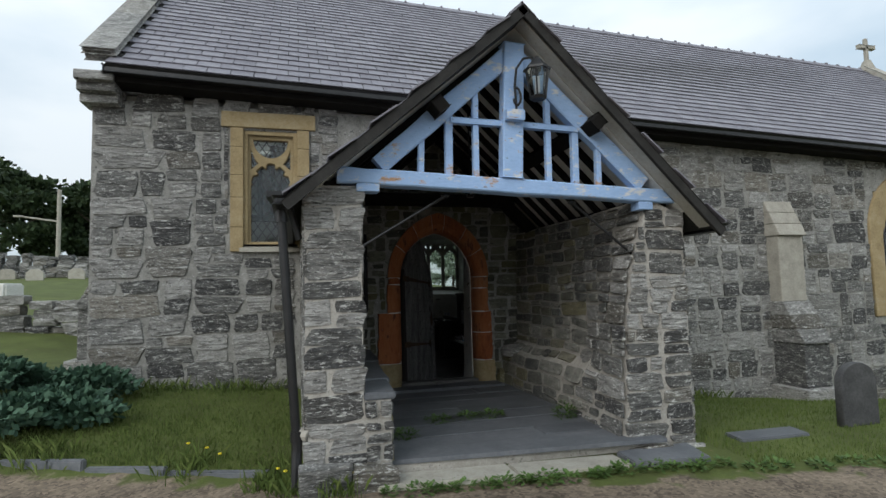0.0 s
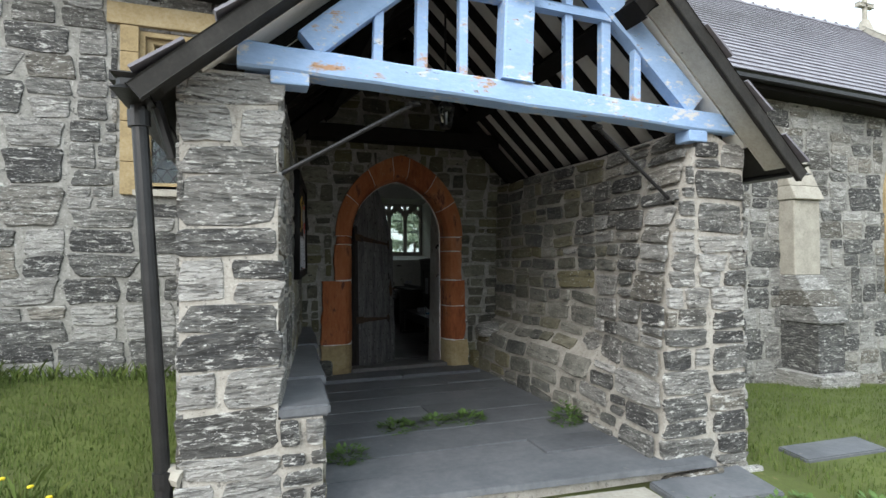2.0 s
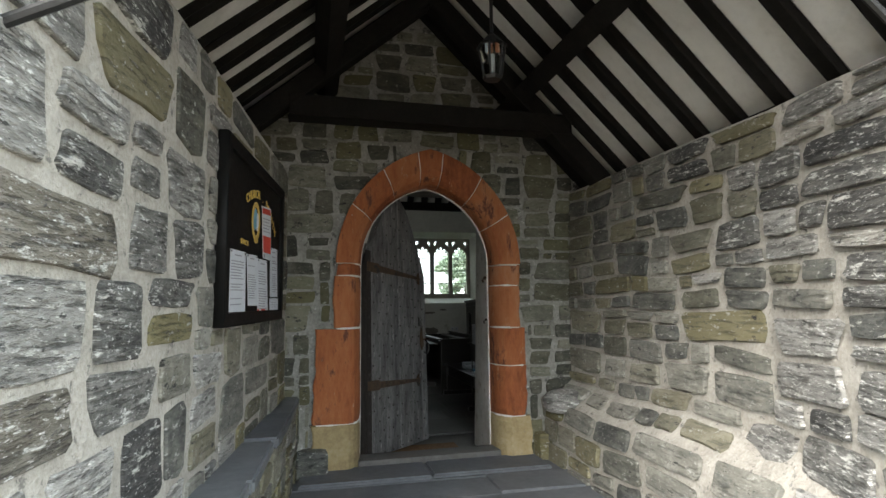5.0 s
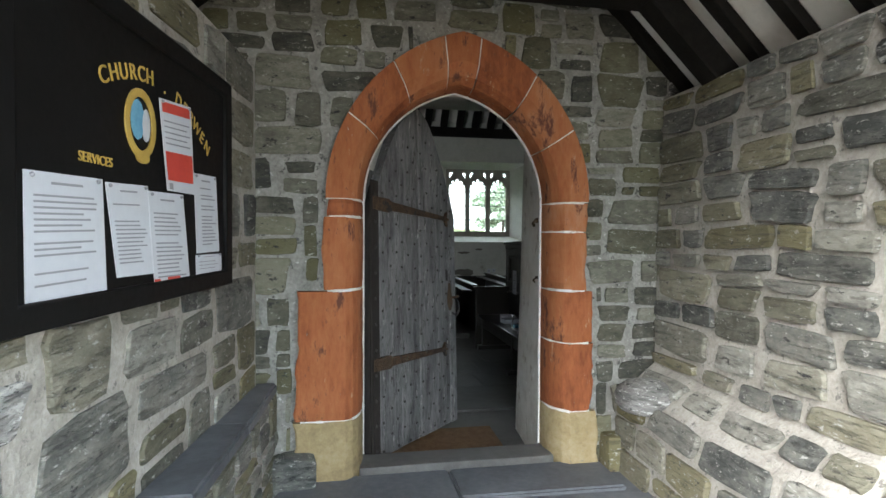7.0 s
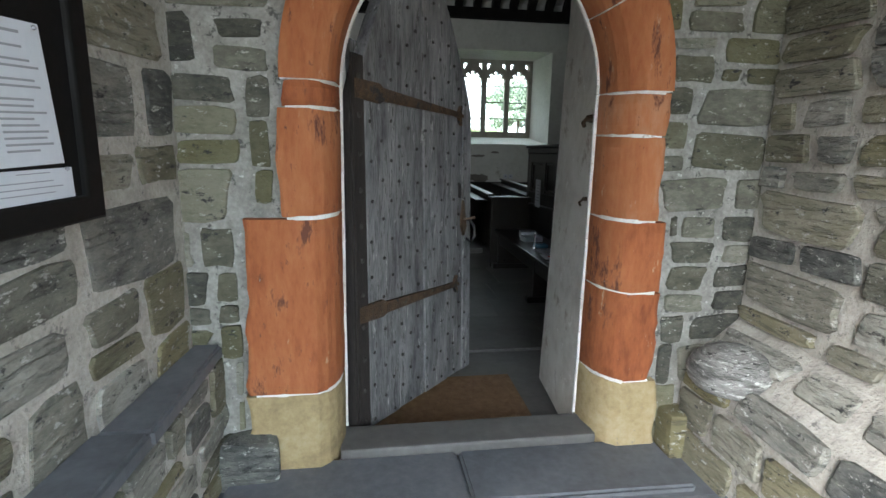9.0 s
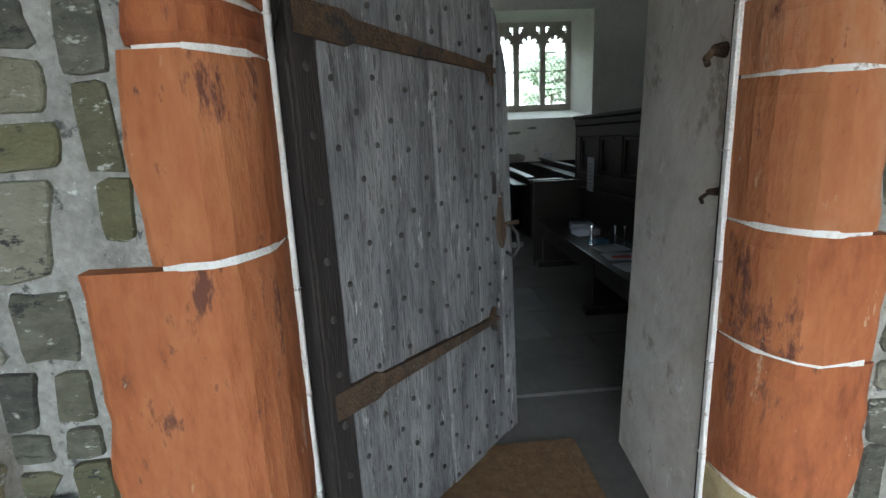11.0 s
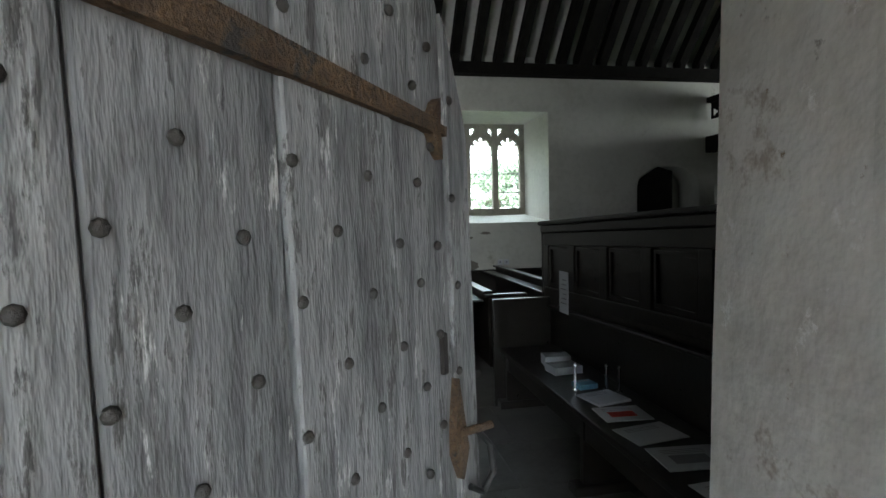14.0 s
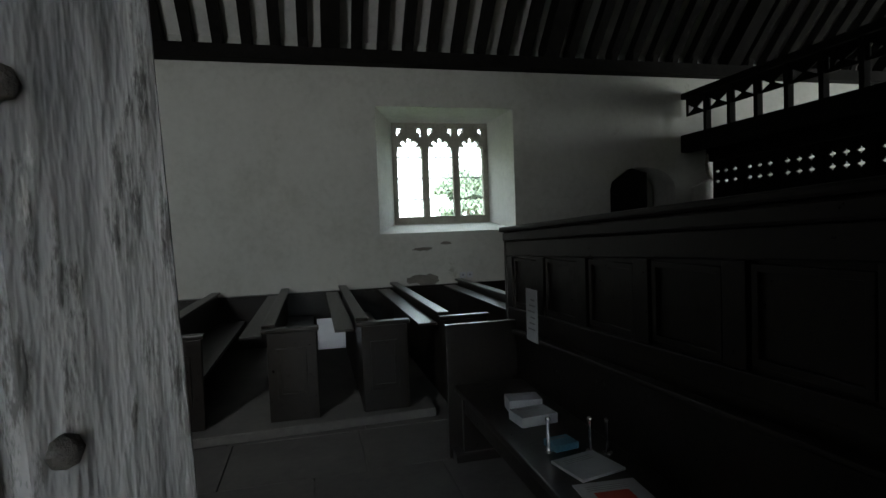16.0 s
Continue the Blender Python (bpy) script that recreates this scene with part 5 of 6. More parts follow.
pts = [(JL, z) for z in (0.2, 0.5, 0.8, 1.1, 1.4)] + arch(JL, JR, 1.76, APEX, 16) + [(JR, z) for z in (1.4, 1.1, 0.8, 0.5, 0.2)]
pts = [(x + 0.004 * noise.noise((z * 5, x, 3)), z) for x, z in pts]
bm = None
for (xa, za), (xb, zb) in zip(pts, pts[1:]):
    cx, czz = 2.06, 1.3
    ia, ib = (0.004 if xa < cx else -0.004), (0.004 if xb < cx else -0.004)
    bm = beam((xa + ia, D + 0.215, za), (xb + ib, D + 0.215, zb), 0.015, 0.022, 0.003, bm, up=(0, 1, 0))
part("sealant_line", bm, M_line, surround, "white sealant line")
for (x, w) in ((1.03, 0.22), (2.98, 0.26)):
    part("base_stone", box((x, D - 0.13, 0.12), (x + w, D + 0.02, 0.33), 0.03, wobble=0.02), M_stone_p, surround)

# ---- the oak door, standing ajar ----
HX, HY, ANG, LEN = 1.535, 8.12, 52.0, 1.175
door = thing("door_1", "heavy nail-studded silvered oak plank door, half open", "door", (HX, HY, 0.04), kind="structure")
DM = Matrix.Translation((HX, HY, 0)) @ Matrix.Rotation(radians(ANG), 4, "Z")


def door_top(u):
    c = abs(u - 0.61)
    return 2.46 - 0.9 * (c / 0.6) ** 2 * 0.75 - 0.14 * (c / 0.6)


def sag(u, z):
    """The old door has dropped at its free side: it leans towards its foot."""
    return u + 0.05 * (1.25 - z) * (0.35 + 0.65 * u / LEN), z + 0.075 * (0.55 - u)


def door_part(name, bm, mat, label="", parent=None):
    for v in bm.verts:
        v.co.x, v.co.z = sag(v.co.x, v.co.z)
    bm.transform(DM)
    return part(name, bm, mat, parent or door, label)


edges = [0.0, 0.10, 0.36, 0.61, 0.87, 1.07, LEN]
for k, (u0, u1) in enumerate(zip(edges, edges[1:])):
    bm = bmesh.new()
    n = 6
    prof = [(u0 + 0.003, 0.085)] + [(u1 - 0.003, 0.085)] + [(u1 - 0.003 - (u1 - u0 - 0.006) * j / n, door_top(u1 - (u1 - u0) * j / n)) for j in range(n + 1)]
    y0 = -0.035 - (0.006 if k % 2 else 0)
    lo, hi = [bm.verts.new((u, y0, z)) for u, z in prof], [bm.verts.new((u, 0.025, z)) for u, z in prof]
    bm.faces.new(lo), bm.faces.new(hi[::-1])
    for j in range(len(prof)):
        bm.faces.new((lo[j], lo[(j + 1) % len(prof)], hi[(j + 1) % len(prof)], hi[j]))
    bmesh.ops.bevel(bm, geom=[e for e in bm.edges if len(e.link_faces) == 2], offset=0.004, segments=1, affect="EDGES")
    door_part("hanging_stile" if k == 0 else "plank", bm, M_post if k == 0 else M_oak, "dark worn hanging stile" if k == 0 else "")
for z in (0.55, 1.2, 1.85):
    door_part("ledge", box((0.1, 0.028, z - 0.09), (LEN - 0.05, 0.06, z + 0.09), 0.006), M_oak)
bm = box((0.004, -0.052, 0.05), (0.085, -0.04, 1.86), 0.004)
door_part("edge_strip", bm, M_post, "dark iron-bound hinge edge")


def strap(z, tip):
    bm = bmesh.new()
    prof = [(0.02, z - 0.04), (0.20, z - 0.044), (0.23, z - 0.029), (tip - 0.03, z - 0.014), (tip, z - 0.017), (tip + 0.02, z - 0.05), (tip + 0.035, z - 0.06), (tip + 0.034, z - 0.03), (tip + 0.03, z - 0.011), (tip + 0.055, z - 0.013), (tip + 0.058, z + 0.006), (tip + 0.03, z + 0.006),
            (tip + 0.034, z + 0.025), (tip + 0.035, z + 0.055), (tip + 0.02, z + 0.045), (tip, z + 0.014), (tip - 0.03, z + 0.014), (0.23, z + 0.029), (0.20, z + 0.044), (0.02, z + 0.04)]
    lo, hi = [bm.verts.new((u, -0.056, w)) for u, w in prof], [bm.verts.new((u, -0.036, w)) for u, w in prof]
    bm.faces.new(lo), bm.faces.new(hi[::-1])
    for j in range(len(prof)):
        bm.faces.new((lo[j], lo[(j + 1) % len(prof)], hi[(j + 1) % len(prof)], hi[j]))
    door_part("strap_hinge", bm, M_rust, "rusted wrought-iron strap hinge")


strap(1.72, 0.99), strap(0.70, 0.94)
nail = bmesh.new()
bmesh.ops.create_uvsphere(nail, u_segments=10, v_segments=4, radius=0.0095)
nail_me = mesh_of(nail, "nail", M_nail, True)
rnd = random.Random(3)
for j, u in enumerate((0.135, 0.225, 0.30, 0.375, 0.455, 0.535, 0.625, 0.71, 0.79, 0.87, 0.945, 1.01, 1.09)):
    z = 0.12 + (0.09 if j % 2 else 0)
    while z < door_top(u) - 0.06:
        if min(abs(z - 1.72), abs(z - 0.70)) > 0.055 or u > 1.0:
            piece("nail", nail_me, DM @ Matrix.Translation((sag(u, z)[0] + rnd.uniform(-.008, .008), -0.042, sag(u, z)[1] + rnd.uniform(-.012, .012))) @ Matrix.Diagonal((1, 0.8, 1, 1)), door)
        z += 0.185
bolt = bmesh.new()
bmesh.ops.create_uvsphere(bolt, u_segments=8, v_segments=4, radius=0.013)
bolt_me = mesh_of(bolt, "bolt_head", M_nail, True)
for k in range(11):
    piece("bolt_head", bolt_me, DM @ Matrix.Translation((sag(0.045, 0.15 + 0.162 * k)[0], -0.054, sag(0.045, 0.15 + 0.162 * k)[1])) @ Matrix.Diagonal((1, 0.5, 1, 1)), door)
# ring handle, keyhole and latch plate
bm = bmesh.new()
prof = [(1.04, 1.13), (1.06, 1.22), (1.08, 1.13), (1.095, 1.06), (1.065, 1.0), (1.035, 1.06)]
lo, hi = [bm.verts.new((u, -0.054, w)) for u, w in prof], [bm.verts.new((u, -0.036, w)) for u, w in prof]
bm.faces.new(lo), bm.faces.new(hi[::-1])
for j in range(6):
    bm.faces.new((lo[j], lo[(j + 1) % 6], hi[(j + 1) % 6], hi[j]))
door_part("handle_plate", bm, M_rust, "rusty latch plate")
door_part("ring_handle", tube([(1.115, -0.06, 1.10), (1.135, -0.085, 1.06), (1.135, -0.09, 1.0), (1.11, -0.075, 0.96), (1.08, -0.06, 0.98)], 0.008), M_iron, "iron ring handle")
door_part("latch_pin", rod((1.06, -0.045, 1.10), (1.115, -0.10, 1.115), 0.009), M_rust)
door_part("keyhole", box((1.012, -0.046, 1.235), (1.032, -0.035, 1.32), 0.004), M_post, "dark keyhole slot")
# frame post at the hinge side
solo("door_frame_post", prism([(JL - 0.08, D + 0.225), (JL - 0.006, D + 0.225), (JL - 0.02, D + 0.34), (JL - 0.08, D + 0.34)], 0.0, 1.9), M_post, "dark timber door frame post", kind="structure")
# narrow dark strip between the reveal and the white sealant line
solo("door_frame_post", prism([(JR - 0.004, D + 0.228), (JR + 0.05, D + 0.228), (JR + 0.05, D + 0.27), (JR + 0.014, D + 0.27)], 0.0, 1.9), M_post, "narrow dark strip beside the door reveal", kind="structure")
# fixings in the plastered reveal
for z, y, r in ((1.66, 8.20, 0.024), (1.28, 8.17, 0.014)):
    xx = JR + 0.02 + (y - D - 0.224) * 0.13
    f = thing("iron_staple", "rusted iron staple set in the worn door reveal", "staple", (xx, y, z))
    part("shank", rod((xx + 0.01, y, z), (xx - 0.035, y, z), r, r * 0.6, 8), M_rust, f)
    part("hook", tube([(xx - 0.03, y, z), (xx - 0.045, y + 0.015, z - 0.02), (xx - 0.03, y + 0.03, z - 0.035)], r * 0.4), M_rust, f)

# ---- inside: floor, mat ----
floor_in = thing("floor", "dark worn stone flag floor", "floor", (2, 9, 0), kind="structure")
part("bed", box((W0 + 0.1, 8.0, -0.6), (W1 - 0.2, 16.5, -0.02)), M_flag_in, floor_in)
rnd = random.Random(5)
y = 8.10
while y < 15.6:
    d = rnd.uniform(0.5, 0.75)
    x = -1.7
    while x < 9:
        w = rnd.uniform(0.6, 1.0)
        if y + d < 15.7 and not (y < 8.9 and (x < 1.44 or x + w > 2.80)):
            part("flagstone", prism([(x + .004, y + .004), (x + w - .004, y + .004), (x + w - .004, y + d - .004), (x + .004, y + d - .004)], -0.018, rnd.uniform(-.003, .002)), M_flag_in, floor_in)
        x += w
    y += d
part("doorway_stone", box((1.45, 8.084, -0.1), (2.80, 8.9, -0.004)), M_flag_in, floor_in)
solo("doormat", prism([(1.62, 8.12), (2.55, 8.12), (2.56, 8.93), (1.75, 8.93)], 0.004, 0.022, bevel=0.004), M_mat, "brown coir doormat inside the threshold", "doormat")
solo("platform", prism([(0.2, 12.58), (3.25, 12.72), (3.3, 15.69), (0.2, 15.69)], 0.003, 0.07, bevel=0.008), M_flag_in, "low timber pew platform", kind="structure")

# ---- inside: panelled screen and bench ----
screen = thing("panelled_screen", "tall black polished oak box-pew screen with moulded top", "pew screen", (3.7, 10.5, 0))
SX, SY0, SY1, ST = 3.66, 8.92, 12.13, 1.47
part("back_panel", box((SX + 0.02, SY0, 0.0), (SX + 0.05, SY1 - 0.01, ST - 0.03 + 0.0)), M_pew, screen)
def rake(z, y):
    """The old woodwork rises a little towards the door."""
    return z + 0.036 * (SY1 - y)


def raked(x0, x1, y0, y1, z0, z1, bevel=0.006):
    bm = box((x0, y0, z0), (x1, y1, z1), bevel)
    for v in bm.verts:
        v.co.z = rake(v.co.z, v.co.y)
    return bm


part("upper_back", raked(SX + 0.022, SX + 0.048, SY0, SY1 - 0.01, 1.3, ST - 0.03, 0), M_pew, screen)
part("capping", raked(SX - 0.045, SX + 0.10, SY0, SY1 + 0.03, ST - 0.035, ST, 0.012), M_pew, screen)
part("cornice", raked(SX - 0.025, SX + 0.02, SY0, SY1 + 0.015, ST - 0.10, ST - 0.036, 0.012), M_pew, screen)
for z0, z1 in ((1.27, 1.37), (0.84, 0.92), (0.0, 0.14)):
    part("rail", raked(SX - 0.005, SX + 0.02, SY0, SY1, z0, z1) if z0 > 0 else box((SX - 0.005, SY0, z0), (SX + 0.02, SY1, z1), 0.006), M_pew, screen)
for k in range(7):
    y = SY1 - 0.10 - k * 0.5
    if y > SY0:
        part("stile", raked(SX - 0.005, SX + 0.019, y, y + 0.10, 0.923, 1.267, 0.004), M_pew, screen)
        part("panel_mould", plate(rect(0.015, 0.385, 0.94, 1.25), [rect(0.035, 0.365, 0.96, 1.23)], -0.008, 0.008, 0.002, Matrix.Translation((SX + 0.012, y, rake(0, y - 0.2))) @ Matrix.Rotation(radians(-90), 4, "Z")), M_pew, screen)
part("dado_mould", raked(SX - 0.055, SX, SY0, SY1 - 0.02, 0.765, 0.79, 0.008), M_pew, screen)
part("end_post", box((SX - 0.01, SY1 - 0.0, 0.0), (SX + 0.06, SY1 + 0.03, ST - 0.036), 0.006), M_pew, screen)
bench = thing("long_bench", "black oak bench laid out with leaflets and books", "bench", (3.4, 10.4, 0))
part("seat", box((3.20, 8.95, 0.44), (SX - 0.01, 11.93, 0.475), 0.008), M_pew, bench)
part("front_board", box((3.25, 8.95, 0.30), (3.28, 11.9, 0.438), 0.004), M_pew, bench)
for y in (9.2, 10.5, 11.87):
    part("leg", box((3.24, y, 0.0), (SX - 0.02, y + 0.045, 0.436), 0.006), M_pew, bench)
    part("foot", box((3.18, y - 0.03, 0.002), (SX - 0.02, y + 0.075, 0.06), 0.01), M_pew, bench)
solo("bench_end_panel", box((3.16, 11.94, 0.0), (SX - 0.02, 11.98, 0.86), 0.006), M_pew, "black oak end panel closing the bench", "panel")
sign = thing("paper_notice", "white paper notice fixed to the dark screen", "notice", (SX - 0.06, 11.55, 0.78))
bm = prism([(SX - 0.062, 11.50), (SX - 0.058, 11.50), (SX - 0.058, 11.66), (SX - 0.062, 11.66)], 0.79, 1.10)
part("sheet", bm, M_paper, sign)
for k in range(6):
    part("print_line", box((SX - 0.065, 11.53, 0.86 + 0.035 * k), (SX - 0.0625, 11.63 - 0.02 * (k % 3), 0.868 + 0.035 * k)), M_ink, sign)


def leaflet(x, y, w, d, turn, h, mat, label, art=None):
    g = thing("leaflet", label, "leaflet", (x, y, 0.476))
    m = Matrix.Translation((x, y, 0.476)) @ Matrix.Rotation(radians(turn), 4, "Z")
    bm = box((-w / 2, -d / 2, 0), (w / 2, d / 2, h), min(0.002, h / 3))
    bm.transform(m)
    part("cover", bm, mat, g)
    if art:
        bm = box((-w * 0.3, -d * 0.25, h + 0.0005), (w * 0.25, d * 0.1, h + 0.0015))
        bm.transform(m)
        part("printed_picture", bm, art, g)
    for k in range(3):
        bm = box((-w * 0.35, d * (0.18 + 0.07 * k), h + 0.0005), (w * 0.3, d * (0.2 + 0.07 * k), h + 0.0012))
        bm.transform(m)
        part("print_line", bm, M_ink, g)


for k, (x, y, w, d, t, h, mt, art) in enumerate([
        (3.42, 9.55, .30, .21, 4, .004, M_paper, M_ink), (3.42, 9.85, .30, .22, -5, .005, M_paper, M_ink), (3.40, 10.12, .28, .2, 8, .004, M_paper, None),
        (3.40, 10.38, .25, .2, -4, .006, M_paper, M_redink), (3.42, 10.62, .22, .2, 12, .012, M_paper, None), (3.41, 10.84, .12, .10, 8, .03, M_bluep, None),
        (3.42, 11.18, .2, .15, 6, .05, M_paper, None), (3.44, 11.36, .18, .13, -8, .07, M_paper, None)]):
    leaflet(x, y, w, d, t, h, mt, "white printed leaflet lying on the dark bench" if mt is M_paper else "small blue leaflet on the dark bench", art)
for x, y in ((3.33, 10.80), (3.50, 10.74), (3.56, 10.70)):
    g = thing("metal_stand", "small bright metal stand on the bench", "stand", (x, y, 0.476), group="metal stands")
    part("post", rod((x, y, 0.48), (x, y, 0.62), 0.008, 0.008, 8), M_metal, g)
    part("knob", ball((x, y, 0.625), 0.013, sub=1), M_metal, g)
    part("base", rod((x, y, 0.476), (x, y, 0.486), 0.022, 0.02, 10), M_metal, g)

# ---- inside: pews ----
def pew(x, label):
    g = thing("pew", label, "pew", (x, 12.8, 0.07), group="rows of dark pews")
    y0, y1 = 12.80, 15.60
    part("end_panel", box((x - 0.36, y0, 0.072), (x, y0 + 0.04, 0.74), 0.006), M_pew, g)
    part("end_capping", box((x - 0.40, y0 - 0.02, 0.742), (x + 0.02, y0 + 0.06, 0.775), 0.008), M_pew, g)
    part("end_mould", plate(rect(x - 0.29, x - 0.08, 0.25, 0.62), [rect(x - 0.265, x - 0.105, 0.28, 0.59)], y0 - 0.012, y0 + 0.002, 0.003), M_pew, g)
    part("back", box((x - 0.36, y0 + 0.042, 0.072), (x - 0.33, y1, 0.77), 0.004), M_pew, g)
    part("top_rail", box((x - 0.40, y0 + 0.06, 0.772), (x - 0.30, y1, 0.80), 0.008), M_pew, g)
    part("book_ledge", box((x - 0.56, y0 + 0.05, 0.70), (x - 0.405, y1, 0.72), 0.004), M_pew, g)
    part("seat", box((x - 0.325, y0 + 0.045, 0.40), (x - 0.02, y1, 0.435), 0.006), M_pew, g)
    return g


p0 = pew(2.36, "dark stained oak pew with panelled end")
for x in (3.06, 3.72, 4.6, 5.5):
    copy_thing(p0, Matrix.Translation((x, 12.8, 0.07)))
copy_thing(p0, Matrix.Translation((1.55, 12.8, 0.07)))
dado = thing("wall_dado", "dark oak dado along the far wall", "panelling", (3, 15.66, 0), kind="structure")
part("board", box((W0 + 0.9, 15.64, 0.0), (6.5, 15.69, 0.70), 0.004), M_pew, dado)
part("capping", box((W0 + 0.9, 15.61, 0.702), (6.5, 15.69, 0.73), 0.006), M_pew, dado)
hang = thing("white_sheet", "white paper sheet hung on a pew back", "paper", (2.45, 13.6, 0.4))
part("sheet", box((2.37, 13.60, 0.42), (2.62, 13.605, 0.70)), M_paper, hang)
sock = thing("wall_socket", "white double wall socket", "socket", (4.39, NORTH, 0.83))
for dx in (-0.05, 0.05):
    part("plate", box((4.39 + dx - 0.04, NORTH - 0.012, 0.79), (4.39 + dx + 0.04, NORTH, 0.87), 0.004), M_paper, sock)
    part("switch", box((4.39 + dx - 0.012, NORTH - 0.017, 0.82), (4.39 + dx + 0.012, NORTH - 0.012, 0.845)), M_ink, sock)
solo("recess_door", plate([(6.63, 0.0), (7.30, 0.0), (7.30, 2.2), (7.05, 2.27), (6.63, 2.0)], [], 15.80, 15.86), M_black, "dark plank door in the arched wall recess", "door")
mem = thing("wall_memorial", "pale stone memorial tablet with a round wreath", "memorial", (8.42, NORTH, 2.0))
bm = None
for k in range(16):
    a, b = 2 * math.pi * k / 16, 2 * math.pi * (k + 1) / 16
    bm = rod((8.42 + .17 * math.cos(a), NORTH - 0.04, 2.30 + .25 * math.sin(a)), (8.42 + .17 * math.cos(b), NORTH - 0.04, 2.30 + .25 * math.sin(b)), 0.035, 0.035, 6, bm)
part("wreath", bm, M_pale, mem)
part("tablet", plate([(8.0, 1.2), (8.84, 1.2), (8.84, 1.95), (8.6, 2.05), (8.42, 2.12), (8.24, 2.05), (8.0, 1.95)], [], NORTH - 0.05, NORTH, 0.008), M_white, mem)

# ---- inside: rood loft and screen ----
loft = thing("rood_loft", "dark carved oak gallery with pierced tracery panels", "gallery", (7.95, 12.3, 0))
LX, LB, LT = 7.86, 2.48, 3.34
part("bressumer", box((LX - 0.05, INNER, LB), (LX + 0.12, NORTH - 0.01, LB + 0.26), 0.02), M_black, loft)
part("top_rail", box((LX - 0.03, INNER, LT - 0.07), (LX + 0.08, NORTH - 0.01, LT + 0.02), 0.01), M_black, loft)
part("floor", box((LX + 0.1, INNER, LB + 0.1), (LX + 1.5, NORTH - 0.01, LB + 0.2)), M_black, loft)
n, yy = 15, NORTH - 0.05
pw = (NORTH - INNER - 0.1) / n
for k in range(n):
    y0 = INNER + 0.05 + pw * k
    part("post", box((LX - 0.02, y0 - 0.03, LB + 0.262), (LX + 0.07, y0 + 0.03, LT - 0.072), 0.006), M_black, loft)
    hs = [arch_hole(0.05, pw - 0.05, 0.02, 0.36, 0.46, 12, 3, 0.05)]
    m = Matrix.Translation((LX + 0.02, y0, LB + 0.262)) @ Matrix.Rotation(radians(90), 4, "Z")
    part("tracery_head", plate([(0.03, 0.27), (pw - 0.03, 0.27), (pw - 0.03, 0.52), (0.03, 0.52)], [[(0.06, 0.27 + 0.02), (pw / 2 - 0.02, 0.36), (0.06, 0.44)], [(pw - 0.06, 0.29), (pw / 2 + 0.02, 0.36), (pw - 0.06, 0.44)]], -0.012, 0.012, 0.003, m), M_black, loft)
rood = thing("rood_screen", "dark carved oak chancel screen with pierced tracery", "screen", (8.3, 12.3, 0))
part("dado", box((8.28, INNER, 0.0), (8.34, NORTH - 0.01, 0.95)), M_black, rood)
part("head", box((8.26, INNER, 2.34), (8.38, NORTH - 0.01, 2.58), 0.01), M_black, rood)
n = 11
pw = (NORTH - INNER - 0.1) / n
for k in range(n):
    y0 = INNER + 0.05 + pw * k
    # added board, stops window light showing through below the tracery
    part("lower_panel", box((8.30, y0 + 0.05, 0.952), (8.34, y0 + pw - 0.05, 1.948)), M_black, rood)
    part("mullion", box((8.28, y0 - 0.05, 0.952), (8.36, y0 + 0.05, 2.338), 0.008), M_black, rood)
    m = Matrix.Translation((8.32, y0, 1.95)) @ Matrix.Rotation(radians(90), 4, "Z")
    hs = []
    for i in range(3):
        for j in range(2):
            cx, cz_, r = 0.05 + (pw - 0.1) * (i + 0.5) / 3, 0.08 + 0.15 * j, 0.055
            hs.append([(cx + r * (0.75 + 0.25 * math.cos(4 * a)) * math.cos(a), cz_ + r * (0.75 + 0.25 * math.cos(4 * a)) * math.sin(a)) for a in [2 * math.pi * q / 16 for q in range(16)]])
    part("tracery_head", plate(rect(0.05, pw - 0.05, 0.0, 0.385), hs, -0.015, 0.015, 0.003, m), M_black, rood)

# ---- inside: roof timbers ----
ceil_ = thing("ceiling", "white plaster roof slopes between closely set black rafters", "ceiling", (4, 12.2, 4), kind="structure")
CZ, CR = 3.70, 7.55
bm = None
for s in (0, 1):
    f = (lambda y: y) if s == 0 else (lambda y: 2 * 12.3 - y)
    q = [Vector((W0 + 0.86, f(NORTH + 0.1), CZ + 0.1)), Vector((16.5, f(NORTH + 0.1), CZ + 0.1)), Vector((16.5, 12.3, CR)), Vector((W0 + 0.86, 12.3, CR))]
    bm = slab4(bm, q if s == 0 else q[::-1], 0.05)
part("plaster", bm, M_white, ceil_)
bm = None
x = -1.6
k = 0
while x < 14:
    for s in (0, 1):
        f = (lambda y: y) if s == 0 else (lambda y: 2 * 12.3 - y)
        big = k % 9 == 4
        p, q = Vector((x, f(NORTH + 0.05), CZ + 0.02)), Vector((x, 12.3, CR - 0.09))
        bm = beam(p, q, 0.13 if not big else 0.22, 0.14 if not big else 0.3, 0, bm, up=(0, -1 if s == 0 else 1, 1))
        bm = beam((x, f(NORTH - 0.08), CZ + 0.02), (x, f(NORTH - 0.42), CZ + 0.95), 0.09, 0.10, 0, bm, up=(0, 1, 0.3))
    x += 0.33
    k += 1
part("rafters", bm, M_black, ceil_)
for y in (NORTH - 0.09, INNER + 0.09):
    part("wall_plate", box((W0 + 0.86, y - 0.10, CZ - 0.10), (16.4, y + 0.09, CZ + 0.07), 0.01), M_black, ceil_)

# ---- noticeboard on the porch wall ----
BO = Vector((0.748, 6.0, 0))
BM_ = Matrix.Translation(BO) @ Matrix.Rotation(radians(90) - math.atan(0.133), 4, "Z")
board = thing("noticeboard", "black church noticeboard with gold lettering and pinned papers", "noticeboard", BO + Vector((0, 0.6, 1.34)))


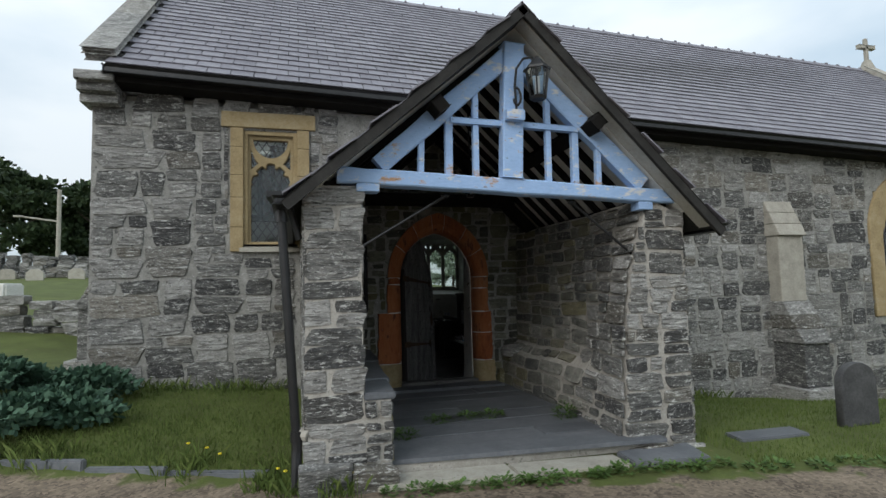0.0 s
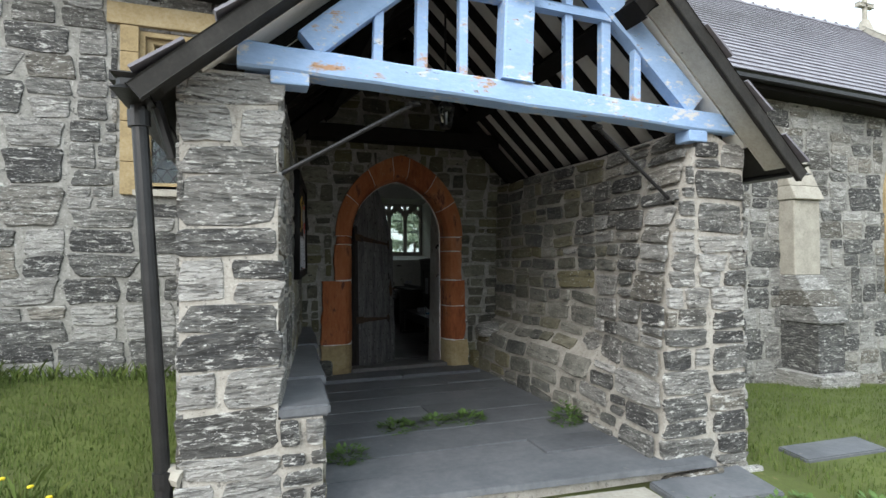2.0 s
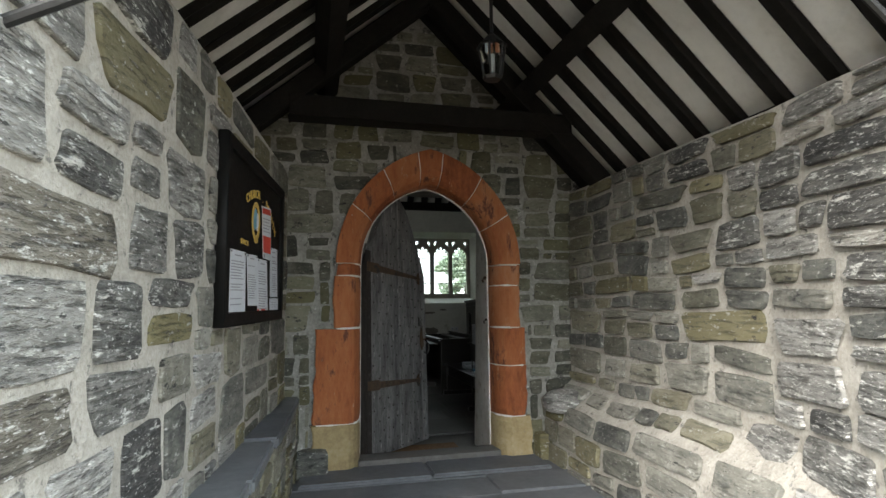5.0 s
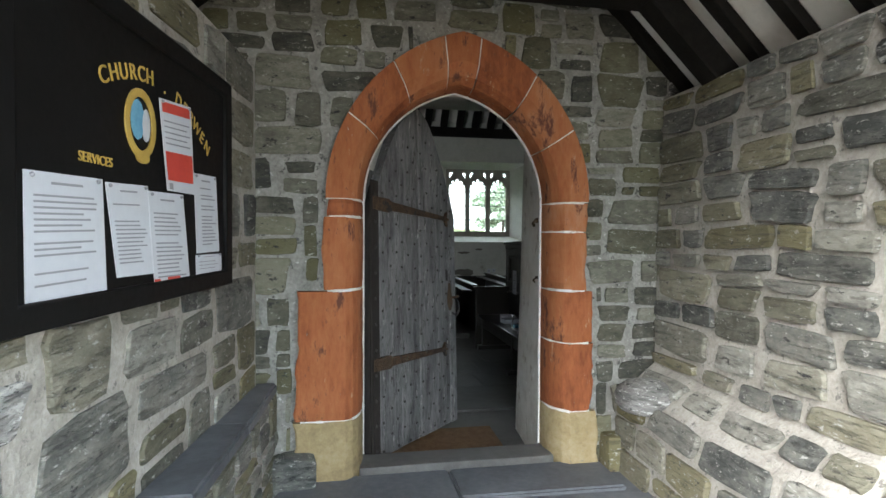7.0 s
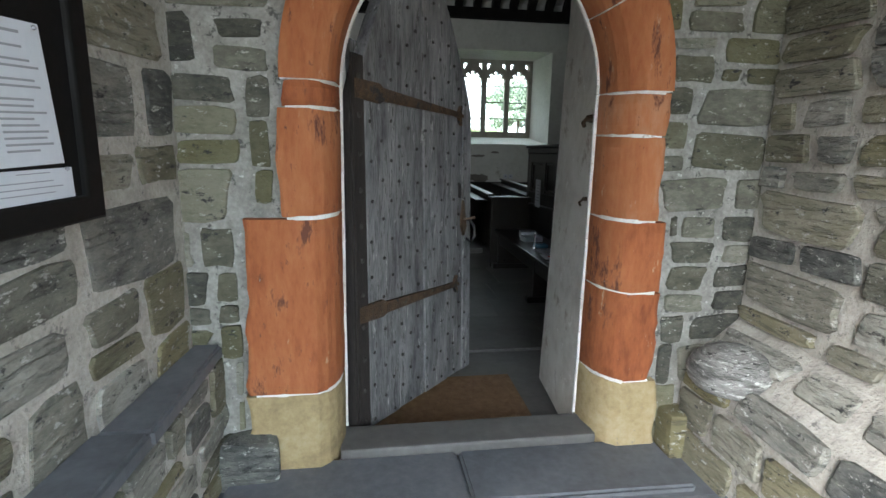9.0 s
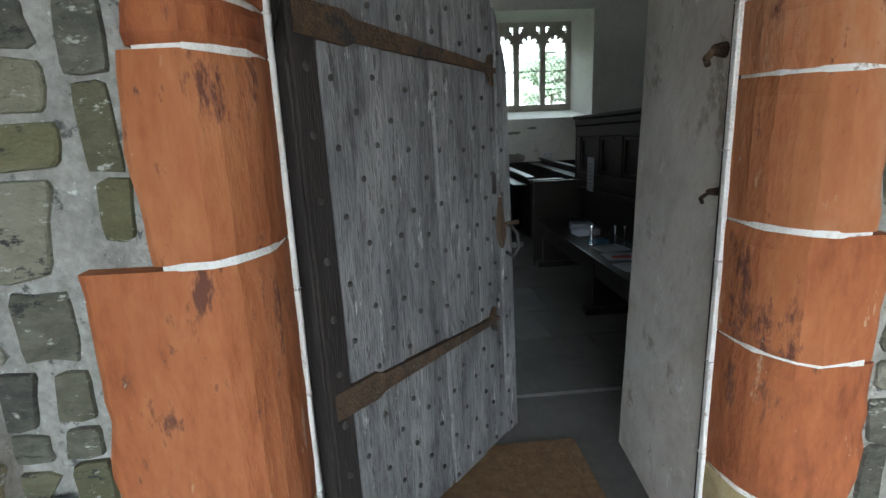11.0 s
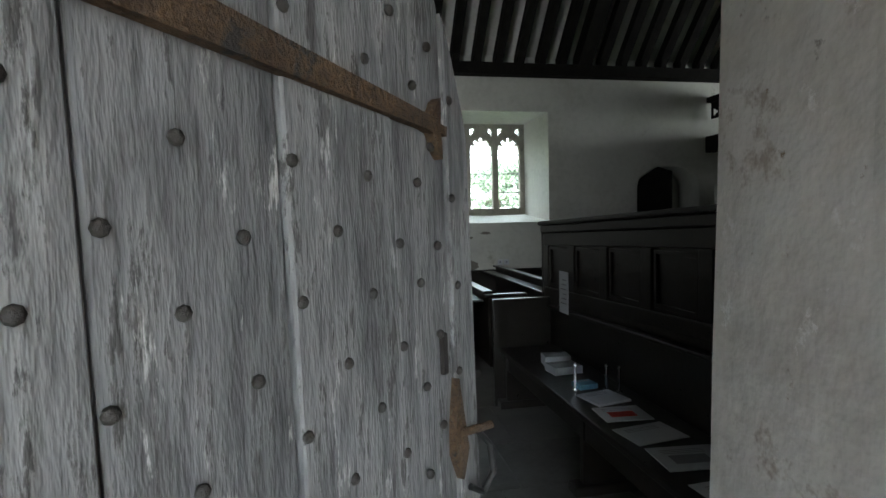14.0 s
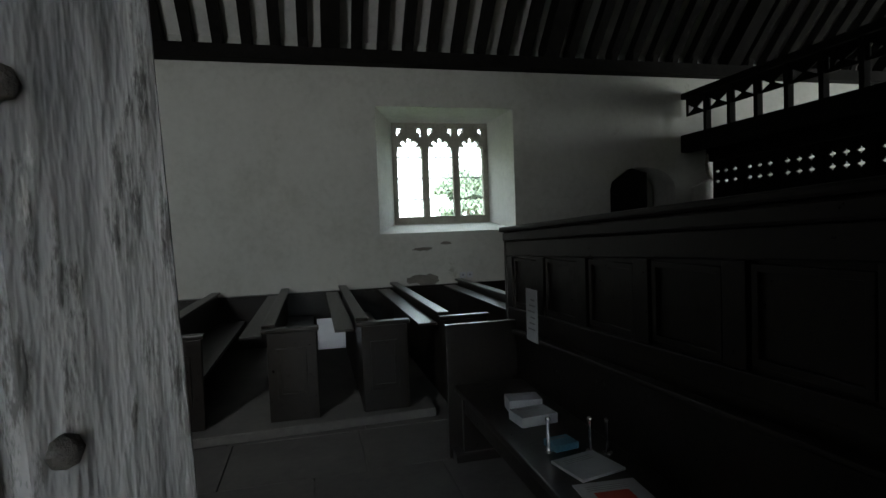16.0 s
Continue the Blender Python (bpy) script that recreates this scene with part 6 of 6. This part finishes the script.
def on_board(name, bm, mat, label="", parent=None):
    if name not in ("panel", "frame"):
        bm.transform(Matrix.Translation((-0.185, 0, 0)) @ Matrix.Diagonal((1.08, 1, 1, 1)))
    bm.transform(BM_)
    return part(name, bm, mat, parent or board, label)


B0, B1, BZ0, BZ1 = -0.06, 1.25, 1.345, 2.20
on_board("panel", box((B0 + 0.02, -0.005, BZ0 + 0.02), (B1 - 0.02, 0.03, BZ1 - 0.02)), M_board)
on_board("frame", plate(rect(B0, B1, BZ0, BZ1), [rect(B0 + 0.05, B1 - 0.05, BZ0 + 0.05, BZ1 - 0.05)], -0.022, 0.03, 0.008), M_board, "black moulded frame")


def letters(text, size, mat, m, parent, name):
    cu = bpy.data.curves.new("letters", "FONT")
    cu.body, cu.size, cu.extrude, cu.align_x = text, size, 0.0015, "CENTER"
    ob = bpy.data.objects.new("letters", cu)
    scene.collection.objects.link(ob)
    me = bpy.data.meshes.new_from_object(ob.evaluated_get(bpy.context.evaluated_depsgraph_get()))
    bm = bmesh.new()
    bm.from_mesh(me)
    bpy.data.objects.remove(ob), bpy.data.curves.remove(cu), bpy.data.meshes.remove(me)
    bm.transform(m @ UPRIGHT)
    return part(name, bm, mat, parent)


word = "CHURCH . DERWEN"
for k, ch in enumerate(word):
    if ch == " ":
        continue
    u = 1.10 - 0.0475 * (14 - k)
    w_ = u - 0.10
    letters(ch, 0.066, M_gold, BM_ @ Matrix.Translation((w_, -0.0075, 2.02 - 0.9 * (u - 0.70) ** 2)) @ Matrix.Rotation(math.atan(1.8 * (u - 0.70)), 4, "Y"), board, "gold_letter")
letters("SERVICES", 0.036, M_gold, BM_ @ Matrix.Translation((0.29, -0.0075, 1.735)), board, "gold_lettering")


def disc(cx, cz, rx, rz, y0, y1, n=24, a0=0, a1=2 * math.pi):
    return plate([(cx + rx * math.cos(a0 + (a1 - a0) * k / n), cz + rz * math.sin(a0 + (a1 - a0) * k / n)) for k in range(n)], [], y0, y1)


crest = on_board("crest", plate([(0.648 + 0.082 * math.cos(a), 1.885 + 0.105 * math.sin(a)) for a in [2 * math.pi * k / 24 for k in range(24)]],
                                [[(0.648 + 0.06 * math.cos(a), 1.885 + 0.08 * math.sin(a)) for a in [2 * math.pi * k / 24 for k in range(24)]]], -0.010, -0.005), M_gold, "gold oval crest")
on_board("crest_field", disc(0.63, 1.895, 0.035, 0.06, -0.009, -0.006, 12), M_bluep, "", crest)
on_board("crest_field", disc(0.675, 1.885, 0.022, 0.05, -0.0095, -0.0062, 12), M_paper, "", crest)
on_board("crest_ribbon", disc(0.655, 1.785, 0.035, 0.018, -0.011, -0.005, 12), M_gold, "", crest)


def sheet(q, y, label, kind=""):
    """A pinned sheet: corners bottom-left, bottom-right, top-right, top-left on the board."""
    g = on_board("paper", plate(q, [], y - 0.0015, y), M_paper, label)
    bl, br, tr, tl = [Vector(p) for p in q]
    at = lambda s, t: (bl.lerp(br, s)).lerp(tl.lerp(tr, s), t)
    def bar(s0, s1, t0, t1, mat, nm):
        on_board(nm, plate([tuple(at(s0, t0)), tuple(at(s1, t0)), tuple(at(s1, t1)), tuple(at(s0, t1))], [], y - 0.0025, y - 0.0017), mat, "", g)
    rnd = random.Random(q[0][0] * 100)
    if kind == "poster":
        bar(0.06, 0.94, 0.86, 0.97, M_redink, "red_banner")
        bar(0.05, 0.95, 0.12, 0.44, M_redink, "red_block")
        for k in range(5):
            bar(0.08, 0.9 - 0.1 * (k % 2), 0.52 + 0.06 * k, 0.535 + 0.06 * k, M_ink, "print_line")
        bar(0.08, 0.2, 0.02, 0.09, M_ink, "print_block")
    else:
        n = 6 if kind == "small" else 17
        for k in range(n):
            t = 0.1 + 0.76 * k / n
            if rnd.random() < 0.85:
                bar(0.1 + (0.15 if kind == "centred" else 0), 0.9 - rnd.uniform(0, 0.25), t, t + 0.016 * 17 / max(n, 12), M_ink, "print_line")
        bar(0.3, 0.7, 0.91, 0.93, M_ink, "print_line")
        if kind == "red":
            bar(0.35, 0.7, 0.005, 0.10, M_redink, "red_stripe")
            bar(0.0, 0.15, 0.0, 0.09, M_redink, "red_stripe")
    for s in (0.08, 0.92):
        p = at(s, 0.97)
        on_board("drawing_pin", ball((p.x, y - 0.004, p.y), 0.006, sub=1), M_ink, "", g)


sheet([(0.20, 1.39), (0.477, 1.395), (0.463, 1.698), (0.20, 1.69)], -0.007, "white typed notice")
sheet([(0.52, 1.432), (0.712, 1.43), (0.680, 1.702), (0.472, 1.692)], -0.008, "white typed notice")
sheet([(0.712, 1.384), (0.952, 1.377), (0.902, 1.693), (0.676, 1.687)], -0.010, "white notice with a red striped corner", "red")
sheet([(1.014, 1.482), (1.222, 1.485), (1.191, 1.789), (0.992, 1.782)], -0.007, "pale lilac typed notice", "centred")
sheet([(1.01, 1.372), (1.246, 1.368), (1.243, 1.474), (1.005, 1.476)], -0.007, "small white notice", "small")
sheet([(0.786, 1.698), (0.984, 1.70), (0.955, 2.013), (0.737, 1.989)], -0.014, "red and white printed poster", "poster")

# ---- churchyard ----
random.seed(77)
for x0_, x1_, y0_, y1_, z1_ in ((0.0, 0.42, 4.36, 4.5, 0.2), (0.43, 0.80, 4.34, 4.5, 0.16), (3.02, 3.40, 4.40, 4.5, 0.06), (3.41, 3.82, 4.40, 4.5, 0.04)):
    solo("footing_stone", box((x0_, y0_, -0.3), (x1_, y1_, z1_), 0.03, wobble=0.03), M_stone, "rough lichened footing stone below the porch wall", "stone", group="porch footing stones")

rnd = random.Random(23)
x = -7.0
while x < 0.2:
    w = rnd.uniform(0.7, 1.0)
    p0, p1 = (x, 4.81 - 0.34 * x), (x + w - 0.015, 4.81 - 0.34 * (x + w - 0.015))
    z = ground_z((x + w / 2), p0[1] + 0.3) - 0.01
    k = solo("kerb_stone", prism([(p0[0], p0[1]), (p1[0], p1[1]), (p1[0] + 0.02, p1[1] + 0.07), (p0[0] + 0.02, p0[1] + 0.07)], z - 0.35, z + rnd.uniform(-.06, -.035), bevel=0.012), M_flag, "worn stone kerb edging the lawn", "kerb", group="lawn kerb stones")
    x += w
gz = ground_z(5.85, 4.5)
hs = thing("headstone", "small dark slate headstone with a rounded top", "headstone", (5.85, 4.5, gz))
part("slab", plate([(5.62, gz - 0.2), (6.10, gz - 0.2), (6.10, gz + 0.46)] + [(5.86 + 0.24 * math.cos(a), gz + 0.46 + 0.2 * math.sin(a)) for a in [math.pi * k / 10 for k in range(1, 10)]] + [(5.62, gz + 0.46)], [], 4.46, 4.55, 0.012), M_grave, hs)
solo("ledger_slab", prism([(4.2, 4.38), (5.0, 4.34), (5.06, 4.62), (4.25, 4.66)], -0.5, ground_z(4.6, 4.5) + 0.03, bevel=0.01), M_flag, "flat grey slab sunk in the grass", "slab")


def blades(name, spots, hgt, wid, mat, label, category, kind="stuff", lean=0.5):
    vs, fs = [], []
    for x, y, z, s in spots:
        a, l = random.uniform(0, 6.28), random.uniform(0, lean) * hgt * s
        h, w = hgt * s * random.uniform(0.6, 1.2), wid * random.uniform(0.7, 1.3)
        dx, dy = math.cos(a), math.sin(a)
        b = len(vs)
        vs += [(x - dy * w, y + dx * w, z - 0.01), (x + dy * w, y - dx * w, z - 0.01), (x + dx * l * 0.4 + dy * w * 0.7, y + dy * l * 0.4 - dx * w * 0.7, z + h * 0.6), (x + dx * l, y + dy * l, z + h)]
        fs += [(b, b + 1, b + 2), (b, b + 2, b + 3)]
    me = bpy.data.meshes.new(name)
    me.from_pydata(vs, [], fs)
    me.materials.append(mat)
    return tagged(new(name, me), label, category, "", kind)


random.seed(31)
spots = []
for _ in range(52000):
    if random.random() < 0.55:
        x = random.uniform(-5.5, -0.02)
    else:
        x = random.uniform(3.85, 9.5)
    y = path_edge(x) + 0.1 + (7.85 - path_edge(x)) * random.random() ** 1.4
    if y < 7.83 and not (4.17 < x < 5.08 and 4.3 < y < 4.68):
        n = noise.noise((x * 1.2, y * 1.2, 5))
        spots.append((x, y, ground_z(x, y), 0.75 + 0.5 * n))
blades("grass", spots, 0.055, 0.0035, M_leaf, "short rough churchyard grass", "grass")
spots = []
for cx, cy, r, n in ((0.02, 4.55, 0.16, 260), (-0.15, 4.70, 0.2, 260), (0.35, 4.40, 0.14, 160), (-0.6, 7.75, 0.5, 200), (-1.6, 7.75, 0.4, 160), (5.0, 7.75, 0.7, 200), (6.4, 7.75, 0.6, 200), (-0.9, 5.2, 0.2, 120), (-2.2, 5.65, 0.25, 120)):
    for _ in range(n):
        x, y = random.gauss(cx, r * 0.6), random.gauss(cy, min(r, 0.12) * 0.7)
        spots.append((x, min(y, 7.84), ground_z(x, min(y, 7.84)), random.uniform(0.6, 1.5)))
blades("long_grass", spots, 0.13, 0.005, M_leaf, "long grass tufts against the walls", "grass", lean=0.9)


def leafy(name, at, r, h, n, mat, label, leaf=0.03, flat=False):
    """A low leafy weed: many small leaves round short stems."""
    vs, fs = [], []
    for _ in range(n):
        a, d = random.uniform(0, 6.28), r * math.sqrt(random.random())
        c = Vector((at[0] + d * math.cos(a), at[1] + d * math.sin(a), at[2] + h * random.random() * (1 - 0.6 * d / r)))
        u = Vector((math.cos(a), math.sin(a), random.uniform(-0.3, 0.9))).normalized()
        w = u.cross(Vector((0, 0, 1))).normalized() * leaf * 0.32
        l, b = u * leaf * random.uniform(0.7, 1.3), len(vs)
        vs += [tuple(c), tuple(c + l * 0.5 + w), tuple(c + l), tuple(c + l * 0.5 - w)]
        fs.append((b, b + 1, b + 2, b + 3))
    me = bpy.data.meshes.new(name)
    me.from_pydata(vs, [], fs)
    me.materials.append(mat)
    return tagged(new(name, me), label, "weed", "wall-foot weeds")


for at, r, h, n in (((2.86, 5.47, 0.13), 0.12, 0.2, 220), ((1.51, 5.80, 0.13), 0.15, 0.07, 160), ((1.84, 5.81, 0.13), 0.10, 0.09, 110), ((2.12, 5.82, 0.13), 0.15, 0.08, 170), ((1.03, 5.28, 0.13), 0.13, 0.11, 150)):
    leafy("weed", at, r, h, n, M_weed, "green weed growing between the porch slabs", 0.04)
for k in range(20):
    x = 0.75 + 0.145 * k + random.uniform(-.06, .06)
    y = 4.34 - 0.09 * (x - 0.62) - random.uniform(0.05, 0.16)
    leafy("weed", (x, y, ground_z(x, y)), random.uniform(0.05, 0.12), random.uniform(0.05, 0.1), 70, M_weed, "green weed along the foot of the step", 0.045)
for k in range(10):
    x = 3.7 + 0.3 * k + random.uniform(-.1, .1)
    y = path_edge(x) + random.uniform(-.15, .1)
    leafy("weed", (x, y, ground_z(x, y)), random.uniform(0.08, 0.14), random.uniform(0.04, 0.08), 60, M_weed, "low green weed at the edge of the path", 0.05)
for x, y in ((-0.95, 5.32), (-0.78, 5.22), (-0.66, 5.12), (-0.16, 4.68), (-0.02, 4.62), (0.06, 4.52), (0.18, 4.50), (0.27, 4.44), (0.42, 4.40), (-0.1, 4.6)):
    z = ground_z(x, y)
    f = thing("dandelion", "yellow dandelion flower in the grass", "flower", (x, y, z), group="yellow dandelions")
    part("stem", rod((x, y, z), (x + 0.01, y, z + 0.15), 0.003, 0.002, 5), M_weed, f)
    part("bloom", ball((x + 0.01, y, z + 0.155), 0.020, (1, 1, 0.5), 1), M_flower, f)

# spreading juniper
def foliage(name, clumps, per, spray, mat, leaf):
    vs, fs = [], []
    for cx, cy, cz, r in clumps:
        for _ in range(per):
            d = Vector((random.gauss(0, 1), random.gauss(0, 1), random.gauss(0, 0.8))).normalized()
            p = Vector((cx, cy, cz)) + Vector((d.x * r * spray[0], d.y * r * spray[1], d.z * r * spray[2])) * random.uniform(0.55, 1.05)
            u = (d + Vector((random.uniform(-.5, .5), random.uniform(-.5, .5), random.uniform(-.3, .6)))).normalized() * leaf * random.uniform(0.6, 1.4)
            w = u.cross(Vector((random.uniform(-1, 1), random.uniform(-1, 1), random.uniform(-1, 1)))).normalized() * leaf * 0.35
            b = len(vs)
            vs += [tuple(p - u * .5), tuple(p + w), tuple(p + u * .5), tuple(p - w)]
            fs.append((b, b + 1, b + 2, b + 3))
    me = bpy.data.meshes.new(name)
    me.from_pydata(vs, [], fs)
    me.materials.append(mat)
    return me


random.seed(41)
bush = thing("juniper_bush", "low spreading blue-green juniper bush beside the church", "bush", (-4.2, 6.6, ground_z(-4.2, 6.6)))
cl = []
for k in range(66):
    x, y = random.uniform(-6.6, -1.95), random.uniform(5.9, 7.5)
    e = 1 - ((x + 4.6) / 2.7) ** 2
    cl.append((x, y, ground_z(x, y) + 0.12 + 0.48 * max(0, e) * random.uniform(0.5, 1) * (0.6 if x > -3 else 1), random.uniform(0.22, 0.36)))
ob = new("foliage", foliage("foliage", cl, 420, (1.25, 0.9, 0.42), M_bush, 0.085))
under(ob, bush)
for k in range(7):
    a = k * 0.9
    part("branch", rod((-4.4, 6.6, ground_z(-4.4, 6.6) - 0.05), (-4.4 + 1.5 * math.cos(a), 6.6 + 0.5 * math.sin(a), ground_z(-4.4, 6.6) + 0.3), 0.03, 0.012, 6), M_bark, bush)

# trees
def tree(x, y, h, spread, label, seed, leaf_mat=M_tree):
    random.seed(seed)
    z = ground_z(x, y)
    g = thing("tree", label, "tree", (x, y, z), group="churchyard trees")
    part("trunk", rod((x, y, z - 0.3), (x + 0.2, y, z + h * 0.55), h * 0.035, h * 0.014, 9), M_bark, g)
    cl = []
    for k in range(9):
        a, e = random.uniform(0, 6.28), random.uniform(0.25, 0.9)
        q = Vector((x + spread * 0.7 * math.cos(a), y + spread * 0.7 * math.sin(a), z + h * e))
        part("limb", rod((x + 0.1, y, z + h * (0.2 + 0.3 * e)), q, h * 0.012, h * 0.004, 6), M_bark, g)
    for k in range(46):
        a, e = random.uniform(0, 6.28), random.random()
        rr = spread * math.sin(math.pi * (0.12 + 0.8 * e)) ** 0.7 * math.sqrt(random.random())
        cl.append((x + rr * math.cos(a), y + rr * math.sin(a), z + h * (0.12 + 0.86 * e), random.uniform(0.10, 0.19) * h))
    ob = new("crown", foliage("crown", cl, 190, (1, 1, 0.75), leaf_mat, h * 0.06))
    under(ob, g)
    return g


t0 = tree(-19, 42, 6.6, 4.2, "dark leafy tree beyond the churchyard wall", 51)
for x, y, s in ((-24.5, 44, 1), (-13.2, 45, 1), (-31, 45, 1), (-14, -36, 1), (-2, -40, 1), (9, -37, 1), (20, -40, 1), (28, 30, 1)):
    copy_thing(t0, Matrix.Translation((x, y, ground_z(x, y))) @ Matrix.Rotation(x * 1.7, 4, "Z"))
# far trees, with haze put into the leaf colour
t1 = tree(17.5, 60, 5.2, 3.6, "green leafy tree far beyond the church, haze in its leaf colour", 52, M_tree_n)
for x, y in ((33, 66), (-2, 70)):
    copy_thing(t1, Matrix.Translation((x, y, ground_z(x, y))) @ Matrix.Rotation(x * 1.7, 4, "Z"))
# churchyard walls, gravestones and a low white slab
def dry_wall(x0, x1, y, h, seed, label):
    g = thing("churchyard_wall", label, "wall", (x0, y, ground_z(x0, y)))
    rnd = random.Random(seed)
    places, x = [], x0
    while x < x1:
        w = rnd.uniform(0.3, 0.7)
        z, k = ground_z(x + w / 2, y) - 0.2, 0
        top_ = z + 0.2 + h
        while z < top_:
            hh = rnd.uniform(0.14, 0.26)
            m = Matrix.Translation((x + w / 2 + rnd.uniform(-.1, .1), y, z + hh / 2)) @ Matrix.Rotation(radians(90), 4, "X") @ Matrix.Diagonal((w, hh, 0.2, 1))
            places.append((STONES[M_stone.name][rnd.randrange(14)], m))
            z += hh
        x += w
    part("core", prism([(x0, y - 0.1), (x1, y - 0.1), (x1, y + 0.25), (x0, y + 0.25)], ground_z(x0, y) - 0.4, lambda a, b: ground_z(a, b) + h - 0.1), M_stone, g)
    merged("rubble_stones", places, g, M_stone)


dry_wall(-14, -3.0, 12.4, 0.5, 61, "low mossy dry stone retaining wall")
dry_wall(-26, -4.0, 27.0, 0.9, 62, "far churchyard boundary wall of rough stone")
for k, (x, y) in enumerate(((-13.4, 25.6), (-11.6, 26.2), (-10.2, 25.2), (-9.0, 26.0), (-15.4, 26))):
    z = ground_z(x, y)
    g = thing("gravestone", "small pale gravestone far across the churchyard", "gravestone", (x, y, z), group="far gravestones")
    part("slab", plate([(x - .3, z - .2), (x + .3, z - .2), (x + .3, z + .3), (x + .15, z + .42), (x - .15, z + .42), (x - .3, z + .3)], [], y - 0.06, y + 0.06, 0.01), M_pale, g)
# plain white slab for an unidentified low white object
z = ground_z(-8.8, 18.5)
solo("table_tomb", prism([(-9.8, 18.2), (-8.1, 18.2), (-7.9, 18.9), (-9.6, 18.9)], z - 0.2, z + 0.28, bevel=0.05), M_line, "low white slab on the grass", "tomb")
z = ground_z(-14.2, 38)
pole = thing("street_lamp", "wooden pole with a lamp arm beyond the churchyard", "street lamp", (-14.2, 38, z))
part("pole", rod((-14.2, 38, z - 0.3), (-14.2, 38, z + 4.9), 0.14, 0.12, 8), M_pale, pole)
part("arm", rod((-14.2, 38, z + 2.9), (-16.2, 38, z + 3.2), 0.06, 0.05, 6), M_pale, pole)
part("lamp_head", box((-16.6, 37.9, z + 3.15), (-16.1, 38.1, z + 3.27), 0.03), M_pale, pole)

# ---- rubble facing of the walls ----
def pn(u0, v0):
    return lambda u, v: (u - u0) ** 2 + (v - v0) ** 2


rubble(south, M_stone, (W0, D, 0), (1, 0, 0), (0, -1, 0), (0, W1 - W0), (-0.9, 4.34), (0.14, 0.44), (0.26, 0.95), 0.020, 0.017,
       outside(lambda a, b: south_holes(a, b) + [(0.62 - W0, 3.42 - W0)]), pn(2.2, 1.8), 300, 11)
# church wall within the porch, in the stone with shade in its colour
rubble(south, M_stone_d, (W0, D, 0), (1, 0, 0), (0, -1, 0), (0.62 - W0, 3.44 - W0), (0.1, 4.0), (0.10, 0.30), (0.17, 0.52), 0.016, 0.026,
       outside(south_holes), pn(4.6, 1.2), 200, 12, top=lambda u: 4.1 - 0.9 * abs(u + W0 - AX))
for nm, parent, O, U, N, L, mats in (
        ("f", porch_l, (0.04, FRONT + 0.03, 0), (1, 0, 0), (0, -1, 0), 0.55, M_stone),
        ("i", porch_l, (lx(FRONT) - 0.025, FRONT + 0.0, 0), (lx(D) - lx(FRONT), D - FRONT, 0), (D - FRONT, -(lx(D) - lx(FRONT)), 0), D - FRONT, M_stone_p),
        ("o", porch_l, (0.075, D, 0), (0, -1, 0), (-1, 0, 0), D - FRONT, M_stone)):
    rubble(parent, mats, O, U, N, (0, L), (-0.1 if nm != "i" else 0.68, PT_L - 0.01), (0.15, 0.34) if nm != "i" else (0.11, 0.34), (0.36, 0.74) if nm == "f" else (0.24, 0.56) if nm == "o" else (0.22, 0.75), 0.022 if nm != "i" else 0.018, 0.015 if nm != "i" else 0.030, None, pn(0.3, 1.5), 150 if nm != "o" else 0, 21 + len(mats.name) + ord(nm), alt=(M_stone, lambda u: smooth(2.2, 0.3, u)) if nm == "i" else None)
for nm, parent, O, U, N, L, mats, v0, v1 in (
        ("f", porch_r, (3.0, FRONT + 0.03, 0), (1, 0, 0), (0, -1, 0), 0.80, M_stone, -0.3, PT_R - 0.12),
        ("o", porch_r, (3.775, FRONT, 0), (0, 1, 0), (1, 0, 0), D - FRONT, M_stone, -0.5, PT_R - 0.2)):
    rubble(parent, mats, O, U, N, (0, L), (v0, v1), (0.12, 0.30), (0.26, 0.6), 0.022, 0.016, (lambda a, b: [(profile_x((a + b) / 2, 0) - 2.985, 1)]) if nm == "f" else None, pn(2.5, 1.2), 170 if nm != "o" else 0, 31 + ord(nm))
rubble(porch_r, M_stone_p, (0, 0, 0), (0, -1, 0), (-1, 0, 0), (0.02, D - FRONT - 0.015), (0.08, PT_R - 0.01), (0.07, 0.22), (0.22, 0.80), 0.016, 0.028, None, pn(2.0, 1.2), 300, 88, shape=right_face, alt=(M_stone, lambda u: smooth(1.2, 3.2, u)))
# facing of the stone bench
rubble(bench_l, M_stone, (lx(FRONT) - 0.02, FRONT + 0.03, 0), (1, 0, 0), (0, -1, 0), (0, 0.26), (-0.1, 0.66), (0.14, 0.26), (0.26, 0.3), 0.04, 0.03, None, None, 60, 71)
rubble(bench_l, M_stone_p, (0.77, FRONT + 0.02, 0), (0.25, D - FRONT, 0), (D - FRONT, -0.25, 0), (0, D - FRONT), (0.12, 0.66), (0.13, 0.26), (0.25, 0.55), 0.025, 0.035, None, None, 90, 72)
